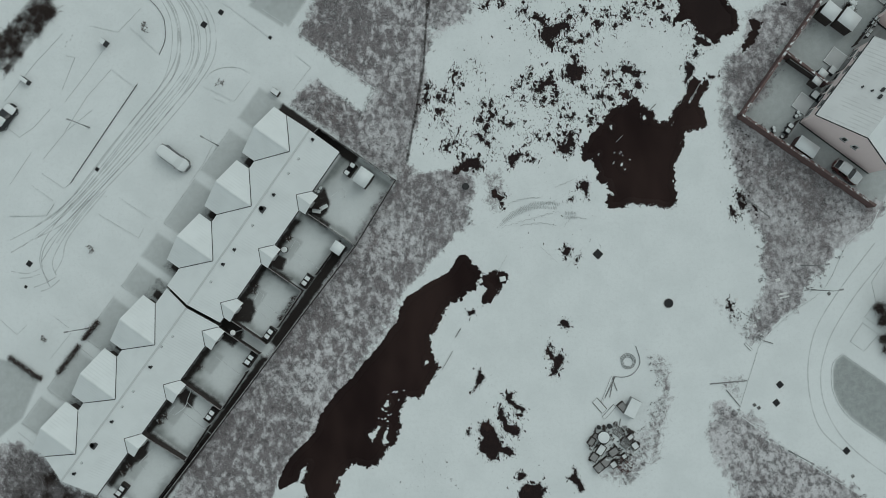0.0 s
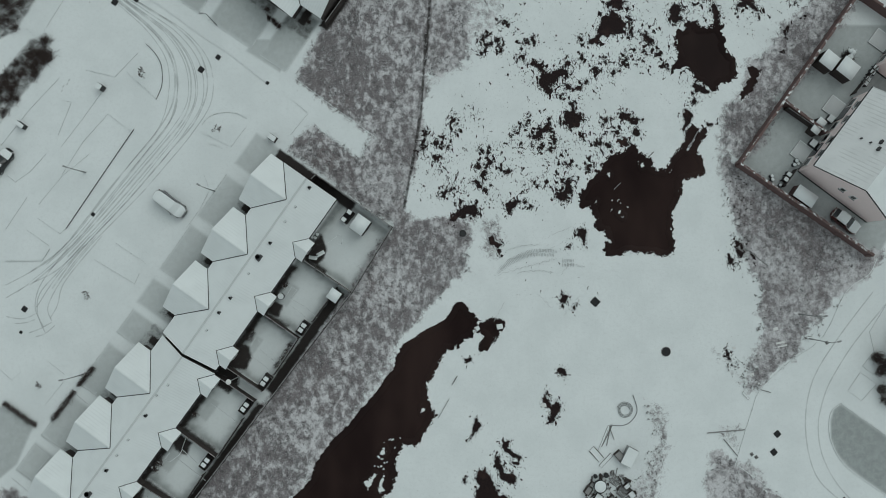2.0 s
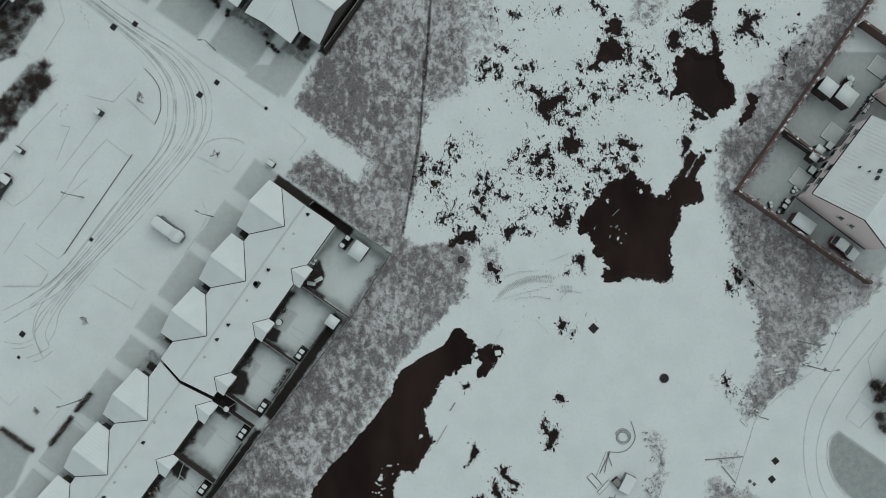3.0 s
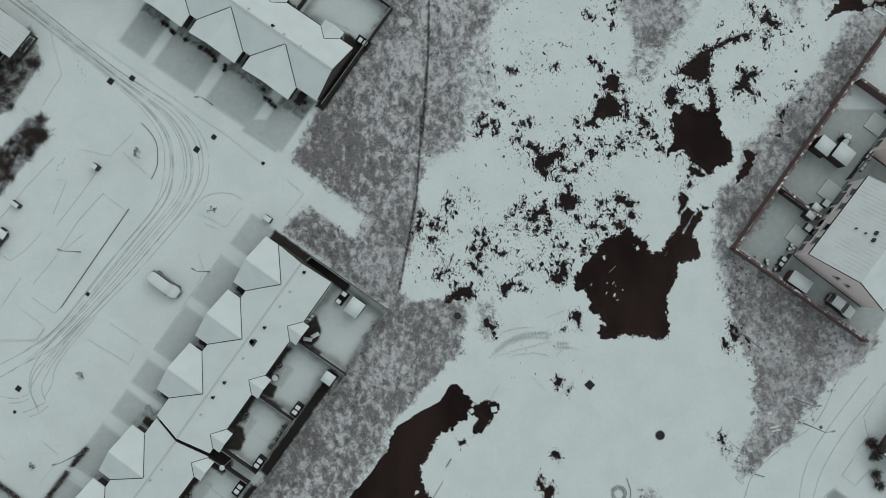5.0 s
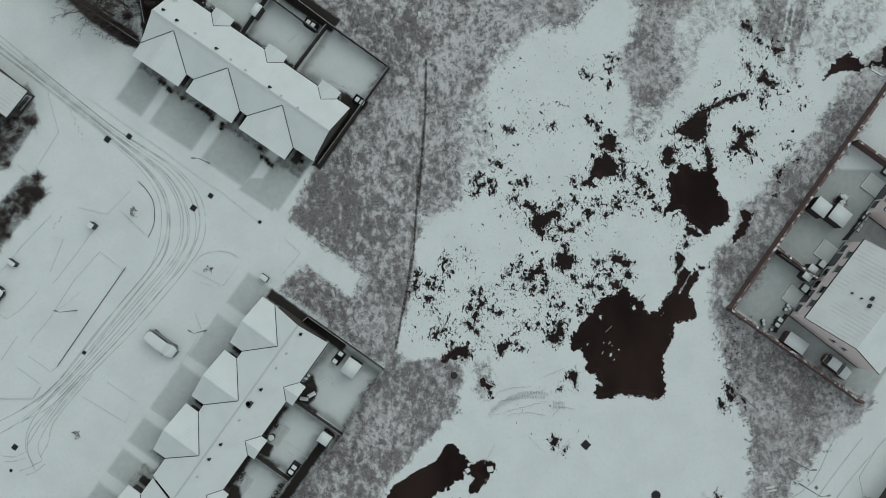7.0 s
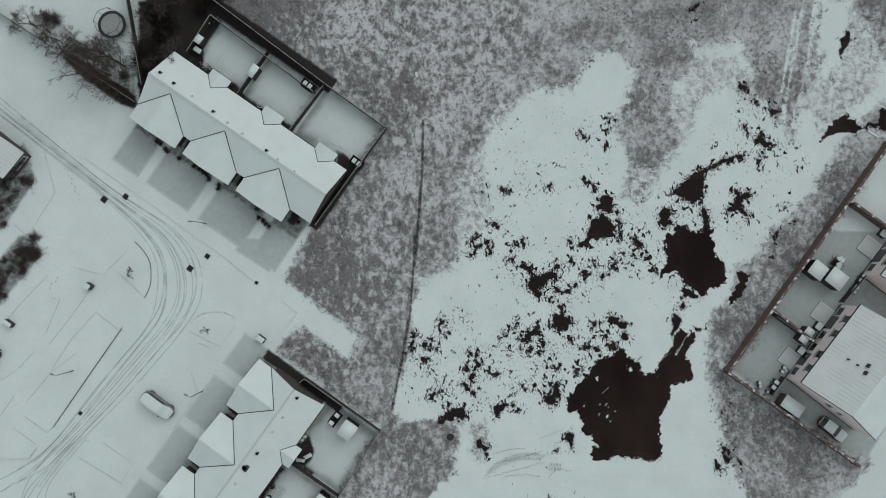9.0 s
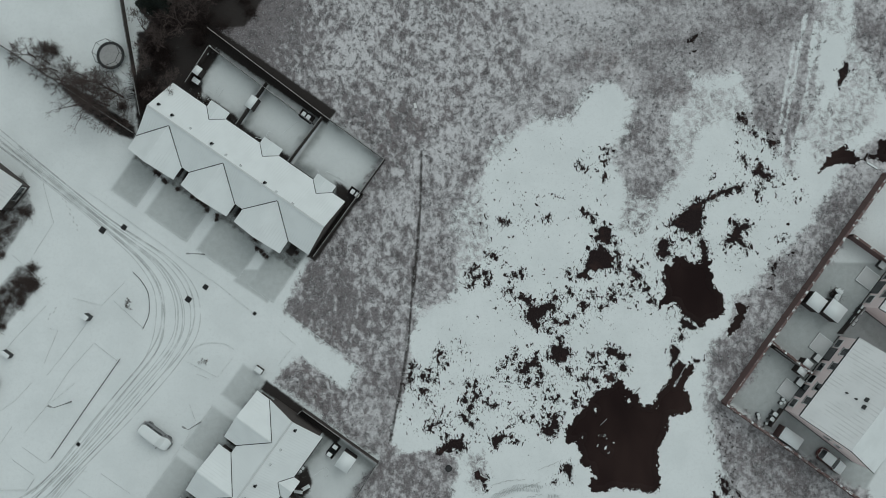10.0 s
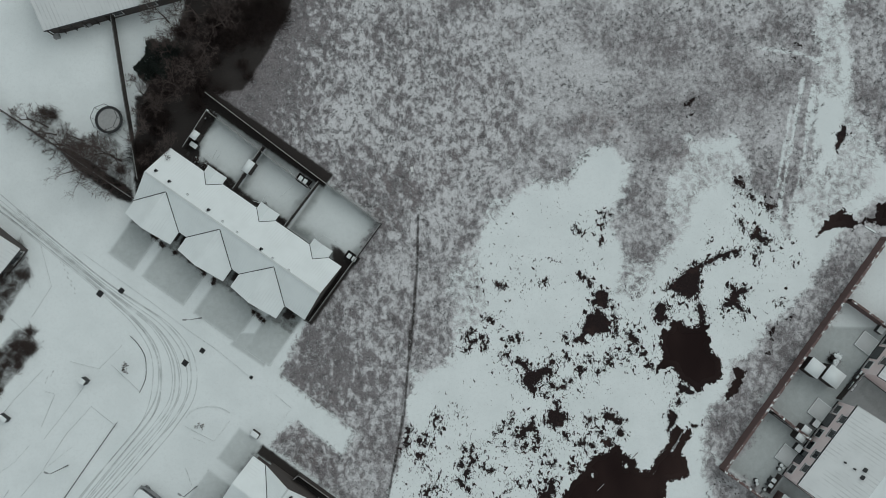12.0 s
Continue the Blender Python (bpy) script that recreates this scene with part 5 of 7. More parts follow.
raised_patio(46.22, 18.99, 52.2, 2.24, 2.28)
raised_patio(50.47, 24.69, 52.2, 2.35, 2.34)
raised_patio(56.55, 33.20, 52.2, 2.28, 2.37)

# ---- garden walls of brick ----
BRICK_W, BRICK_H = 0.225, 0.075


def brick_wall(name, a, b, height):
    """A wall of brick with a coping of single stones on top."""
    a, b = Vector(a), Vector(b)
    d = b - a
    turn = math.degrees(math.atan2(d.y, d.x))
    w = tagged(part(name, block(d.length / 2, 0, 0, d.length, 0.22, height - 0.08), M["brick"]), "red brick garden wall with a coping, bare of snow on its sides", "wall", kind="structure")
    w.matrix_world = pose(a.x, a.y, 0, 0, 0, turn)
    n = max(1, round(d.length / 0.45))
    step = d.length / n
    me = bpy.data.meshes.new("coping_stone")
    bm = block(0, 0, 0, step - 0.012, 0.32, 0.09, 0, 0.012)
    bm.to_mesh(me)
    bm.free()
    me.materials.append(M["coping"])
    rng = random.Random(name)
    for i in range(n):
        s = new("coping_stone", me)
        s.parent = w
        s.matrix_local = pose((i + 0.5) * step, rng.uniform(-0.006, 0.006), height - 0.08, 0, 0, rng.uniform(-0.6, 0.6))
    n = max(1, round(d.length / 4.5))
    for i in range(n + 1):
        part("pier", block(min(max(i * d.length / n, 0.2), d.length - 0.2), 0, 0, 0.4, 0.36, height - 0.08), M["brick"], w)
    return w


CORNER = (37.78, 17.44)
brick_wall("wall_south", CORNER, (54.12, 5.73), 2.0)
brick_wall("wall_west", (58.75, 46.59), CORNER, 2.0)
brick_wall("wall_inner", (43.59, 25.21), (48.68, 21.20), 1.9)
brick_wall("wall_between", (53.93, 38.66), (58.57, 35.28), 1.9)


# ---- timber fences ----
def fence(a, b, height=1.7, bay=1.9):
    """Posts, rails and upright boards between two plan points."""
    a, b = Vector(a), Vector(b)
    d = b - a
    f = thing("garden_fence", a.x, a.y, 0, math.degrees(math.atan2(d.y, d.x)), "weathered dark timber garden fence with a snowy top rail", "fence", "garden fences")
    n = max(1, round(d.length / bay))
    step = d.length / n
    for i in range(n + 1):
        part("post", block(i * step, 0, 0, 0.1, 0.1, height + 0.05), M["timber"], f)
    for i in range(n):
        part("fence_panel", block((i + 0.5) * step, 0, 0.06, step - 0.12, 0.035, height - 0.08), M["timber"], f)
        part("top_rail", block((i + 0.5) * step, 0, height - 0.02, step - 0.1, 0.10, 0.04), M["rail_snow"], f)
    return f


def fences(*points, height=1.7):
    for a, b in zip(points, points[1:]):
        fence(a, b, height)


M["brush"] = grained("brown_brush", (0.018, 0.013, 0.012), (0.06, 0.042, 0.038), 6, 0.9, 0.3)
M["rail_snow"] = grained("snowy_rail", (0.12, 0.115, 0.11), (0.42, 0.43, 0.43), 3.5, 0.9, 0.2)
fences(on(ROW_A, 26.2, 0.2), on(ROW_A, 27.0, 0.0), on(ROW_A, 27.1, -11.6), on(ROW_A, 17.4, -12.2), on(ROW_A, 6.2, -11.7), on(ROW_A, -9.2, -11.2))
fences(on(ROW_B, 17.1, -11.2), on(ROW_B, 6.0, -10.9), on(ROW_B, -8.0, -10.6))
fences(on(ROW_A, 17.3, -5.0), on(ROW_A, 17.4, -12.1))
fences(on(ROW_A, 8.9, -4.1), on(ROW_A, 8.9, -10.0))
fences(on(ROW_A, 16.8, -10.3), on(ROW_A, 11.6, -10.2))
fences(on(ROW_A, 8.9, -10.0), on(ROW_A, 3.4, -10.1))
fences(on(ROW_A, 0.8, -4.6), on(ROW_A, 0.9, -10.1))
fences(on(ROW_B, 25.4, -4.2), on(ROW_B, 25.6, -9.9))
fences(on(ROW_B, 22.8, -10.0), on(ROW_B, 17.2, -10.2), on(ROW_B, 17.1, -4.0))
fences(on(ROW_B, 14.4, -10.1), on(ROW_B, 9.4, -10.3), on(ROW_B, 8.9, -4.0))
fences(on(ROW_B, 9.4, -10.4), on(ROW_B, -4.0, -10.1))
fences(on(ROW_N, -0.5, 4.0), (-5.22, 48.38), (-12.96, 54.01), (-27.77, 65.2))
fences((-17.6, 47.9), (-13.17, 53.79))
fences((-14.32, 52.93), (-20.5, 57.55), (-27.55, 62.84), (-30.54, 58.15))
fences(on(ROW_N, 17.2, -4.2), on(ROW_N, 17.2, -10.8))
fences((44.03, 24.46), (47.18, 22.16), height=1.5)
fences((45.06, 16.70), (43.47, 14.58), height=1.6)
fences((52.58, 26.24), (55.82, 29.97), height=1.6)
# long wall beside the western field and the one along the lane
fences((-57.10, 64.82), (-46.05, 57.66), (-37.11, 51.71), height=1.4)
fences((-40.10, 75.37), (-38.43, 65.49), (-36.31, 54.01), height=1.5)


# ---- sheds, bins and garden things ----
def shed(x, y, turn, w, d, h, label="small dark timber garden shed capped with snow", wood="timber"):
    s = thing("garden_shed", x, y, 0, turn, label, "shed", "garden sheds")
    part("wall", block(0, 0, 0, w - 0.14, d - 0.14, h - 0.1), M[wood], s)
    part("roof", slab([(-w / 2, -d / 2, h - 0.02), (w / 2, -d / 2, h - 0.02), (w / 2, d / 2, h + 0.12), (-w / 2, d / 2, h + 0.12)], 0.06), M["dark"], s)
    part("snow_cap", slab([(-w / 2 + 0.02, -d / 2 + 0.02, h + 0.06), (w / 2 - 0.02, -d / 2 + 0.02, h + 0.06), (w / 2 - 0.02, d / 2 - 0.02, h + 0.2), (-w / 2 + 0.02, d / 2 - 0.02, h + 0.2)], 0.075), M["snow"], s, "snow lying on the roof", True)
    part("door", block(0.1, -d / 2 + 0.05, 0.05, 0.75, 0.06, h * 0.85), M["timber"], s)
    return s


shed(*(-9.98, 10.31), 54.3, 2.2, 1.95, 2.0)
shed(*(-13.30, 1.50), 54.3, 1.5, 1.5, 1.9)
shed(*(-28.91, 59.63), 145.4, 0.95, 1.15, 1.8)
shed(*(-22.04, 55.59), 145.4, 1.0, 1.75, 1.8)
shed(*(49.06, 30.25), 52.2, 2.0, 2.1, 2.1)
shed(*(51.37, 29.17), 52.2, 2.2, 2.4, 2.1)
shed(*(45.75, 13.23), 55.0, 1.7, 2.9, 1.9, "low brick outhouse with a flat snow-covered roof", "brick")
shed(*(47.32, 21.57), 52.2, 1.0, 1.2, 1.7)
shed(*(48.04, 22.49), 52.2, 1.0, 1.2, 1.7)


def bin_mesh():
    b = thing("wheelie_bin", 0, 0, 0, 0, "dark wheelie bin with snow on its lid", "bin", "wheelie bins")
    bm = bmesh.new()
    vs = [bm.verts.new((sx * w, sy * d, z)) for z, w, d in ((0.05, 0.22, 0.24), (1.0, 0.29, 0.34)) for sx, sy in ((-1, -1), (1, -1), (1, 1), (-1, 1))]
    bm.faces.new(vs[:4])
    bm.faces.new(vs[4:])
    for i in range(4):
        j = (i + 1) % 4
        bm.faces.new((vs[i], vs[j], vs[4 + j], vs[4 + i]))
    part("body", bm, M["dark"], b)
    lid = part("lid", block(0, 0.02, 1.0, 0.62, 0.74, 0.06, 0, 0.015), M["dark"], b)
    part("snow_cap", block(0, 0.02, 1.06, 0.52, 0.62, 0.07, 0, 0.03), M["snow"], lid)
    part("handle", rod(bmesh.new(), (-0.26, 0.4, 0.98), (0.26, 0.4, 0.98), 0.02), M["dark"], b)
    for s in (-1, 1):
        part("wheel", rod(bmesh.new(), (s * 0.24, 0.28, 0.11), (s * 0.3, 0.28, 0.11), 0.11, 0.11, 12), M["dark"], b)
    return b


BIN = bin_mesh()
spots = []
for row, u, v in ((ROW_A, 22.0, -9.3), (ROW_A, 10.2, -9.6), (ROW_A, 2.0, -9.6), (ROW_B, 24.2, -9.3), (ROW_B, 15.7, -9.4), (ROW_B, 1.4, -5.8), (ROW_N, 10.6, -10.2), (ROW_N, -0.2, -5.6)):
    for k in (-0.36, 0.36):
        spots.append((*on(row, u + k, v), row[2] + 180))
spots[0:2] = [(*(-12.10, 11.04), 54.0), (*(-11.37, 11.96), 54.0)]
spots += [(*q, 52.0) for q in ((44.17, 16.08), (43.80, 15.44), (54.06, 27.53), (54.43, 28.03), (55.01, 28.89), (55.45, 29.46))]
spots += [(*q, 145.0) for q in ((-29.51, 58.65), (-29.07, 58.35))]
BIN.matrix_world = pose(spots[0][0], spots[0][1], 0, 0, 0, spots[0][2])
for x, y, turn in spots[1:]:
    copy_thing(BIN, pose(x, y, 0, 0, 0, turn))


def bin_screen(a, b, turn):
    """Three low boarded sides round a pair of bins."""
    x, y = (a[0] + b[0]) / 2, (a[1] + b[1]) / 2
    s = thing("bin_screen", x, y, 0, turn, "low dark boarded screen round two wheelie bins", "screen", "bin screens")
    for sx, sy, w, d in ((0, -0.55, 1.75, 0.05), (-0.87, -0.05, 0.05, 1.0), (0.87, -0.05, 0.05, 1.0)):
        part("side", block(sx, sy, 0, w, d, 1.05), M["timber"], s)
    part("floor_slab", block(0, 0, 0, 1.7, 1.05, 0.04), M["iron"], s, "wet dark paving slab")


for i in range(0, 16, 2):
    (x0, y0, _), (x1, y1, _) = spots[i], spots[i + 1]
    bin_screen((x0, y0), (x1, y1), math.degrees(math.atan2(y1 - y0, x1 - x0)))


def drum(x, y, r, h, label, name="water_butt", top="snow", side="dark", category="barrel", group="barrels and pots"):
    d = thing(name, x, y, 0, 0, label, category, group)
    part("body", rod(bmesh.new(), (0, 0, 0), (0, 0, h), r * 0.9, r, 16), M[side], d, "", False)
    part("rim", rod(bmesh.new(), (0, 0, h - 0.04), (0, 0, h), r * 1.06, r * 1.06, 16), M[side], d)
    part("snow_cap", rod(bmesh.new(), (0, 0, h), (0, 0, h + 0.07), r * 0.95, r * 0.75, 16), M[top], d)
    return d


for q, r, h in (((-20.19, 1.42), 0.42, 0.9), ((-15.57, 9.21), 0.24, 0.45), ((-15.86, 8.78), 0.22, 0.4), ((-16.22, 8.86), 0.2, 0.4),
                ((45.36, 17.87), 0.26, 0.6), ((45.07, 17.37), 0.25, 0.6), ((45.57, 17.51), 0.22, 0.5), ((42.19, 15.95), 0.25, 0.6),
                ((42.25, 15.52), 0.24, 0.6), ((43.24, 14.80), 0.22, 0.5), ((-27.78, 62.96), 0.25, 0.6), ((-28.07, 62.15), 0.2, 0.5)):
    drum(*q, r, h, "round garden pot with a cap of snow", "plant_pot", category="pot")


def garden_bench(x, y, turn):
    """A slatted seat with back and armrests, snow on it."""
    b = thing("garden_bench", x, y, 0, turn, "slatted garden bench under a layer of snow", "bench", "garden benches")
    for i in range(4):
        part("seat_slat", block(0, -0.2 + i * 0.14, 0.42, 1.2, 0.11, 0.035), M["timber"], b)
    part("backrest", block(0, 0.32, 0.5, 1.2, 0.05, 0.45), M["timber"], b)
    part("snow_cap", block(0, 0, 0.456, 1.1, 0.5, 0.08, 0, 0.03), M["snow"], b)
    for sx in (-0.5, 0.5):
        for sy in (-0.2, 0.26):
            part("leg", block(sx, sy, 0, 0.06, 0.06, 0.42), M["timber"], b)
    return b


garden_bench(*(-16.11, 6.26), -8)
garden_bench(*(-15.17, 6.75), 28)


# garden kerbs and stepping edges
def edging(points, w=0.07, h=0.06, name="garden_edging", mat="kerb", label="thin dark stone edging showing through the snow"):
    tagged(part(name, ribbon(points, w, -0.02, h), M[mat]), label, "edging", kind="structure")


for line in ([(-14.3, 8.1), (-12.8, 9.2), (-12.3, 8.8), (-12.6, 7.9), (-13.1, 8)],
             [(-19.6, 1.5), (-18.9, 2.6), (-18.3, 2.2), (-19.1, 1), (-17.1, -0.1), (-15.7, -1.4)],
             [(-19.1, 0.2), (-17.1, -1.4)],
             [(-24.2, -4.9), (-23.6, -3.9), (-23, -4.3), (-23.4, -5), (-20.8, -7.2)],
             [(-24.2, -6.1), (-21.9, -7.9)],
             [(-29.2, -12.1), (-28.5, -12.6), (-26.2, -14.4)],
             [(-32.9, -17.8), (-33.3, -18.5), (-34.5, -19.4), (-35.2, -19.1), (-34.5, -18.2)],
             [(-33.5, -19.1), (-30, -21.8)],
             [(-32.4, -16.2), (-33, -17.8), (-31.2, -19.5)],
             [(-37.4, -23.7), (-39.1, -25.4), (-38.4, -26.3)],
             [(-13.9, 47.2), (-13.4, 46.2), (-12.7, 47), (-10.3, 45.7)],
             [(-21.9, 51.4), (-20.8, 51.1), (-20.2, 52.2), (-19.6, 51.9)],
             [(-28.2, 57.7), (-27.2, 56.9), (-26.6, 58.1), (-26.1, 57.7), (-26.8, 56.6)],
             [(-18.3, 52), (-16.5, 53.5)]):
    edging(line, 0.075, 0.06)


for row, v, spans in ((ROW_A, 9.75, ((14.0, 20.4), (5.7, 12.6))), (ROW_B, 9.65, ((22.0, 25.6), (13.9, 20.3), (5.9, 12.2), (0.4, 4.7))), (ROW_N, 11.85, ((0.6, 4.6), (6.0, 12.6), (14.2, 20.8), (22.1, 26.1)))):
    for u0, u1 in spans:
        edging([on(row, u0, 6.4), on(row, u0, v), on(row, u1, v)], 0.05, 0.05)


# a snow-laden bush in the next garden
def snowy_bush(x, y):
    b = shrub(x, y, 0.75, 1.1, 990, label="dark evergreen bush under a heavy load of snow", count=260, clumps=0)
    bm = bmesh.new()
    rng = random.Random(5)
    from_noise = [rng.uniform(0, 6.3) for _ in range(6)]
    for _ in range(34):
        t = rng.uniform(-0.85, 0.85)
        r = rng.uniform(0.10, 0.27) * (1.1 - 0.4 * abs(t))
        made = bmesh.ops.create_icosphere(bm, subdivisions=2, radius=r, matrix=Matrix.Translation((t * 0.45 + rng.gauss(0, 0.17) + 0.15, t * 0.8 + rng.gauss(0, 0.14), 1.0 + rng.uniform(-0.12, 0.12))) @ Matrix.Diagonal((1, 1, 0.6, 1)))
        for v in made["verts"]:
            v.co += Vector((math.sin(v.co.y * 23 + from_noise[0]), math.sin(v.co.x * 21 + from_noise[1]), math.sin(v.co.x * 17 + v.co.y * 19 + from_noise[2]))) * 0.035
    tagged(part("snow_load", bm, M["snow"], b, "", True), kind="stuff")


# ---- roads, kerbs and tyre tracks ----
OUTER = [(-59.2, 56.3), (-47.2, 46.4), (-39.8, 40.5), (-33.2, 36.3), (-29.9, 32.8), (-28.8, 29.3), (-29.4, 25.6), (-31.3, 22.8), (-38.0, 14.8), (-44.3, 8.3), (-48.0, 3.2), (-49.6, -2.3)]
INNER = [(-59.1, 53.3), (-47.2, 44.2), (-40.2, 38.4), (-36.1, 34.2), (-34.6, 30.8), (-34.7, 26.8), (-34.9, 24.9), (-37.2, 21.8), (-42.2, 15.7), (-48.1, 8.2), (-52.3, 5.1), (-58.3, 2.9)]
n = Nodes("pressed_snow")
fade = n.ramp(n.noise(0.6, 4, 0.6), 0.22, 0.62)
n.place(n.bsdf.inputs["Alpha"], n.math('MULTIPLY', fade, 0.27))
M["track"] = n.done(n.mix(n.noise(5, 3, 0.6), (0.24, 0.25, 0.25), (0.42, 0.44, 0.44)), 0.9)


def tyre_track(points, w=0.17):
    pts = smoothed(points, 6)
    bm = bmesh.new()
    rows = []
    for i, q in enumerate(pts):
        a, b = Vector(pts[max(i - 1, 0)]), Vector(pts[min(i + 1, len(pts) - 1)])
        d = (b - a).normalized()
        s = Vector((-d.y, d.x)) * w / 2
        rows.append((bm.verts.new((*(Vector(q) + s), 0.034)), bm.verts.new((*(Vector(q) - s), 0.034))))
    for r, t in zip(rows, rows[1:]):
        bm.faces.new((r[0], t[0], t[1], r[1]))
    tagged(part("tyre_track", bm, M["track"]), "tyre track pressed into the snow on the road", "tyre track", kind="structure")


def along(points, k):
    """The point at share k of a polyline's length."""
    seg = [math.dist(a, b) for a, b in zip(points, points[1:])]
    left = k * sum(seg)
    for (a, b), l in zip(zip(points, points[1:]), seg):
        if left <= l:
            return Vector(a).lerp(Vector(b), left / max(l, 1e-6))
        left -= l
    return Vector(points[-1])


so, si = smoothed(OUTER, 6), smoothed(INNER, 6)
rng = random.Random(4)
for k in (0.03, 0.10, 0.16, 0.27, 0.38, 0.45, 0.55, 0.63, 0.75, 0.84, 0.95):
    a, b = rng.uniform(0.0, 0.12), rng.uniform(0.86, 1.0)
    ph = rng.uniform(0, 6)
    pts = []
    for i in range(15):
        s = a + (b - a) * i / 14
        w = k + 0.06 * math.sin(ph + s * 7)
        pts.append(tuple(along(si, s).lerp(along(so, s), min(max(w, 0), 1.05))))
    tyre_track(pts, rng.uniform(0.10, 0.22))
for line in ([(-46.8, 9.3), (-49.7, 6.5), (-52.6, 4.7), (-55.5, 3.2)],
             [(-45.4, 8.2), (-49, 5), (-52.6, 3.2), (-55.4, 1.6)],
             [(-47.5, 7.9), (-50.8, 3.6), (-51.7, 0.7), (-51.1, -1.4), (-50.4, -2.9)],
             [(-44.7, 9.3), (-48.6, 5), (-51.1, 2.1), (-51.4, -0.4), (-50.6, -2.2)],
             [(-43.9, 9.3), (-47.5, 5), (-50, 0.7), (-49.6, -1.4)],
             [(-43.2, 9.3), (-47.9, 3.6), (-48.8, 0.7), (-49.8, -1.1)],
             [(-55.4, -0.8), (-53.2, -1.1), (-51.5, -0.4)],
             [(-54.3, -1.7), (-52.9, -1.6), (-51.7, -1.2)],
             [(-52.5, -2.9), (-51.1, -2.4), (-49.6, -1.6)],
             [(-51.6, -3.4), (-50.4, -3), (-49.2, -2)]):
    tyre_track(line, 0.15)
tyre_track([(54.8, 1.1), (50.9, -3.8), (47.9, -8.1), (46.5, -11.3), (45.9, -15.2), (46.3, -19.5), (47.6, -22.7), (50.7, -25.6)])
tyre_track([(57.8, 1.1), (52.6, -4.9), (49.5, -9.5), (48.2, -12.4), (47.5, -15.8), (48.0, -19.6), (50.1, -23.5), (53.5, -26.7), (57.7, -29.6)])

# low dark walls and kerb lines of the forecourt
LOW_WALLS = [[(-39.06, 22.96), (-42.95, 17.34), (-47.72, 10.36)], [(-55.5, 6.3), (-50.8, 6.3), (-49.9, 7.7)]]
ISLAND_ARCS = [[(-37.5, 34), (-36.5, 33), (-35.6, 31.5), (-35.4, 29.9), (-35.5, 28.4), (-36.2, 26.8)], [(-30.3, 23.5), (-29.4, 24.5), (-27.7, 25), (-25.9, 24.9), (-24.6, 24.2)]]
KERBS = [[(-51.5, 50.1), (-49.6, 47.7), (-49.1, 44.9), (-47.8, 40.4), (-50.3, 36.4)],
         [(-53, 36.2), (-49.3, 32.9), (-48.6, 33.4)],
         [(-45.2, 30.7), (-41.5, 29.8), (-38.6, 32.8)],
         [(-39.9, 30.3), (-36.2, 26.9)],
         [(-44.2, 44.9), (-39, 41.2), (-34.7, 38.2), (-30.3, 34.9), (-26.6, 32.4), (-22.1, 28.8)],
         [(-18.7, 26.5), (-16.7, 24.8), (-19, 22)],
         [(-30.6, 22.6), (-26.6, 20.6), (-24.6, 23.2)],
         [(-51.4, 11.7), (-48.6, 9.7), (-47.4, 10.7)],
         [(-52.8, 10.2), (-50, 8.2)]]
KERBS += [[(-52.8, 14.4), (-55.5, 10.4)],
          [(-44.9, 19.8), (-48.3, 17.1), (-51.3, 13.5)],
          [(-41.4, 8.4), (-37.6, 5.8)],
          [(-44.3, 6.4), (-39, 3.2), (-38.4, 4.5)],
          [(-44.3, 8.7), (-43.1, 8.6)],
          [(-32.5, 10.1), (-30.6, 12.7), (-29.4, 15.1), (-30.2, 17.2)],
          [(-29.5, 21.1), (-27.7, 20.4)],
          [(-39.1, 22.4), (-42.4, 25), (-45.5, 21.6), (-48.3, 17.3)],
          [(-43, 28.1), (-45.6, 24.5), (-48.4, 20.9)]]
KERBS += [[(-56.2, 21.1), (-52.4, 25.8), (-48.7, 29.7)],
          [(-56.1, 17.8), (-54.3, 16.4), (-52.4, 17.7), (-50.4, 19.9)],
          [(-48.4, 26.9), (-47.1, 26.6), (-48.8, 22.4)],
          [(-56.9, -6.9), (-54.7, -8.9), (-53.4, -7.7)],
          [(-50, -6.6), (-48, -8.2)],
          [(-47.8, -8.8), (-50.4, -12)],
          [(-45.6, -9.9), (-44.2, -10.8), (-43.8, -10.5)],
          [(-50.9, -16), (-49.1, -17.4)],
          [(-51.7, -17), (-49.8, -18.5), (-52.2, -21.5), (-54, -20.2)],
          [(-54.6, -21.3), (-51.1, -24.2)],
          [(-46.7, -10.6), (-44.9, -12.1)]]
KERBS += [[(-18.2, 29.2), (-13.1, 25.3), (-8.2, 21.7), (-10.2, 19.0), (-15.8, 23.1)]]
for line in LOW_WALLS:
    edging(line, 0.065, 0.14, "low_wall", "lead" if line is LOW_WALLS[0] else "kerb", "low wall edge along the forecourt")
for line in ISLAND_ARCS:
    edging(smoothed(line, 4), 0.06, 0.08, "kerb", "lead" if line is ISLAND_ARCS[0] else "kerb", "curved kerb round a snowy island")
for line in KERBS:
    edging(line, 0.055, 0.06, "kerb", "kerb", "kerb line half buried in snow")
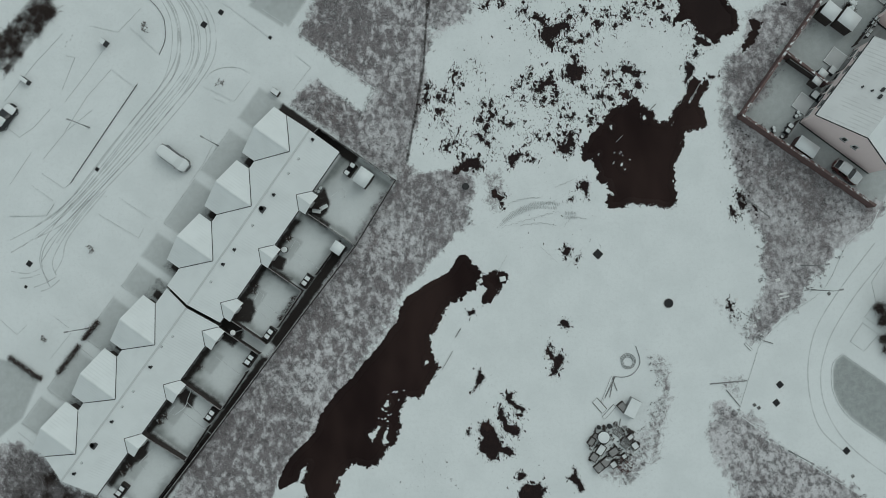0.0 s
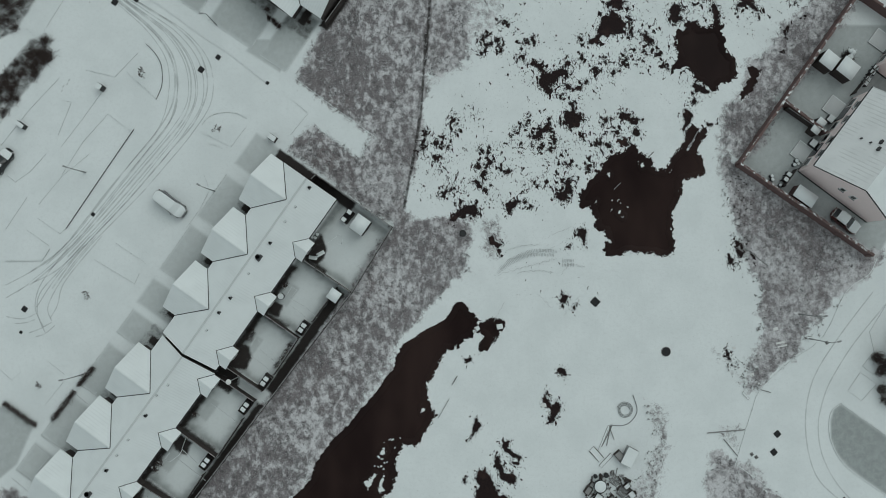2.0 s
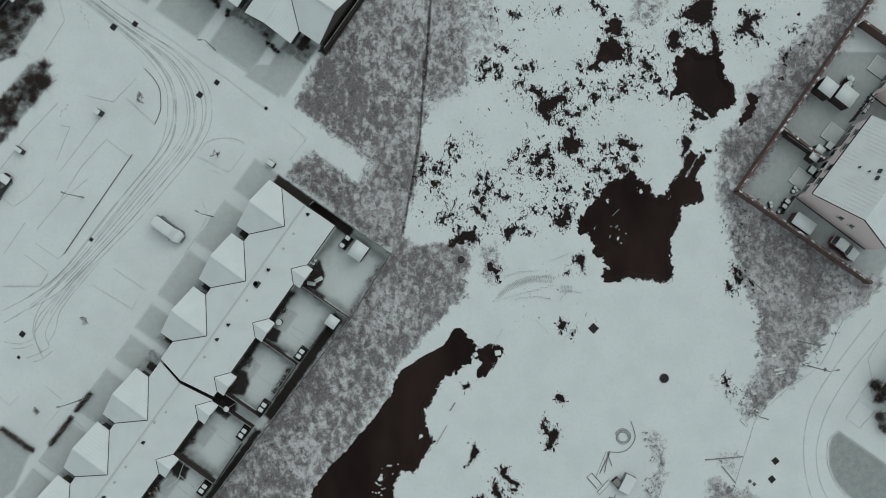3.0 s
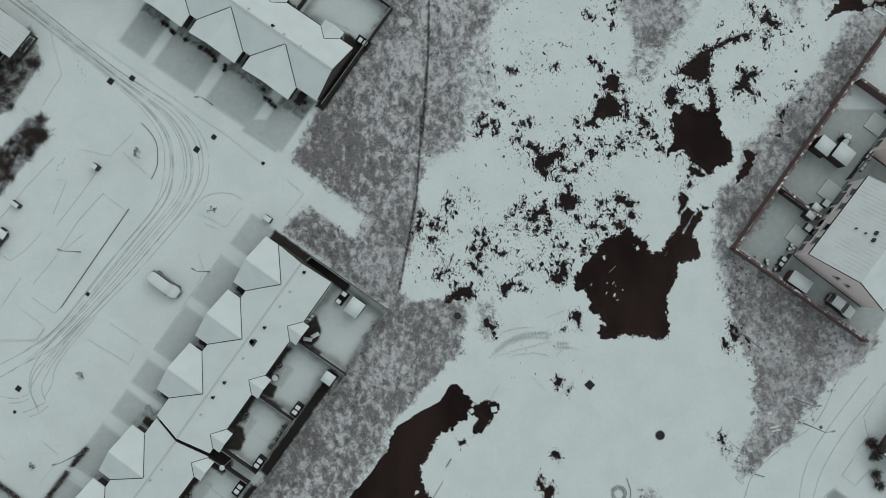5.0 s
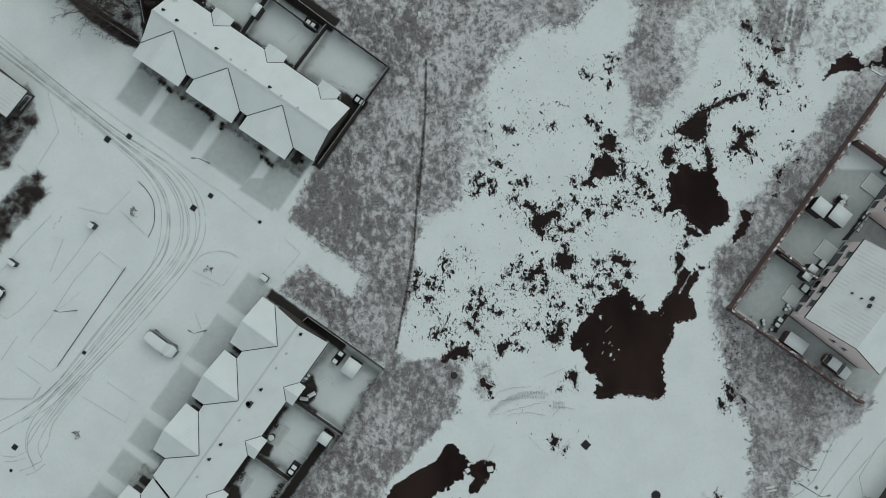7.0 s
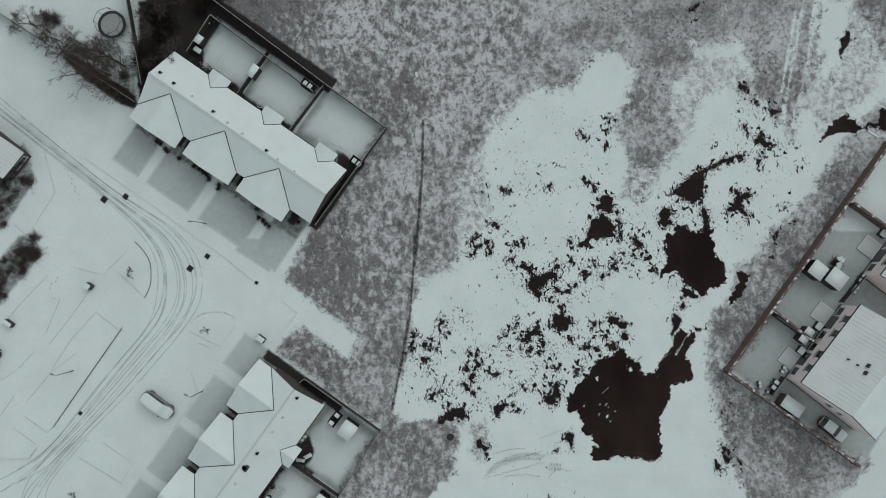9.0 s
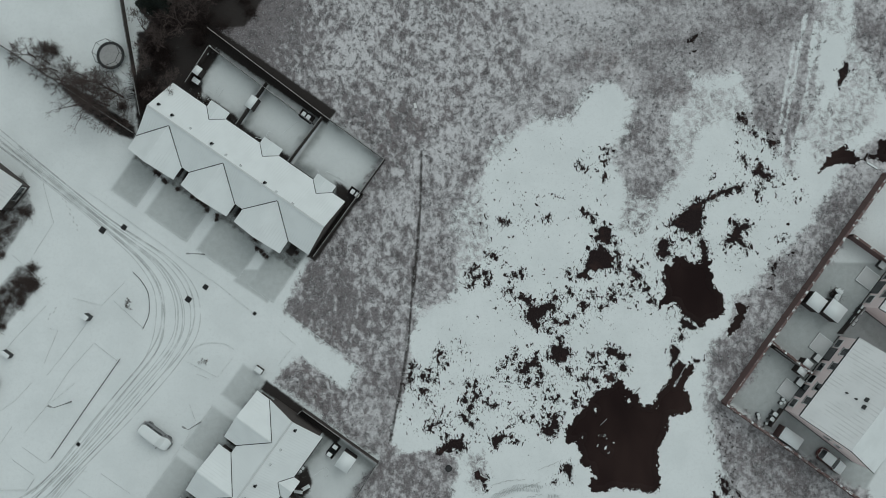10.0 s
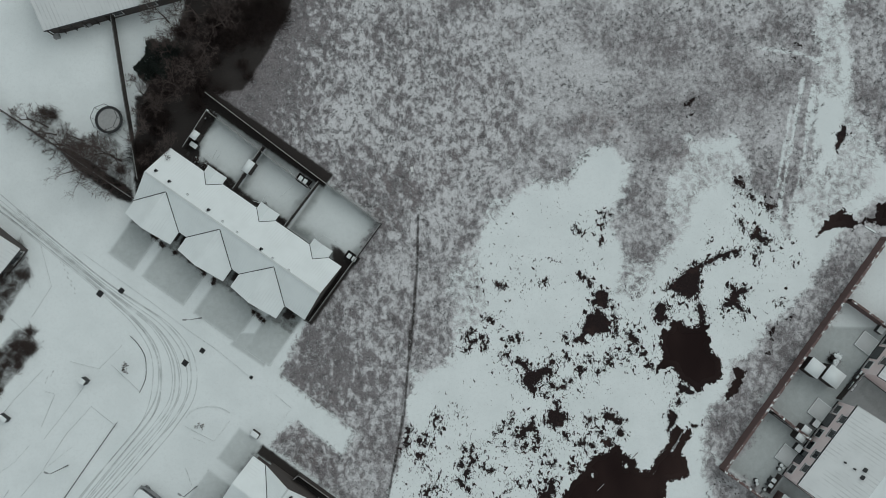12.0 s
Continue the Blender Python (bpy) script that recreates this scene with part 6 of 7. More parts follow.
for line in ([(55.4, 5.3), (54.3, 3.3), (51.4, 1.2), (48.4, -4.5), (44.0, -7.7), (40.3, -11.1), (39.2, -13.7), (36.9, -20.6)], [(37.10, -20.43), (43.20, -24.92), (48.45, -28.40), (54.73, -32.38)],
             [(56.3, -0.8), (54.3, -3.9), (54.8, -6.4), (53.3, -8.2), (55.9, -10.3)], [(49.5, -13.6), (49.1, -14.2), (48.9, -15.4), (49.0, -17.3), (49.8, -19.3), (51.0, -20.9), (53.1, -22.5), (55.5, -24.2), (57.8, -25.6)], [(50.43, -12.91), (49.56, -13.54)], [(50.50, -12.91), (56.24, -17.06)],
             [(51.4, -11.3), (53.0, -9.0), (55.0, -10.5), (53.1, -12.6), (51.4, -11.3)]):
    edging(smoothed(line, 3) if len(line) > 7 else line, 0.08, 0.07, "kerb", "kerb", "kerb line half buried in snow")


# ---- drain covers ----
def drain(x, y, turn, size, label="square cast-iron manhole cover, dark where the snow has melted"):
    d = thing("manhole_cover", x, y, 0.024, turn, label, "manhole cover", "manhole covers")
    part("rim", block(0, 0, 0, size + 0.12, size + 0.12, 0.02), M["iron"], d)
    part("lid", block(0, 0, 0.02, size, size, 0.012, 0, 0.004), M["iron"], d)
    for i in range(-2, 3):
        part("rib", block(0, i * size / 6, 0.032, size * 0.8, size * 0.05, 0.006), M["iron"], d)
    return d


for q, s in (((-30.40, 30.57), 0.6), ((-28.20, 32.14), 0.5), ((-21.89, 28.74), 0.3), ((-53.06, 0.14), 0.55), ((-41.50, 39.45), 0.65), ((-38.73, 39.81), 0.55),
             ((42.34, -16.65), 0.62), ((41.85, -18.93), 0.62), ((50.53, -25.10), 0.62), ((-53.51, -2.81), 0.25), ((-44.29, 12.12), 0.35)):
    drain(*q, 54 if q[0] < 0 else 40, s)


drain(19.64, 0.25, 45, 0.85)


def round_cover(x, y, r):
    """A round chamber cover with the ring it sits in."""
    c = thing("manhole_cover", x, y, 0, 0, "round dark chamber cover standing proud of the snow", "manhole cover", "manhole covers")
    part("ring", rod(bmesh.new(), (0, 0, 0), (0, 0, 0.10), r * 1.15, r * 1.1, 24), M["concrete"], c)
    part("lid", rod(bmesh.new(), (0, 0, 0.10), (0, 0, 0.13), r, r * 0.97, 24), M["iron"], c)
    for k in (-0.5, 0.5):
        part("lifting_eye", block(k * r, 0, 0.13, 0.12, 0.05, 0.015), M["iron"], c)


round_cover(28.49, -6.14, 0.55)


def gully(x, y, turn):
    g = thing("gully_grate", x, y, 0.024, turn, "small gully grate dusted with snow", "drain", "gully grates")
    part("rim", block(0, 0, 0, 0.42, 0.42, 0.02), M["concrete"], g)
    for i in range(4):
        part("bar", block(0, -0.13 + i * 0.09, 0.02, 0.34, 0.04, 0.012), M["iron"], g)


for q in ((39.06, -19.17), (39.62, -19.54), (48.85, -5.23), (51.22, -28.30)):
    gully(*q, 35)


# ---- lamp posts and utility cabinets ----
def lamp_post(x, y, h, arm, turn, globe=False):
    """A tapered column with a short arm and a lantern, or a round snow-capped head."""
    p = thing("lamp_post", x, y, 0, turn, "grey steel street lamp, unlit" if not globe else "slim path lamp with a round snow-covered head", "street lamp", "street lamps")
    part("column", rod(bmesh.new(), (0, 0, 0), (0, 0, h), 0.075, 0.045, 10), M["steel"], p)
    part("base", rod(bmesh.new(), (0, 0, 0), (0, 0, 1.1), 0.1, 0.1, 10), M["steel"], p)
    if globe:
        bm = bmesh.new()
        bmesh.ops.create_uvsphere(bm, u_segments=14, v_segments=8, radius=0.34, matrix=Matrix.Translation((0, 0, h + 0.1)) @ Matrix.Diagonal((1, 1, 0.6, 1)))
        part("lantern", bm, M["white"], p, "", True)
    else:
        part("arm", rod(bmesh.new(), (0, 0, h), (arm, 0, h + 0.15), 0.035, 0.035, 8), M["steel"], p)
        part("lantern", block(arm + 0.2, 0, h + 0.08, 0.5, 0.2, 0.12, 0, 0.03), M["steel"], p)
    return p


lamp_post(*(-25.53, -8.64), 5.6, 0, 0, True)
lamp_post(*(46.65, -4.70), 6.0, 0.7, 10)
lamp_post(*(45.44, -1.59), 6.0, 0.3, 10)
lamp_post(*(43.27, -25.00), 5.2, 0.5, -30)
lamp_post(*(-28.72, 14.92), 5.0, 0.4, 150)
lamp_post(*(-45.41, -8.20), 5.0, 0.4, 190)
lamp_post(*(-28.40, 36.33), 4.6, 0.4, 180)
lamp_post(*(-45.28, 17.52), 4.6, 0.3, 160)


def cabinet(x, y, turn, w, d, h, mat, label):
    c = thing("utility_cabinet", x, y, 0, turn, label, "cabinet", "utility cabinets")
    part("body", block(0, 0, 0.05, w, d, h - 0.05, 0, 0.02), M[mat], c)
    part("plinth", block(0, 0, 0, w + 0.06, d + 0.06, 0.08), M["concrete"], c)
    part("door", block(0, -d / 2 - 0.01, 0.15, w * 0.85, 0.02, h * 0.75), M[mat], c)
    part("snow_cap", block(0, 0, h, w - 0.04, d - 0.04, 0.08, 0, 0.03), M["snow"], c)


cabinet(*(-43.11, 28.33), 54, 0.7, 0.8, 1.2, "dark", "dark utility cabinet with snow on top")
cabinet(*(-53.34, 23.63), 54, 0.55, 1.2, 0.9, "dark", "long low dark planter box part-covered in snow")
cabinet(*(-21.22, 21.61), 145, 1.1, 0.7, 0.7, "timber", "slatted timber bin store dusted with snow")
cabinet(47.47, 20.05, 52, 0.95, 0.85, 0.75, "dark", "low garden storage box with snow on its lid")
cabinet(49.73, 23.12, 52, 0.95, 0.85, 0.75, "dark", "low garden storage box with snow on its lid")
cabinet(58.1, 34.9, 52, 0.95, 0.85, 0.75, "dark", "low garden storage box with snow on its lid")
cabinet(*(7.47, -2.73), 10, 0.75, 0.6, 0.4, "white", "white plastic crate half sunk at the water's edge")


# ---- vehicles ----
def vehicle(name, x, y, turn, length, width, height, paint, label, van=False):
    """Rounded body lofted along its length, windows, four wheels, lights; snow on top."""
    v = thing(name, x, y, 0, turn, label, "van" if van else "car", "parked vehicles")
    L2 = length / 2
    belt = height * (0.64 if van else 0.6)
    rear, front, foot = (-L2 + 0.2, L2 - 1.7, L2 - 0.95) if van else (-L2 + 0.75, L2 - 2.1, L2 - 1.25)
    keys_u = [-L2, -L2 + 0.08, rear, (rear + front) / 2, front, foot, L2 - 0.25, L2 - 0.06, L2]
    keys_z = [height * 0.55, height * (0.8 if van else 0.66), height * 0.97, height, height * 0.98, belt + 0.06, belt - 0.1, belt - 0.25, 0.5]

    def spot(u, k, out=0.0):
        """A point of the skin: u along, k from -6 (one sill) over the roof (0) to 6 (the other sill)."""
        top = float(np.interp(u, keys_u, keys_z))
        hw = width / 2 * max(1 - abs(u / (L2 * 1.01)) ** 7, 0.03) ** 0.45
        b = min(belt, top - 0.07)
        across = (0.0, 0.45, 0.76, 0.84, 0.95, 1.0, 0.97)
        up = (top + 0.02, top, top - 0.05, b + 0.68 * (top - b), b, 0.58 * b, 0.26)
        i = abs(k)
        j = min(int(i), 5)
        f = i - j
        yy = hw * (across[j] * (1 - f) + across[j + 1] * f)
        zz = up[j] * (1 - f) + up[j + 1] * f
        n = Vector((0, across[j + 1] - 0.2 if j > 1 else 0.1, 1.0 if j < 3 else 0.3)).normalized()
        return (u, (yy + out * n.y) * (1 if k > 0 else -1), zz + out * n.z)

    def skin(us, ks, out=0.0, hem=None):
        bm = bmesh.new()
        rows = []
        for i, u in enumerate(us):
            rows.append([bm.verts.new(spot(u, k, hem if hem is not None and (i in (0, len(us) - 1) or j in (0, len(ks) - 1)) else out)) for j, k in enumerate(ks)])
        for r, t in zip(rows, rows[1:]):
            for i in range(len(ks) - 1):
                bm.faces.new((r[i], r[i + 1], t[i + 1], t[i]))
        return bm, rows

    def steps(a, b, n):
        return [a + (b - a) * i / n for i in range(n + 1)]
    us = [-L2 * math.cos(math.pi * i / 28) for i in range(29)]
    bm, rows = skin(us, [k * 0.5 for k in range(-12, 13)])
    bm.faces.new(rows[0])
    bm.faces.new(rows[-1][::-1])
    for r, t in zip(rows, rows[1:]):
        bm.faces.new((r[0], t[0], t[-1], r[-1]))
    part("body", bm, M[paint], v, smooth=True)
    part("snow_cap", skin(steps(rear - 0.05, front + 0.05, 8), steps(-2.7, 2.7, 8), 0.07, -0.01)[0], M["snow"], v, "snow lying on the roof", True)
    part("bonnet_snow", skin(steps(foot - 0.02, L2 - 0.2, 6), steps(-3.6, 3.6, 8), 0.06, -0.01)[0], M["snow"], v, "snow lying on the bonnet", True)
    part("windscreen", skin(steps(front + 0.1, foot - 0.06, 4), steps(-2.6, 2.6, 6), 0.012)[0], M["snow" if van else "glass"], v)
    if not van:
        part("rear_window", skin(steps(-L2 + 0.15, rear - 0.1, 3), steps(-2.4, 2.4, 6), 0.012)[0], M["glass"], v)
    for s in (-1, 1):
        for u0, u1 in ((rear + 0.2, (rear + front) / 2 - 0.05), ((rear + front) / 2 + 0.05, front + 0.1)):
            part("side_window", skin(steps(u0, u1, 3), sorted((s * 2.9, s * 3.8)), 0.012)[0], M["glass"], v)
        part("mirror", block(foot - 0.35, s * (width / 2 + 0.06), belt + 0.02, 0.1, 0.18, 0.13, 0, 0.03), M["dark"], v)
        part("headlight", block(L2 - 0.16, s * width * 0.33, 0.52, 0.16, 0.28, 0.14, s * -14, 0.03), M["white"], v)
        part("tail_light", block(-L2 + 0.08, s * width * 0.37, 0.62, 0.1, 0.14, 0.3, 0, 0.03), M["paint_red"], v, "dark red tail light")
        for u in (-L2 + 0.8, L2 - 0.85):
            t = part("wheel", rod(bmesh.new(), (u, s * (width / 2 - 0.2), 0.32), (u, s * (width / 2 + 0.01), 0.32), 0.32, 0.32, 18), M["dark"], v)
            part("rim", rod(bmesh.new(), (u, s * (width / 2), 0.32), (u, s * (width / 2 + 0.025), 0.32), 0.19, 0.19, 14), M["steel"], t)
    return v


M["paint_white"] = grained("grey_paint", (0.16, 0.165, 0.17), (0.24, 0.245, 0.25), 5, 0.5, 0.05, snow=1.0)
M["paint_red"] = grained("dark_red_paint", (0.09, 0.03, 0.028), (0.14, 0.05, 0.045), 6, 0.35, 0.03, snow=1.0)
M["paint_black"] = grained("black_paint", (0.012, 0.013, 0.014), (0.03, 0.03, 0.032), 6, 0.3, 0.03)
vehicle("panel_van", *(-34.20, 13.27), -37, 4.6, 1.8, 1.75, "paint_white", "silver-grey van under snow, parked on the forecourt", True)
vehicle("parked_car", *(51.32, 10.12), -38, 4.1, 1.7, 1.45, "paint_red", "dark red car under snow beside the brick wall")
vehicle("parked_car", *(-55.83, 18.95), 54, 3.9, 1.7, 1.4, "paint_black", "black hatchback with snow on its roof, parked on a drive")


# ---- western buildings at the edge of the estate ----
def cottage(x, y, turn, w, d, eave, ridge, label, name="cottage"):
    """A plain gabled building; its origin is one eaves corner, the body lies towards +u, +v."""
    c = thing(name, x, y, 0, turn, label, "house", "western buildings")
    roof = part("roof", slab([(-0.3, -0.3, eave), (w + 0.3, -0.3, eave), (w + 0.3, d / 2, ridge), (-0.3, d / 2, ridge)], 0.15), M["rib_roof"], c)
    part("far_slope", slab([(-0.3, d / 2, ridge), (w + 0.3, d / 2, ridge), (w + 0.3, d + 0.3, eave), (-0.3, d + 0.3, eave)], 0.15), M["rib_roof"], roof)
    part("wall", prism([(0, 0, 0), (0, 0, eave - 0.1), (0, d / 2, ridge - 0.25), (0, d, eave - 0.1), (0, d, 0)], (w, 0, 0)), M["render_grey"], c)
    part("gutter", bar(bmesh.new(), (-0.3, -0.36, eave - 0.08), (w + 0.3, -0.36, eave - 0.08), 0.12, 0.1), M["dark"], c)
    part("door", block(w * 0.3, -0.03, 0, 0.95, 0.08, 2.0), M["timber"], c)
    for k in (0.5, 0.75):
        glazed(c, "window", w * k, -0.02, 0.9, 1.1, 0.9, 0, (0, -1))
    return c


cottage(*(-47.86, 73.19), 15, 18, 8, 2.7, 4.9, "long low building with a ribbed snow-covered roof")
cottage(-53.09, 42.25, 51.5, 3.58, 9, 2.8, 4.8, "house corner with a snow-covered roof beside a dark bed")
cottage(-57.36, 39.77, 51.5, 4.5, 6, 2.3, 3.4, "low wing of a house with a snow-covered roof")
cottage(*(55.68, -8.04), -35, 9, 8, 2.8, 5.0, "house with a snow-covered roof behind a dark hedge")


def veranda(x, y, turn):
    v = thing("log_store", x, y, 0, turn, "open lean-to of dark posts with stacked clutter under snow", "lean-to")
    for i in range(6):
        part("post", block(i * 1.5, 0, 0, 0.12, 0.12, 2.2), M["timber"], v)
    part("rail", block(3.75, 0, 2.2, 7.7, 0.14, 0.14), M["timber"], v)
    for i in range(5):
        part("rafter", bar(bmesh.new(), (0.75 + i * 1.5, 0, 2.3), (0.75 + i * 1.5, 1.5, 2.55), 0.1), M["rail_snow"], v)
    part("workbench", block(2.0, 0.5, 0, 2.2, 0.7, 0.85), M["timber"], v)
    part("crate", block(4.6, 0.4, 0, 0.9, 0.8, 0.7), M["rail_snow"], v)
    part("crate", block(0.3, -0.2, 0, 0.7, 0.6, 0.6), M["rail_snow"], v)


veranda(*(-47.87, 72.97), 15)


# ---- bare trees, shrubs and hedges ----
def twigs(name, segments, mat, parent=None, label="", sides=3):
    """Tapered sticks (start, end, radius at start, radius at end) in one mesh."""
    verts, faces = [], []
    for a, b, r0, r1 in segments:
        d = (b - a).normalized()
        s = d.orthogonal().normalized()
        t = d.cross(s)
        i = len(verts)
        for q, r in ((a, r0), (b, r1)):
            for k in range(sides):
                w = 2 * math.pi * k / sides
                verts.append(q + (s * math.cos(w) + t * math.sin(w)) * r)
        for k in range(sides):
            j = (k + 1) % sides
            faces.append((i + k, i + j, i + sides + j, i + sides + k))
    me = bpy.data.meshes.new(name)
    me.from_pydata(verts, [], faces)
    me.materials.append(M[mat])
    ob = new(name, me)
    ob.parent = parent
    if label:
        tagged(ob, label)
    return ob


def bare_tree(x, y, h, spread, seed, label="bare winter tree with thin dark twigs", levels=4, name="bare_tree"):
    rng = random.Random(seed)
    t = thing(name, x, y, -0.05, rng.uniform(0, 360), label, "tree", "bare trees")
    trunk, crown = [], []

    def grow(a, d, length, r, level):
        b = a + d * length
        (trunk if level == 0 else crown).append((a, b, r, r * 0.62))
        if level >= levels:
            return
        for _ in range(rng.choice((3, 4)) if level < levels - 1 else 5):
            q = a.lerp(b, rng.uniform(0.45, 1.0))
            turn = Vector((rng.gauss(0, 1), rng.gauss(0, 1), rng.gauss(0.25, 0.5))) * spread
            grow(q, (d + turn).normalized(), length * rng.uniform(0.58, 0.8), max(r * 0.5, 0.011), level + 1)

    grow(Vector((0, 0, 0)), Vector((rng.uniform(-.1, .1), rng.uniform(-.1, .1), 1)).normalized(), h * 0.42, h * 0.022, 0)
    twigs("trunk", trunk, "bark", t, sides=7)
    twigs("crown", crown, "bark", t)
    return t


for i, (q, h) in enumerate(zip([(-50.5, 61.8), (-48.6, 61.0), (-46.4, 58.6), (-43.8, 56.6), (-40.8, 55.5), (-43.8, 59.2), (-39.0, 56.6), (-39.7, 53.7), (-47.5, 60.0), (-41.9, 58.3)], (5.2, 4.6, 5.0, 6.5, 6.0, 4.6, 6.6, 5.6, 4.2, 5.4))):
    bare_tree(*q, h, 0.8, 20 + i, levels=5)
for i, (q, h) in enumerate((((-42.6, 55.2), 8.0), ((-45.6, 57.6), 7.4), ((-40.0, 57.2), 7.6))):
    bare_tree(*q, h, 1.05, 45 + i, "bare spreading tree with long thin twigs over the lane", levels=5)
for i, (q, h) in enumerate(zip([(-35.6, 60.7), (-33.5, 62.9), (-31.4, 65.8), (-32.8, 57.7), (-34.6, 56.2), (-29.6, 68.0), (-27.8, 71.0), (-25.6, 74.0), (-30.7, 73.2), (-33.0, 74.7), (-24.1, 76.9), (-36.1, 65.1), (-29.3, 75.5), (-32.2, 70.3)],
                               (4.5, 5, 5.5, 4, 3.6, 5.5, 6, 6, 5, 5, 6, 4.5, 5.5, 6))):
    bare_tree(*q, h * 1.1, 0.8, 60 + i, levels=5)
for i, (q, h) in enumerate(zip([(-37.63, 30.26), (-27.99, 22.78), (-44.85, 2.12), (-50.92, -9.49)], (1.8, 1.8, 1.6, 1.7))):
    bare_tree(*q, h, 0.6, 90 + i, "young bare sapling standing in the snow", 4, "sapling")


def shrub(x, y, r, h, seed, mat="bark", label="low bare shrub with snow among its twigs", count=170, clumps=9):
    """Short crooked stems fanning out, and small clumps of snow caught in them."""
    rng = random.Random(seed)
    s = thing("shrub", x, y, -0.03, 0, label, "shrub", "shrubs")
    seg = []
    for _ in range(count):
        a = Vector((rng.gauss(0, r * 0.35), rng.gauss(0, r * 0.35), 0))
        b = a + Vector((rng.gauss(0, r * 0.4), rng.gauss(0, r * 0.4), rng.uniform(0.4, 1.0) * h))
        seg.append((a, b, 0.022, 0.008))
        m = a.lerp(b, rng.uniform(0.5, 0.9))
        seg.append((m, m + Vector((rng.gauss(0, 0.2), rng.gauss(0, 0.2), rng.uniform(0.0, 0.25))), 0.012, 0.006))
    tagged(twigs("twig_mass", seg, mat, s), kind="stuff")
    bm = bmesh.new()
    for _ in range(clumps):
        q = Vector((rng.gauss(0, r * 0.45), rng.gauss(0, r * 0.45), h * rng.uniform(0.3, 0.7)))
        k = rng.uniform(0.04, 0.10)
        bmesh.ops.create_icosphere(bm, subdivisions=1, radius=k, matrix=Matrix.Translation(q) @ Matrix.Diagonal((1, rng.uniform(0.6, 1.3), 0.5, 1)))
    tagged(part("caught_snow", bm, M["snow"], s, "", True), kind="stuff")
    return s


snowy_bush(*(52.23, 31.23))


def evergreen(x, y, r, h, seed):
    """A dense dark bush: stems, and leaf sprays turned every way over a lumpy outline."""
    rng = np.random.RandomState(seed)
    b = thing("evergreen_bush", x, y, -0.03, 0, "dense dark evergreen bush with hardly any snow on it", "bush", "evergreen bushes")
    twigs("stem", [(Vector((0, 0, 0)), Vector((*rng.normal(0, r * 0.4, 2), h * 0.7)), 0.05, 0.02) for _ in range(9)], "bark", b)
    n = 2600
    a, q = rng.uniform(0, 2 * np.pi, n), np.sqrt(rng.uniform(0, 1, n))
    reach = r * (0.82 + 0.16 * np.sin(a * 3 + seed) + 0.12 * np.sin(a * 7 + 2 * seed))
    px, py = np.cos(a) * q * reach, np.sin(a) * q * reach
    pz = h * np.sqrt(np.clip(1 - 0.85 * q ** 2, 0, 1)) * rng.uniform(0.55, 1.0, n)
    verts, faces = [], []
    for i in range(n):
        d = Vector(rng.normal(0, 1, 3) + (0, 0, 0.5)).normalized()
        s = d.orthogonal().normalized() * 0.09
        o = Vector((px[i], py[i], pz[i]))
        k = len(verts)
        verts += [o - s, o + s, o + d * rng.uniform(0.18, 0.34)]
        faces.append((k, k + 1, k + 2))
    me = bpy.data.meshes.new("leaf_mass")
    me.from_pydata(verts, [], faces)
    me.materials.append(M["evergreen"])
    m = new("leaf_mass", me)
    m.parent = b
    tagged(m, kind="stuff")


M["evergreen"] = grained("evergreen_leaf", (0.010, 0.014, 0.012), (0.035, 0.045, 0.038), 4, 0.7, 0.1)
for i, (q, r, h) in enumerate(zip([(-34, 69.38), (-35.68, 68.2), (-32.55, 70.86), (-34.76, 71.17)], (2.2, 1.5, 1.6, 1.2), (2.8, 2.2, 2.4, 1.8))):
    evergreen(*q, r, h, 5 + i)


def shrubs_in(outline, number, r, h, seed, **k):
    rng = random.Random(seed)
    xs, ys = [p[0] for p in outline], [p[1] for p in outline]
    done = 0
    while done < number:
        x, y = rng.uniform(min(xs), max(xs)), rng.uniform(min(ys), max(ys))
        if inside(outline, np.array([x]), np.array([y]))[0] > 0.15:
            shrub(x, y, r * rng.uniform(0.7, 1.2), h * rng.uniform(0.6, 1.2), seed * 100 + done, **k)
            done += 1


shrubs_in(SOIL_AND_SHADE[0][1], 24, 0.75, 0.6, 1, clumps=0, count=80)
shrubs_in(SOIL_AND_SHADE[1][1], 16, 0.9, 0.6, 2, clumps=0, count=80)
shrubs_in(SOIL_AND_SHADE[2][1], 22, 0.75, 0.6, 3, clumps=0, count=80)
shrubs_in(SOIL_AND_SHADE[3][1], 20, 0.75, 0.6, 4, clumps=0, count=80)
shrubs_in(SOIL_AND_SHADE[4][1], 6, 0.9, 1.0, 5, clumps=0)
shrubs_in(SOIL_AND_SHADE[5][1], 40, 1.7, 1.9, 6, clumps=0, count=260, mat="brush", label="dense brown thicket of bare winter brush")
shrubs_in(MUD_TRACK, 26, 1.4, 0.8, 7, clumps=0, count=150, mat="brush", label="low brown brush beside the mud track")
for j, (a, b) in enumerate((((-55.42, -11.87), (-51.66, -14.51)), ((-46.00, -9.49), (-44.32, -7.50)), ((-49.20, -13.69), (-46.73, -10.49)))):
    steps = int(math.dist(a, b) / 0.42)
    for i in range(steps + 1):
        q = Vector(a).lerp(Vector(b), i / steps)
        shrub(q.x, q.y, 0.36, 0.6, 700 + 40 * j + i, label="clipped dark hedge plant beside a front path", count=60, clumps=3)
for i, q in enumerate([(55.2, -7.3), (55.8, -8.3), (55.5, -11.1), (55.9, -12.5), (55.4, -8.9), (54.9, -7.1)]):
    shrub(*q, 0.7, 1.2, 740 + i)
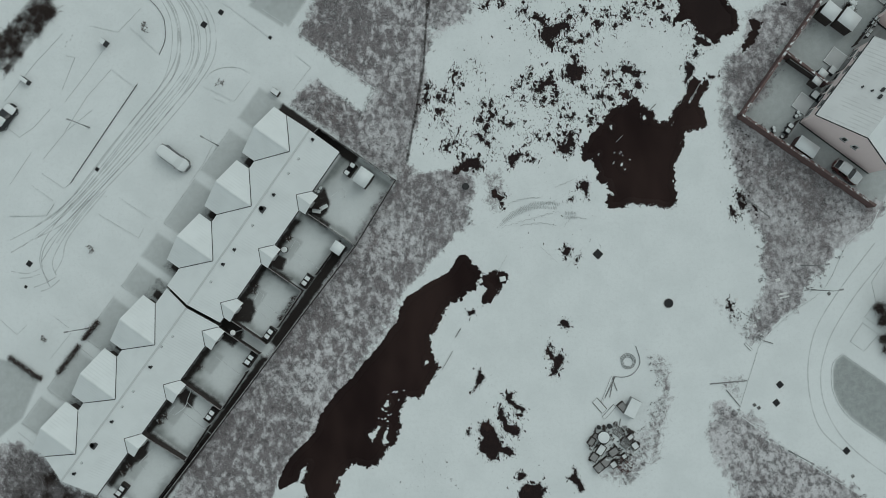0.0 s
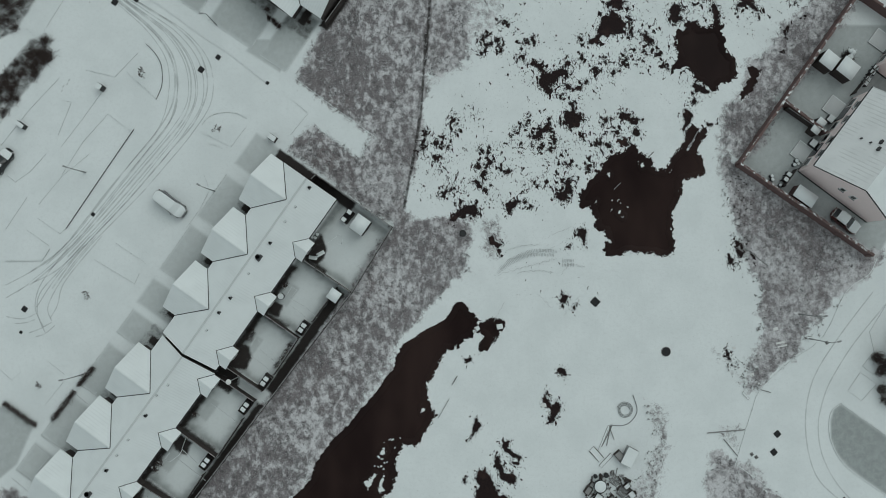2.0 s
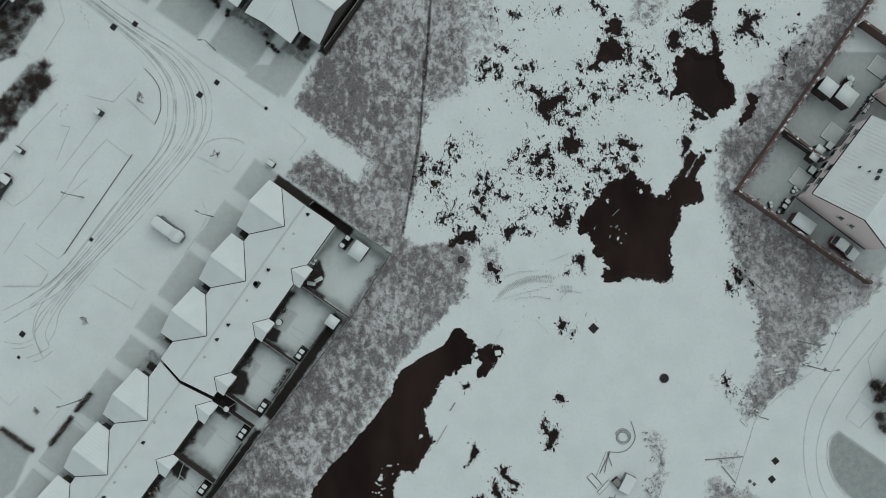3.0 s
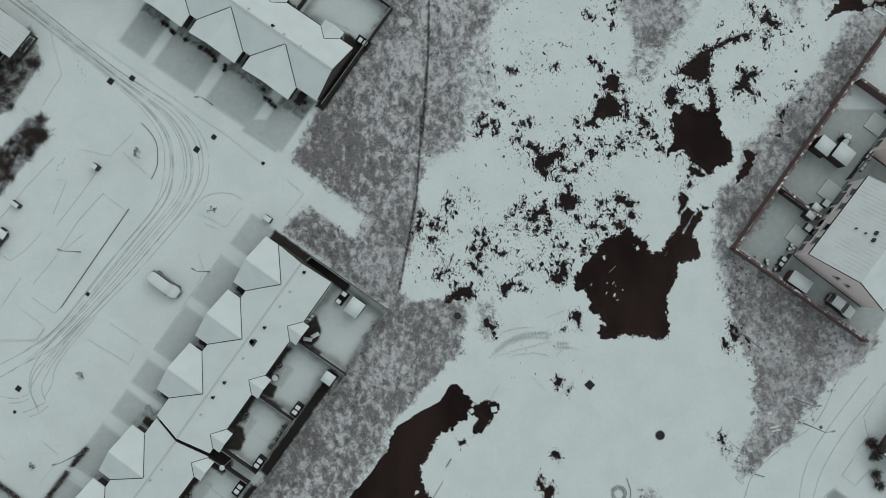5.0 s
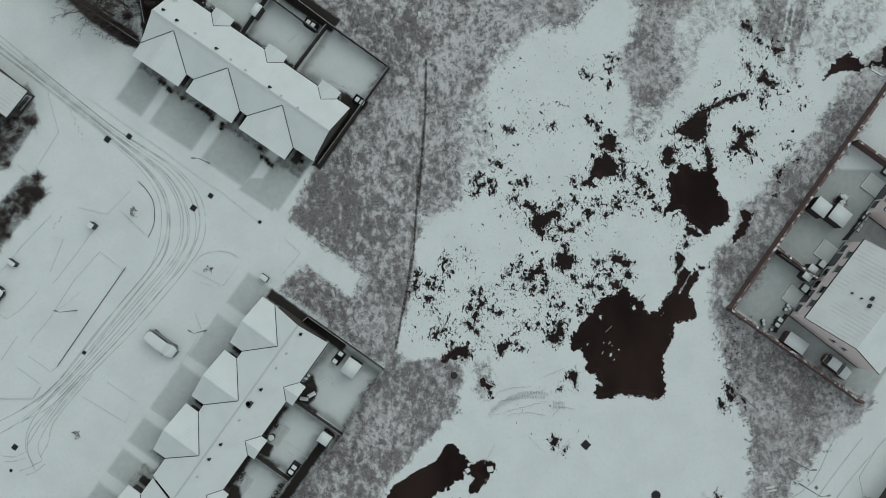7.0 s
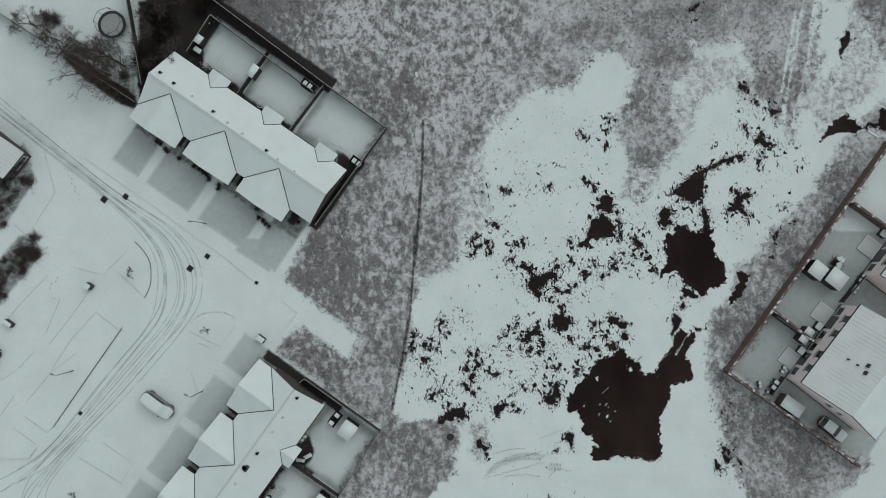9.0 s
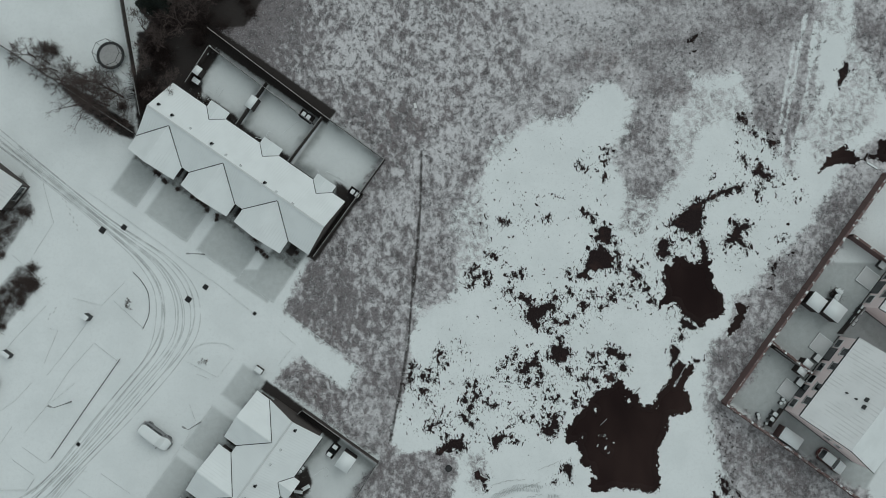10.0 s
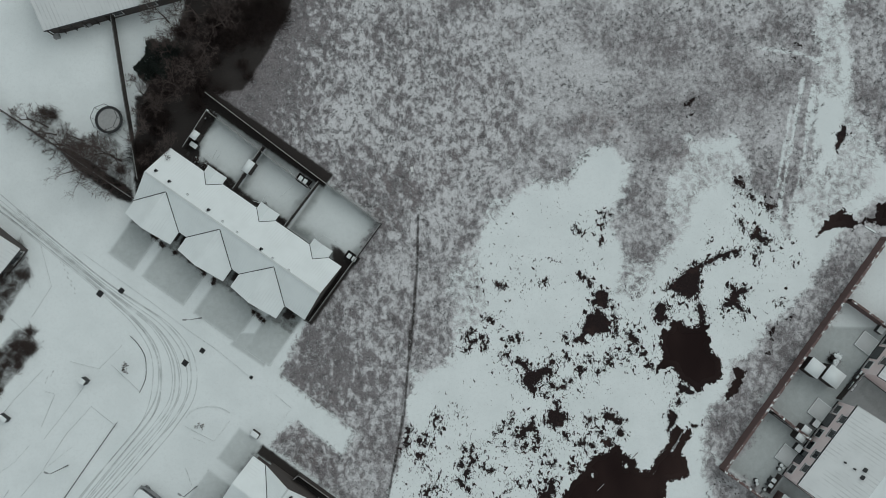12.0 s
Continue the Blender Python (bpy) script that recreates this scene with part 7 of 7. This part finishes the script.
for i, q in enumerate([(-34.7, 46.9), (-34.2, 46.6), (-33.6, 45.9), (-33.4, 45.6), (-29.9, 43.7), (-29.2, 43.3), (-28.3, 42.6), (-28, 42), (-28.7, 43), (-26.7, 41.3), (-26.8, 40.8), (-21.8, 38.2), (-21.6, 37.1), (-21, 36.7), (-20.3, 36), (-20.7, 36.3), (-16.5, 36.5), (-31.8, 44.7)]):
    shrub(*q, 0.26, 0.5, 860 + i, label="small dark shrub against the front wall", count=110, clumps=0)
for i, (u, v, row) in enumerate(((6.5, -9.7, ROW_A), (7.4, -9.6, ROW_A), (5.5, -9.7, ROW_A), (4.4, -9.7, ROW_A), (5.2, -4.8, ROW_A), (6.0, -4.7, ROW_A), (13.2, -4.7, ROW_A), (11.0, -4.6, ROW_B),
                                 (12.0, -4.7, ROW_B), (3.0, -4.7, ROW_B), (4.2, -4.8, ROW_B), (19.5, -4.7, ROW_B), (21.0, -4.8, ROW_N), (22.3, -4.7, ROW_N), (13.0, -4.7, ROW_N), (23.6, -4.6, ROW_N))):
    shrub(*on(row, u, v), 0.45, 0.6, 800 + i, count=70)


def trampoline(x, y):
    t = thing("trampoline", x, y, 0, 0, "round garden trampoline with a snowy mat and padded rim", "trampoline")
    ring = [(1.62 * math.cos(k * math.pi / 12), 1.62 * math.sin(k * math.pi / 12)) for k in range(25)]
    part("rim_pad", ribbon(ring, 0.34, 0.72, 0.80), M["dark"], t, "dark padded rim")
    part("mat", rod(bmesh.new(), (0, 0, 0.72), (0, 0, 0.74), 1.48, 1.48, 24), M["mat"], t, "mat under thin snow")
    for k in range(8):
        c, s = math.cos(k * math.pi / 4), math.sin(k * math.pi / 4)
        part("net_pole", rod(bmesh.new(), (1.72 * c, 1.72 * s, 0), (1.72 * c, 1.72 * s, 2.4), 0.025), M["dark"], t)
        c2, s2 = math.cos((k + 1) * math.pi / 4), math.sin((k + 1) * math.pi / 4)
        part("net_cord", rod(bmesh.new(), (1.72 * c, 1.72 * s, 2.35), (1.72 * c2, 1.72 * s2, 2.35), 0.03, 0.03, 5), M["dark"], t)


M["mat"] = grained("snowy_mat", (0.20, 0.20, 0.20), (0.5, 0.505, 0.5), 3, 0.9, 0.2)
trampoline(*(-40.39, 61.84))


# ---- builders' heap on the plot ----
def pallet(x, y, turn, z=0.0):
    p = thing("pallet", x, y, z, turn, "weathered wooden pallet with snow between its boards", "pallet", "pallets")
    for i in range(6):
        part("board", block(0, -0.5 + i * 0.2, 0.12, 1.2, 0.11, 0.022), M["rail_snow"], p)
    for i in (-0.55, 0, 0.55):
        part("bearer", block(i, 0, 0, 0.1, 1.1, 0.12), M["timber"], p)


pallet(*(21.77, -22.28), 55)
pallet(*(22.67, -23.65), 60)
pallet(*(22.60, -23.72), 50, 0.15)


def crate(x, y, turn, w, d, h, top="snow", label="open builders' crate filled with snow"):
    c = thing("crate", x, y, 0, turn, label, "crate", "builders' crates")
    for sx, sy, a, b in ((0, -d / 2, w, 0.05), (0, d / 2, w, 0.05), (-w / 2, 0, 0.05, d), (w / 2, 0, 0.05, d)):
        part("side", block(sx, sy, 0, a, b, h), M["timber"], c)
    part("fill", block(0, 0, 0.02, w - 0.07, d - 0.07, h * 0.8, 0, 0.02), M[top], c)


rng = random.Random(8)
for q, w, d in zip([(18.6, -25.4), (19.5, -24.5), (21.1, -24.8), (20.1, -26.0), (19.2, -26.7), (18.3, -23.4), (23.8, -24.0), (18.8, -22.7), (23.2, -22.9), (21.0, -26.3), (22.3, -19.1), (22.4, -25.3)],
                   (1.0, 1.3, 1.2, 1.1, 1.1, 1.0, 0.8, 0.6, 0.8, 0.8, 0.9, 0.6), (0.9, 0.9, 0.9, 1.0, 1.0, 0.7, 0.9, 0.5, 0.6, 0.8, 1.1, 0.6)):
    crate(*q, rng.choice((35, 55, 50, 40)), w, d, rng.uniform(0.35, 0.8), rng.choice(("snow", "rail_snow", "snow", "concrete")))
cabinet(*(23.49, -19.23), -28, 1.45, 2.3, 0.9, "steel", "long steel site box with snow on its lid")
drum(*(19.80, -22.85), 0.78, 0.8, "wide round plastic tank with snow lying inside", "round_tank", category="tank")
drum(*(20.61, -21.53), 0.3, 0.5, "dark builders' bucket standing in the snow", "bucket", "dark", category="bucket")
drum(*(19.26, -21.65), 0.24, 0.5, "dark builders' bucket standing in the snow", "bucket", "dark", category="bucket")
drum(*(2.93, 9.13), 0.42, 0.4, "dark open drum sunk in the grass", "drum", "dark", category="drum")


def plank(a, b, w, h=0.05, z=0.02, mat="rail_snow", label="long plank dusted with snow"):
    a, b = Vector(a), Vector(b)
    d = b - a
    p = thing("plank", (a.x + b.x) / 2, (a.y + b.y) / 2, z, math.degrees(math.atan2(d.y, d.x)), label, "plank", "loose planks")
    part("board", block(0, 0, 0, d.length, w, h, 0, 0.005), M["timber"], p)
    part("snow_cap", block(0, 0, h, d.length - 0.06, w * 0.8, 0.03), M["snow" if w > 0.15 else mat], p)


for a, b, w in (((21.12, -15.35), (19.77, -18.54), 0.22), ((21.48, -15.42), (20.14, -18.05), 0.12), ((21.34, -15.42), (20.78, -17.91), 0.1), ((21.12, -15.42), (21.73, -17.14), 0.1),
                ((22.09, -20.72), (21.62, -22.70), 0.1), ((21.41, -18.99), (19.94, -20.54), 0.5), ((18.84, -18.24), (20.10, -19.69), 0.9),
                ((33.48, -16.45), (38.21, -16.09), 0.12), ((35.54, -17.20), (37.27, -19.36), 0.1), ((38.04, -11.37), (38.87, -12.24), 0.3), ((40.33, -11.05), (41.61, -11.43), 0.1),
                ((38.48, 7.07), (41.66, 4.55), 0.1), ((56.61, 48.14), (58.03, 47.27), 0.3), ((1.34, -10.04), (2, -8.98), 0.12), ((-0.45, -14.18), (0.95, -11.83), 0.05), ((31.87, 19.72), (33.07, 21.88), 0.14),
                ((22.23, 14.51), (23.12, 15.37), 0.1), ((26.65, 18.57), (27.39, 19.29), 0.12)):
    plank(a, b, w)
for q, w, d in (((42.38, -3.41), 0.6, 0.4), ((42.98, -5.14), 1.2, 0.25), ((43.19, -5.58), 1.2, 0.2), ((12.93, -12.72), 0.6, 0.5), ((-1.35, 55.47), 0.35, 0.7), ((39.31, -9.17), 0.5, 0.45), ((37.10, -5.77), 0.4, 0.3)):
    c = thing("offcut_board", *q, 0.05, 12, "pale board lying on the snowy grass", "board", "pale boards")
    part("board", block(0, 0, 0, w, d, 0.06, 0, 0.01), M["white"], c)


def hose(points, r, z, label="coil of grey plastic pipe lying in the snow"):
    h = thing("water_pipe", 0, 0, 0, 0, label, "pipe")
    seg = [(Vector((*a, z)), Vector((*b, z)), r, r) for a, b in zip(points, points[1:])]
    twigs("pipe", seg, "pipe", h, sides=6)
    return h


M["pipe"] = grained("grey_plastic_pipe", (0.14, 0.145, 0.15), (0.34, 0.35, 0.35), 4, 0.6, 0.1)
hx, hy = (23.17, -13.44)
coil = [((0.55 + 0.14 * k / 24 + 0.02 * math.sin(k * 0.7)) * math.cos(k * math.pi / 12) + hx, (0.55 + 0.14 * k / 24 + 0.02 * math.sin(k * 0.9)) * math.sin(k * math.pi / 12) + hy) for k in range(84)]
hose(coil, 0.03, 0.07)
hose(smoothed([(24.2, -11.5), (24.7, -13.5), (23.9, -14.9), (22.7, -15.4), (21.3, -15.3)], 6), 0.05, 0.06, "loose grey plastic pipe lying in the snow")


def rubble(name, outline, count, size, mat, label, seed, foot=0.0):
    rng = random.Random(seed)
    xs, ys = [p[0] for p in outline], [p[1] for p in outline]
    bm = bmesh.new()
    made = 0
    while made < count:
        x, y = rng.uniform(min(xs), max(xs)), rng.uniform(min(ys), max(ys))
        if inside(outline, np.array([x]), np.array([y]))[0] > 0:
            box(bm, x, y, foot, rng.uniform(*size), rng.uniform(*size) * 0.6, rng.uniform(0.06, 0.3) * (1 if foot == 0 else 0.4), rng.uniform(0, 180))
            made += 1
    tagged(part(name, bm, M[mat]), label, "rubble", kind="stuff")


HEAP = [(18.0, -22.7), (19.4, -21.4), (21.9, -21.1), (23.6, -22.0), (24.4, -24.2), (23.0, -25.9), (20.0, -27.1), (18.2, -26.2)]
rubble("broken_timber", HEAP, 75, (0.12, 0.7), "timber", "dark broken timber and scrap in the builders' heap", 1)
rubble("pale_scrap", HEAP, 90, (0.1, 0.4), "rail_snow", "pale snow-dusted scrap in the builders' heap", 2)
rubble("broken_brick", [(21.8, -25.2), (23.4, -25.7), (23.9, -27.1), (22.4, -27.7), (21.5, -26.6)], 60, (0.08, 0.24), "brick", "broken red brick beside the builders' heap", 9)
rubble("loose_stones", [(25.3, -11.7), (28.4, -14.2), (28.3, -19.2), (25.7, -25.6), (22.8, -29.5), (21.4, -26.3), (25.1, -20.6), (26.6, -17.1)], 140, (0.06, 0.22), "concrete", "loose stones and clods showing through the snow", 3)
rubble("loose_stones", [(35.76, -7.90), (40.09, -6.53), (40.34, -10.83), (37.83, -10.80)], 60, (0.06, 0.25), "concrete", "loose stones and clods showing through the snow", 4)
rubble("loose_stones", [(38.2, 18.0), (40.3, 16.5), (39.4, 7.2), (36.6, 10.8), (36.3, 15.2)], 60, (0.06, 0.2), "timber", "clods and twigs along the field edge", 5)


rubble("ice_floe", [(22.08, 13.79), (24.21, 12.45), (22.88, 10.66), (21.82, 11.77)], 12, (0.07, 0.24), "snow", "broken ice floating on the dark water", 6, -0.16)
rubble("ice_floe", [(25.21, 18.60), (30.25, 18.15), (29.48, 16.35), (25.90, 17.13)], 26, (0.08, 0.5), "snow", "broken ice floating on the dark water", 7, -0.16)
rubble("ice_floe", [(-7.1, -16.6), (-5.0, -16.6), (-6.4, -20.2), (-8.3, -23.0), (-9.3, -21.6)], 24, (0.08, 0.45), "snow", "broken ice floating on the dark water", 8, -0.16)


# ---- marks in the snow ----
def dashes(name, lines, size, gap, mat, label, seed):
    """Small shallow marks in rows along plan lines."""
    rng = random.Random(seed)
    bm = bmesh.new()
    for line, wide in lines:
        pts = smoothed(line, 8)
        total = sum(math.dist(a, b) for a, b in zip(pts, pts[1:]))
        k = 0
        while k * gap < total:
            q, w = along(pts, k * gap / total), along(pts, min(1, (k * gap + 0.1) / total))
            d = w - q
            turn = math.degrees(math.atan2(d.y, d.x)) if d.length > 1e-6 else 0
            side = (k % 2 - 0.5) * wide
            n = Vector((-d.y, d.x)).normalized() * side if d.length > 1e-6 else Vector((0, 0))
            box(bm, q.x + n.x + rng.uniform(-.04, .04), q.y + n.y + rng.uniform(-.04, .04), 0.0, size[0] * rng.uniform(0.7, 1.2), size[1] * rng.uniform(0.7, 1.2), 0.05, turn + rng.uniform(-12, 12))
            k += 1
    tagged(part(name, bm, M[mat]), label, "marks", kind="stuff")


M["mark"] = grained("pressed_mark", (0.36, 0.37, 0.37), (0.6, 0.63, 0.63), 6, 0.95, 0.1)
dashes("footprints", [([(-48.18, 46.39), (-46.7, 43.81), (-45.44, 41.24), (-44.48, 39.19)], 0.22), ([(-48.41, 28.13), (-47.55, 29.22), (-46.97, 29.72)], 0.22)], (0.26, 0.1), 0.55, "mark", "line of footprints in fresh snow", 1)
dashes("scrape_marks", [(line, 0.1) for line in ([(8.7, 5.8), (11.6, 6.4), (14.5, 7.2)], [(7.6, 3.9), (11.2, 4.9), (14.9, 5.9)], [(8.4, 6.9), (10.6, 7.5), (12.7, 7.6)], [(12.6, 1.1), (13.5, 0.2), (14.4, -0.8)], [(15.8, -1.1), (16.8, -0.1), (17.6, 1)], [(6.8, -1.9), (7.4, -0.9), (8, 0.1)], [(15.5, 3.9), (16.6, 5), (18.4, 4.7)], [(10.1, 4.1), (12.7, 4.3), (14.5, 3.9)], [(14.6, 9), (16, 9.5), (17.1, 10)])], (0.55, 0.035), 0.45, "mark", "scrapes left in the snow by a digger", 3)
dashes("track_marks", [([(7.26, 4.05), (9.08, 5.32), (11.62, 6.29), (14.50, 6.24)], 0.0), ([(7.63, 4.62), (9.45, 5.89), (11.99, 6.86), (14.87, 6.67)], 0.0), ([(15.56, 5.00), (17.14, 4.97)], 0.0), ([(15.57, 5.50), (17.16, 5.55)], 0.0)], (0.05, 0.42), 0.2, "mark", "tread marks of a digger in the snow", 2)


# ---- dead grass tufts over the rough ground ----
def grass_tufts(count, seed):
    rng = np.random.RandomState(seed)
    outlines = GRASS
    x, y = rng.uniform(-60, 62, count * 3), rng.uniform(-38, 80, count * 3)
    d = np.full(x.shape, -60.0)
    for o in outlines:
        d = np.maximum(d, inside(o, x, y))
    clumped = wobble(x, y, 0.35, 21)
    keep = (d + wobble(x, y, 0.6, 23) * 1.2 > 0.0) & (clumped + rng.uniform(-0.8, 0.8, x.shape) > -0.1)
    pond = np.full(x.shape, -60.0)
    for o in PONDS.values():
        pond = np.maximum(pond, inside(o, x, y))
    keep &= pond < -1.0
    for _, o in SOIL_AND_SHADE:
        keep &= inside(o, x, y) < -0.3
    x, y = x[keep][:count], y[keep][:count]
    n, blades = len(x), 7
    px, py = np.repeat(x, blades), np.repeat(y, blades)
    size = np.repeat(rng.uniform(0.12, 0.34, n), blades)
    ang = rng.uniform(0, 2 * np.pi, n * blades)
    lean = size * rng.uniform(0.3, 1.1, n * blades)
    wid = size * 0.16
    bx, by = px + rng.normal(0, 0.05, n * blades), py + rng.normal(0, 0.05, n * blades)
    co = np.zeros((n * blades, 3, 3))
    co[:, 0] = np.stack([bx - np.sin(ang) * wid, by + np.cos(ang) * wid, np.full(n * blades, -0.02)], -1)
    co[:, 1] = np.stack([bx + np.sin(ang) * wid, by - np.cos(ang) * wid, np.full(n * blades, -0.02)], -1)
    co[:, 2] = np.stack([bx + np.cos(ang) * lean, by + np.sin(ang) * lean, size * rng.uniform(0.5, 1.1, n * blades)], -1)
    me = bpy.data.meshes.new("dead_grass")
    k = n * blades
    me.vertices.add(k * 3)
    me.vertices.foreach_set("co", co.ravel())
    me.loops.add(k * 3)
    me.loops.foreach_set("vertex_index", np.arange(k * 3))
    me.polygons.add(k)
    me.polygons.foreach_set("loop_start", np.arange(0, k * 3, 3))
    me.polygons.foreach_set("loop_total", np.full(k, 3))
    me.update(calc_edges=True)
    me.materials.append(M["straw"])
    return tagged(new("dead_grass", me), "frosted dead grass in tufts", "grass", kind="stuff")


n = Nodes("dead_grass_blades")
isle = n.add("ShaderNodeNewGeometry").outputs["Random Per Island"]
M["straw"] = n.done(n.mix(n.ramp(isle, 0.2, 0.9), n.mix(isle, (0.19, 0.181, 0.183), (0.29, 0.278, 0.281)), (0.46, 0.465, 0.47)), 0.95)
grass_tufts(32000, 3)
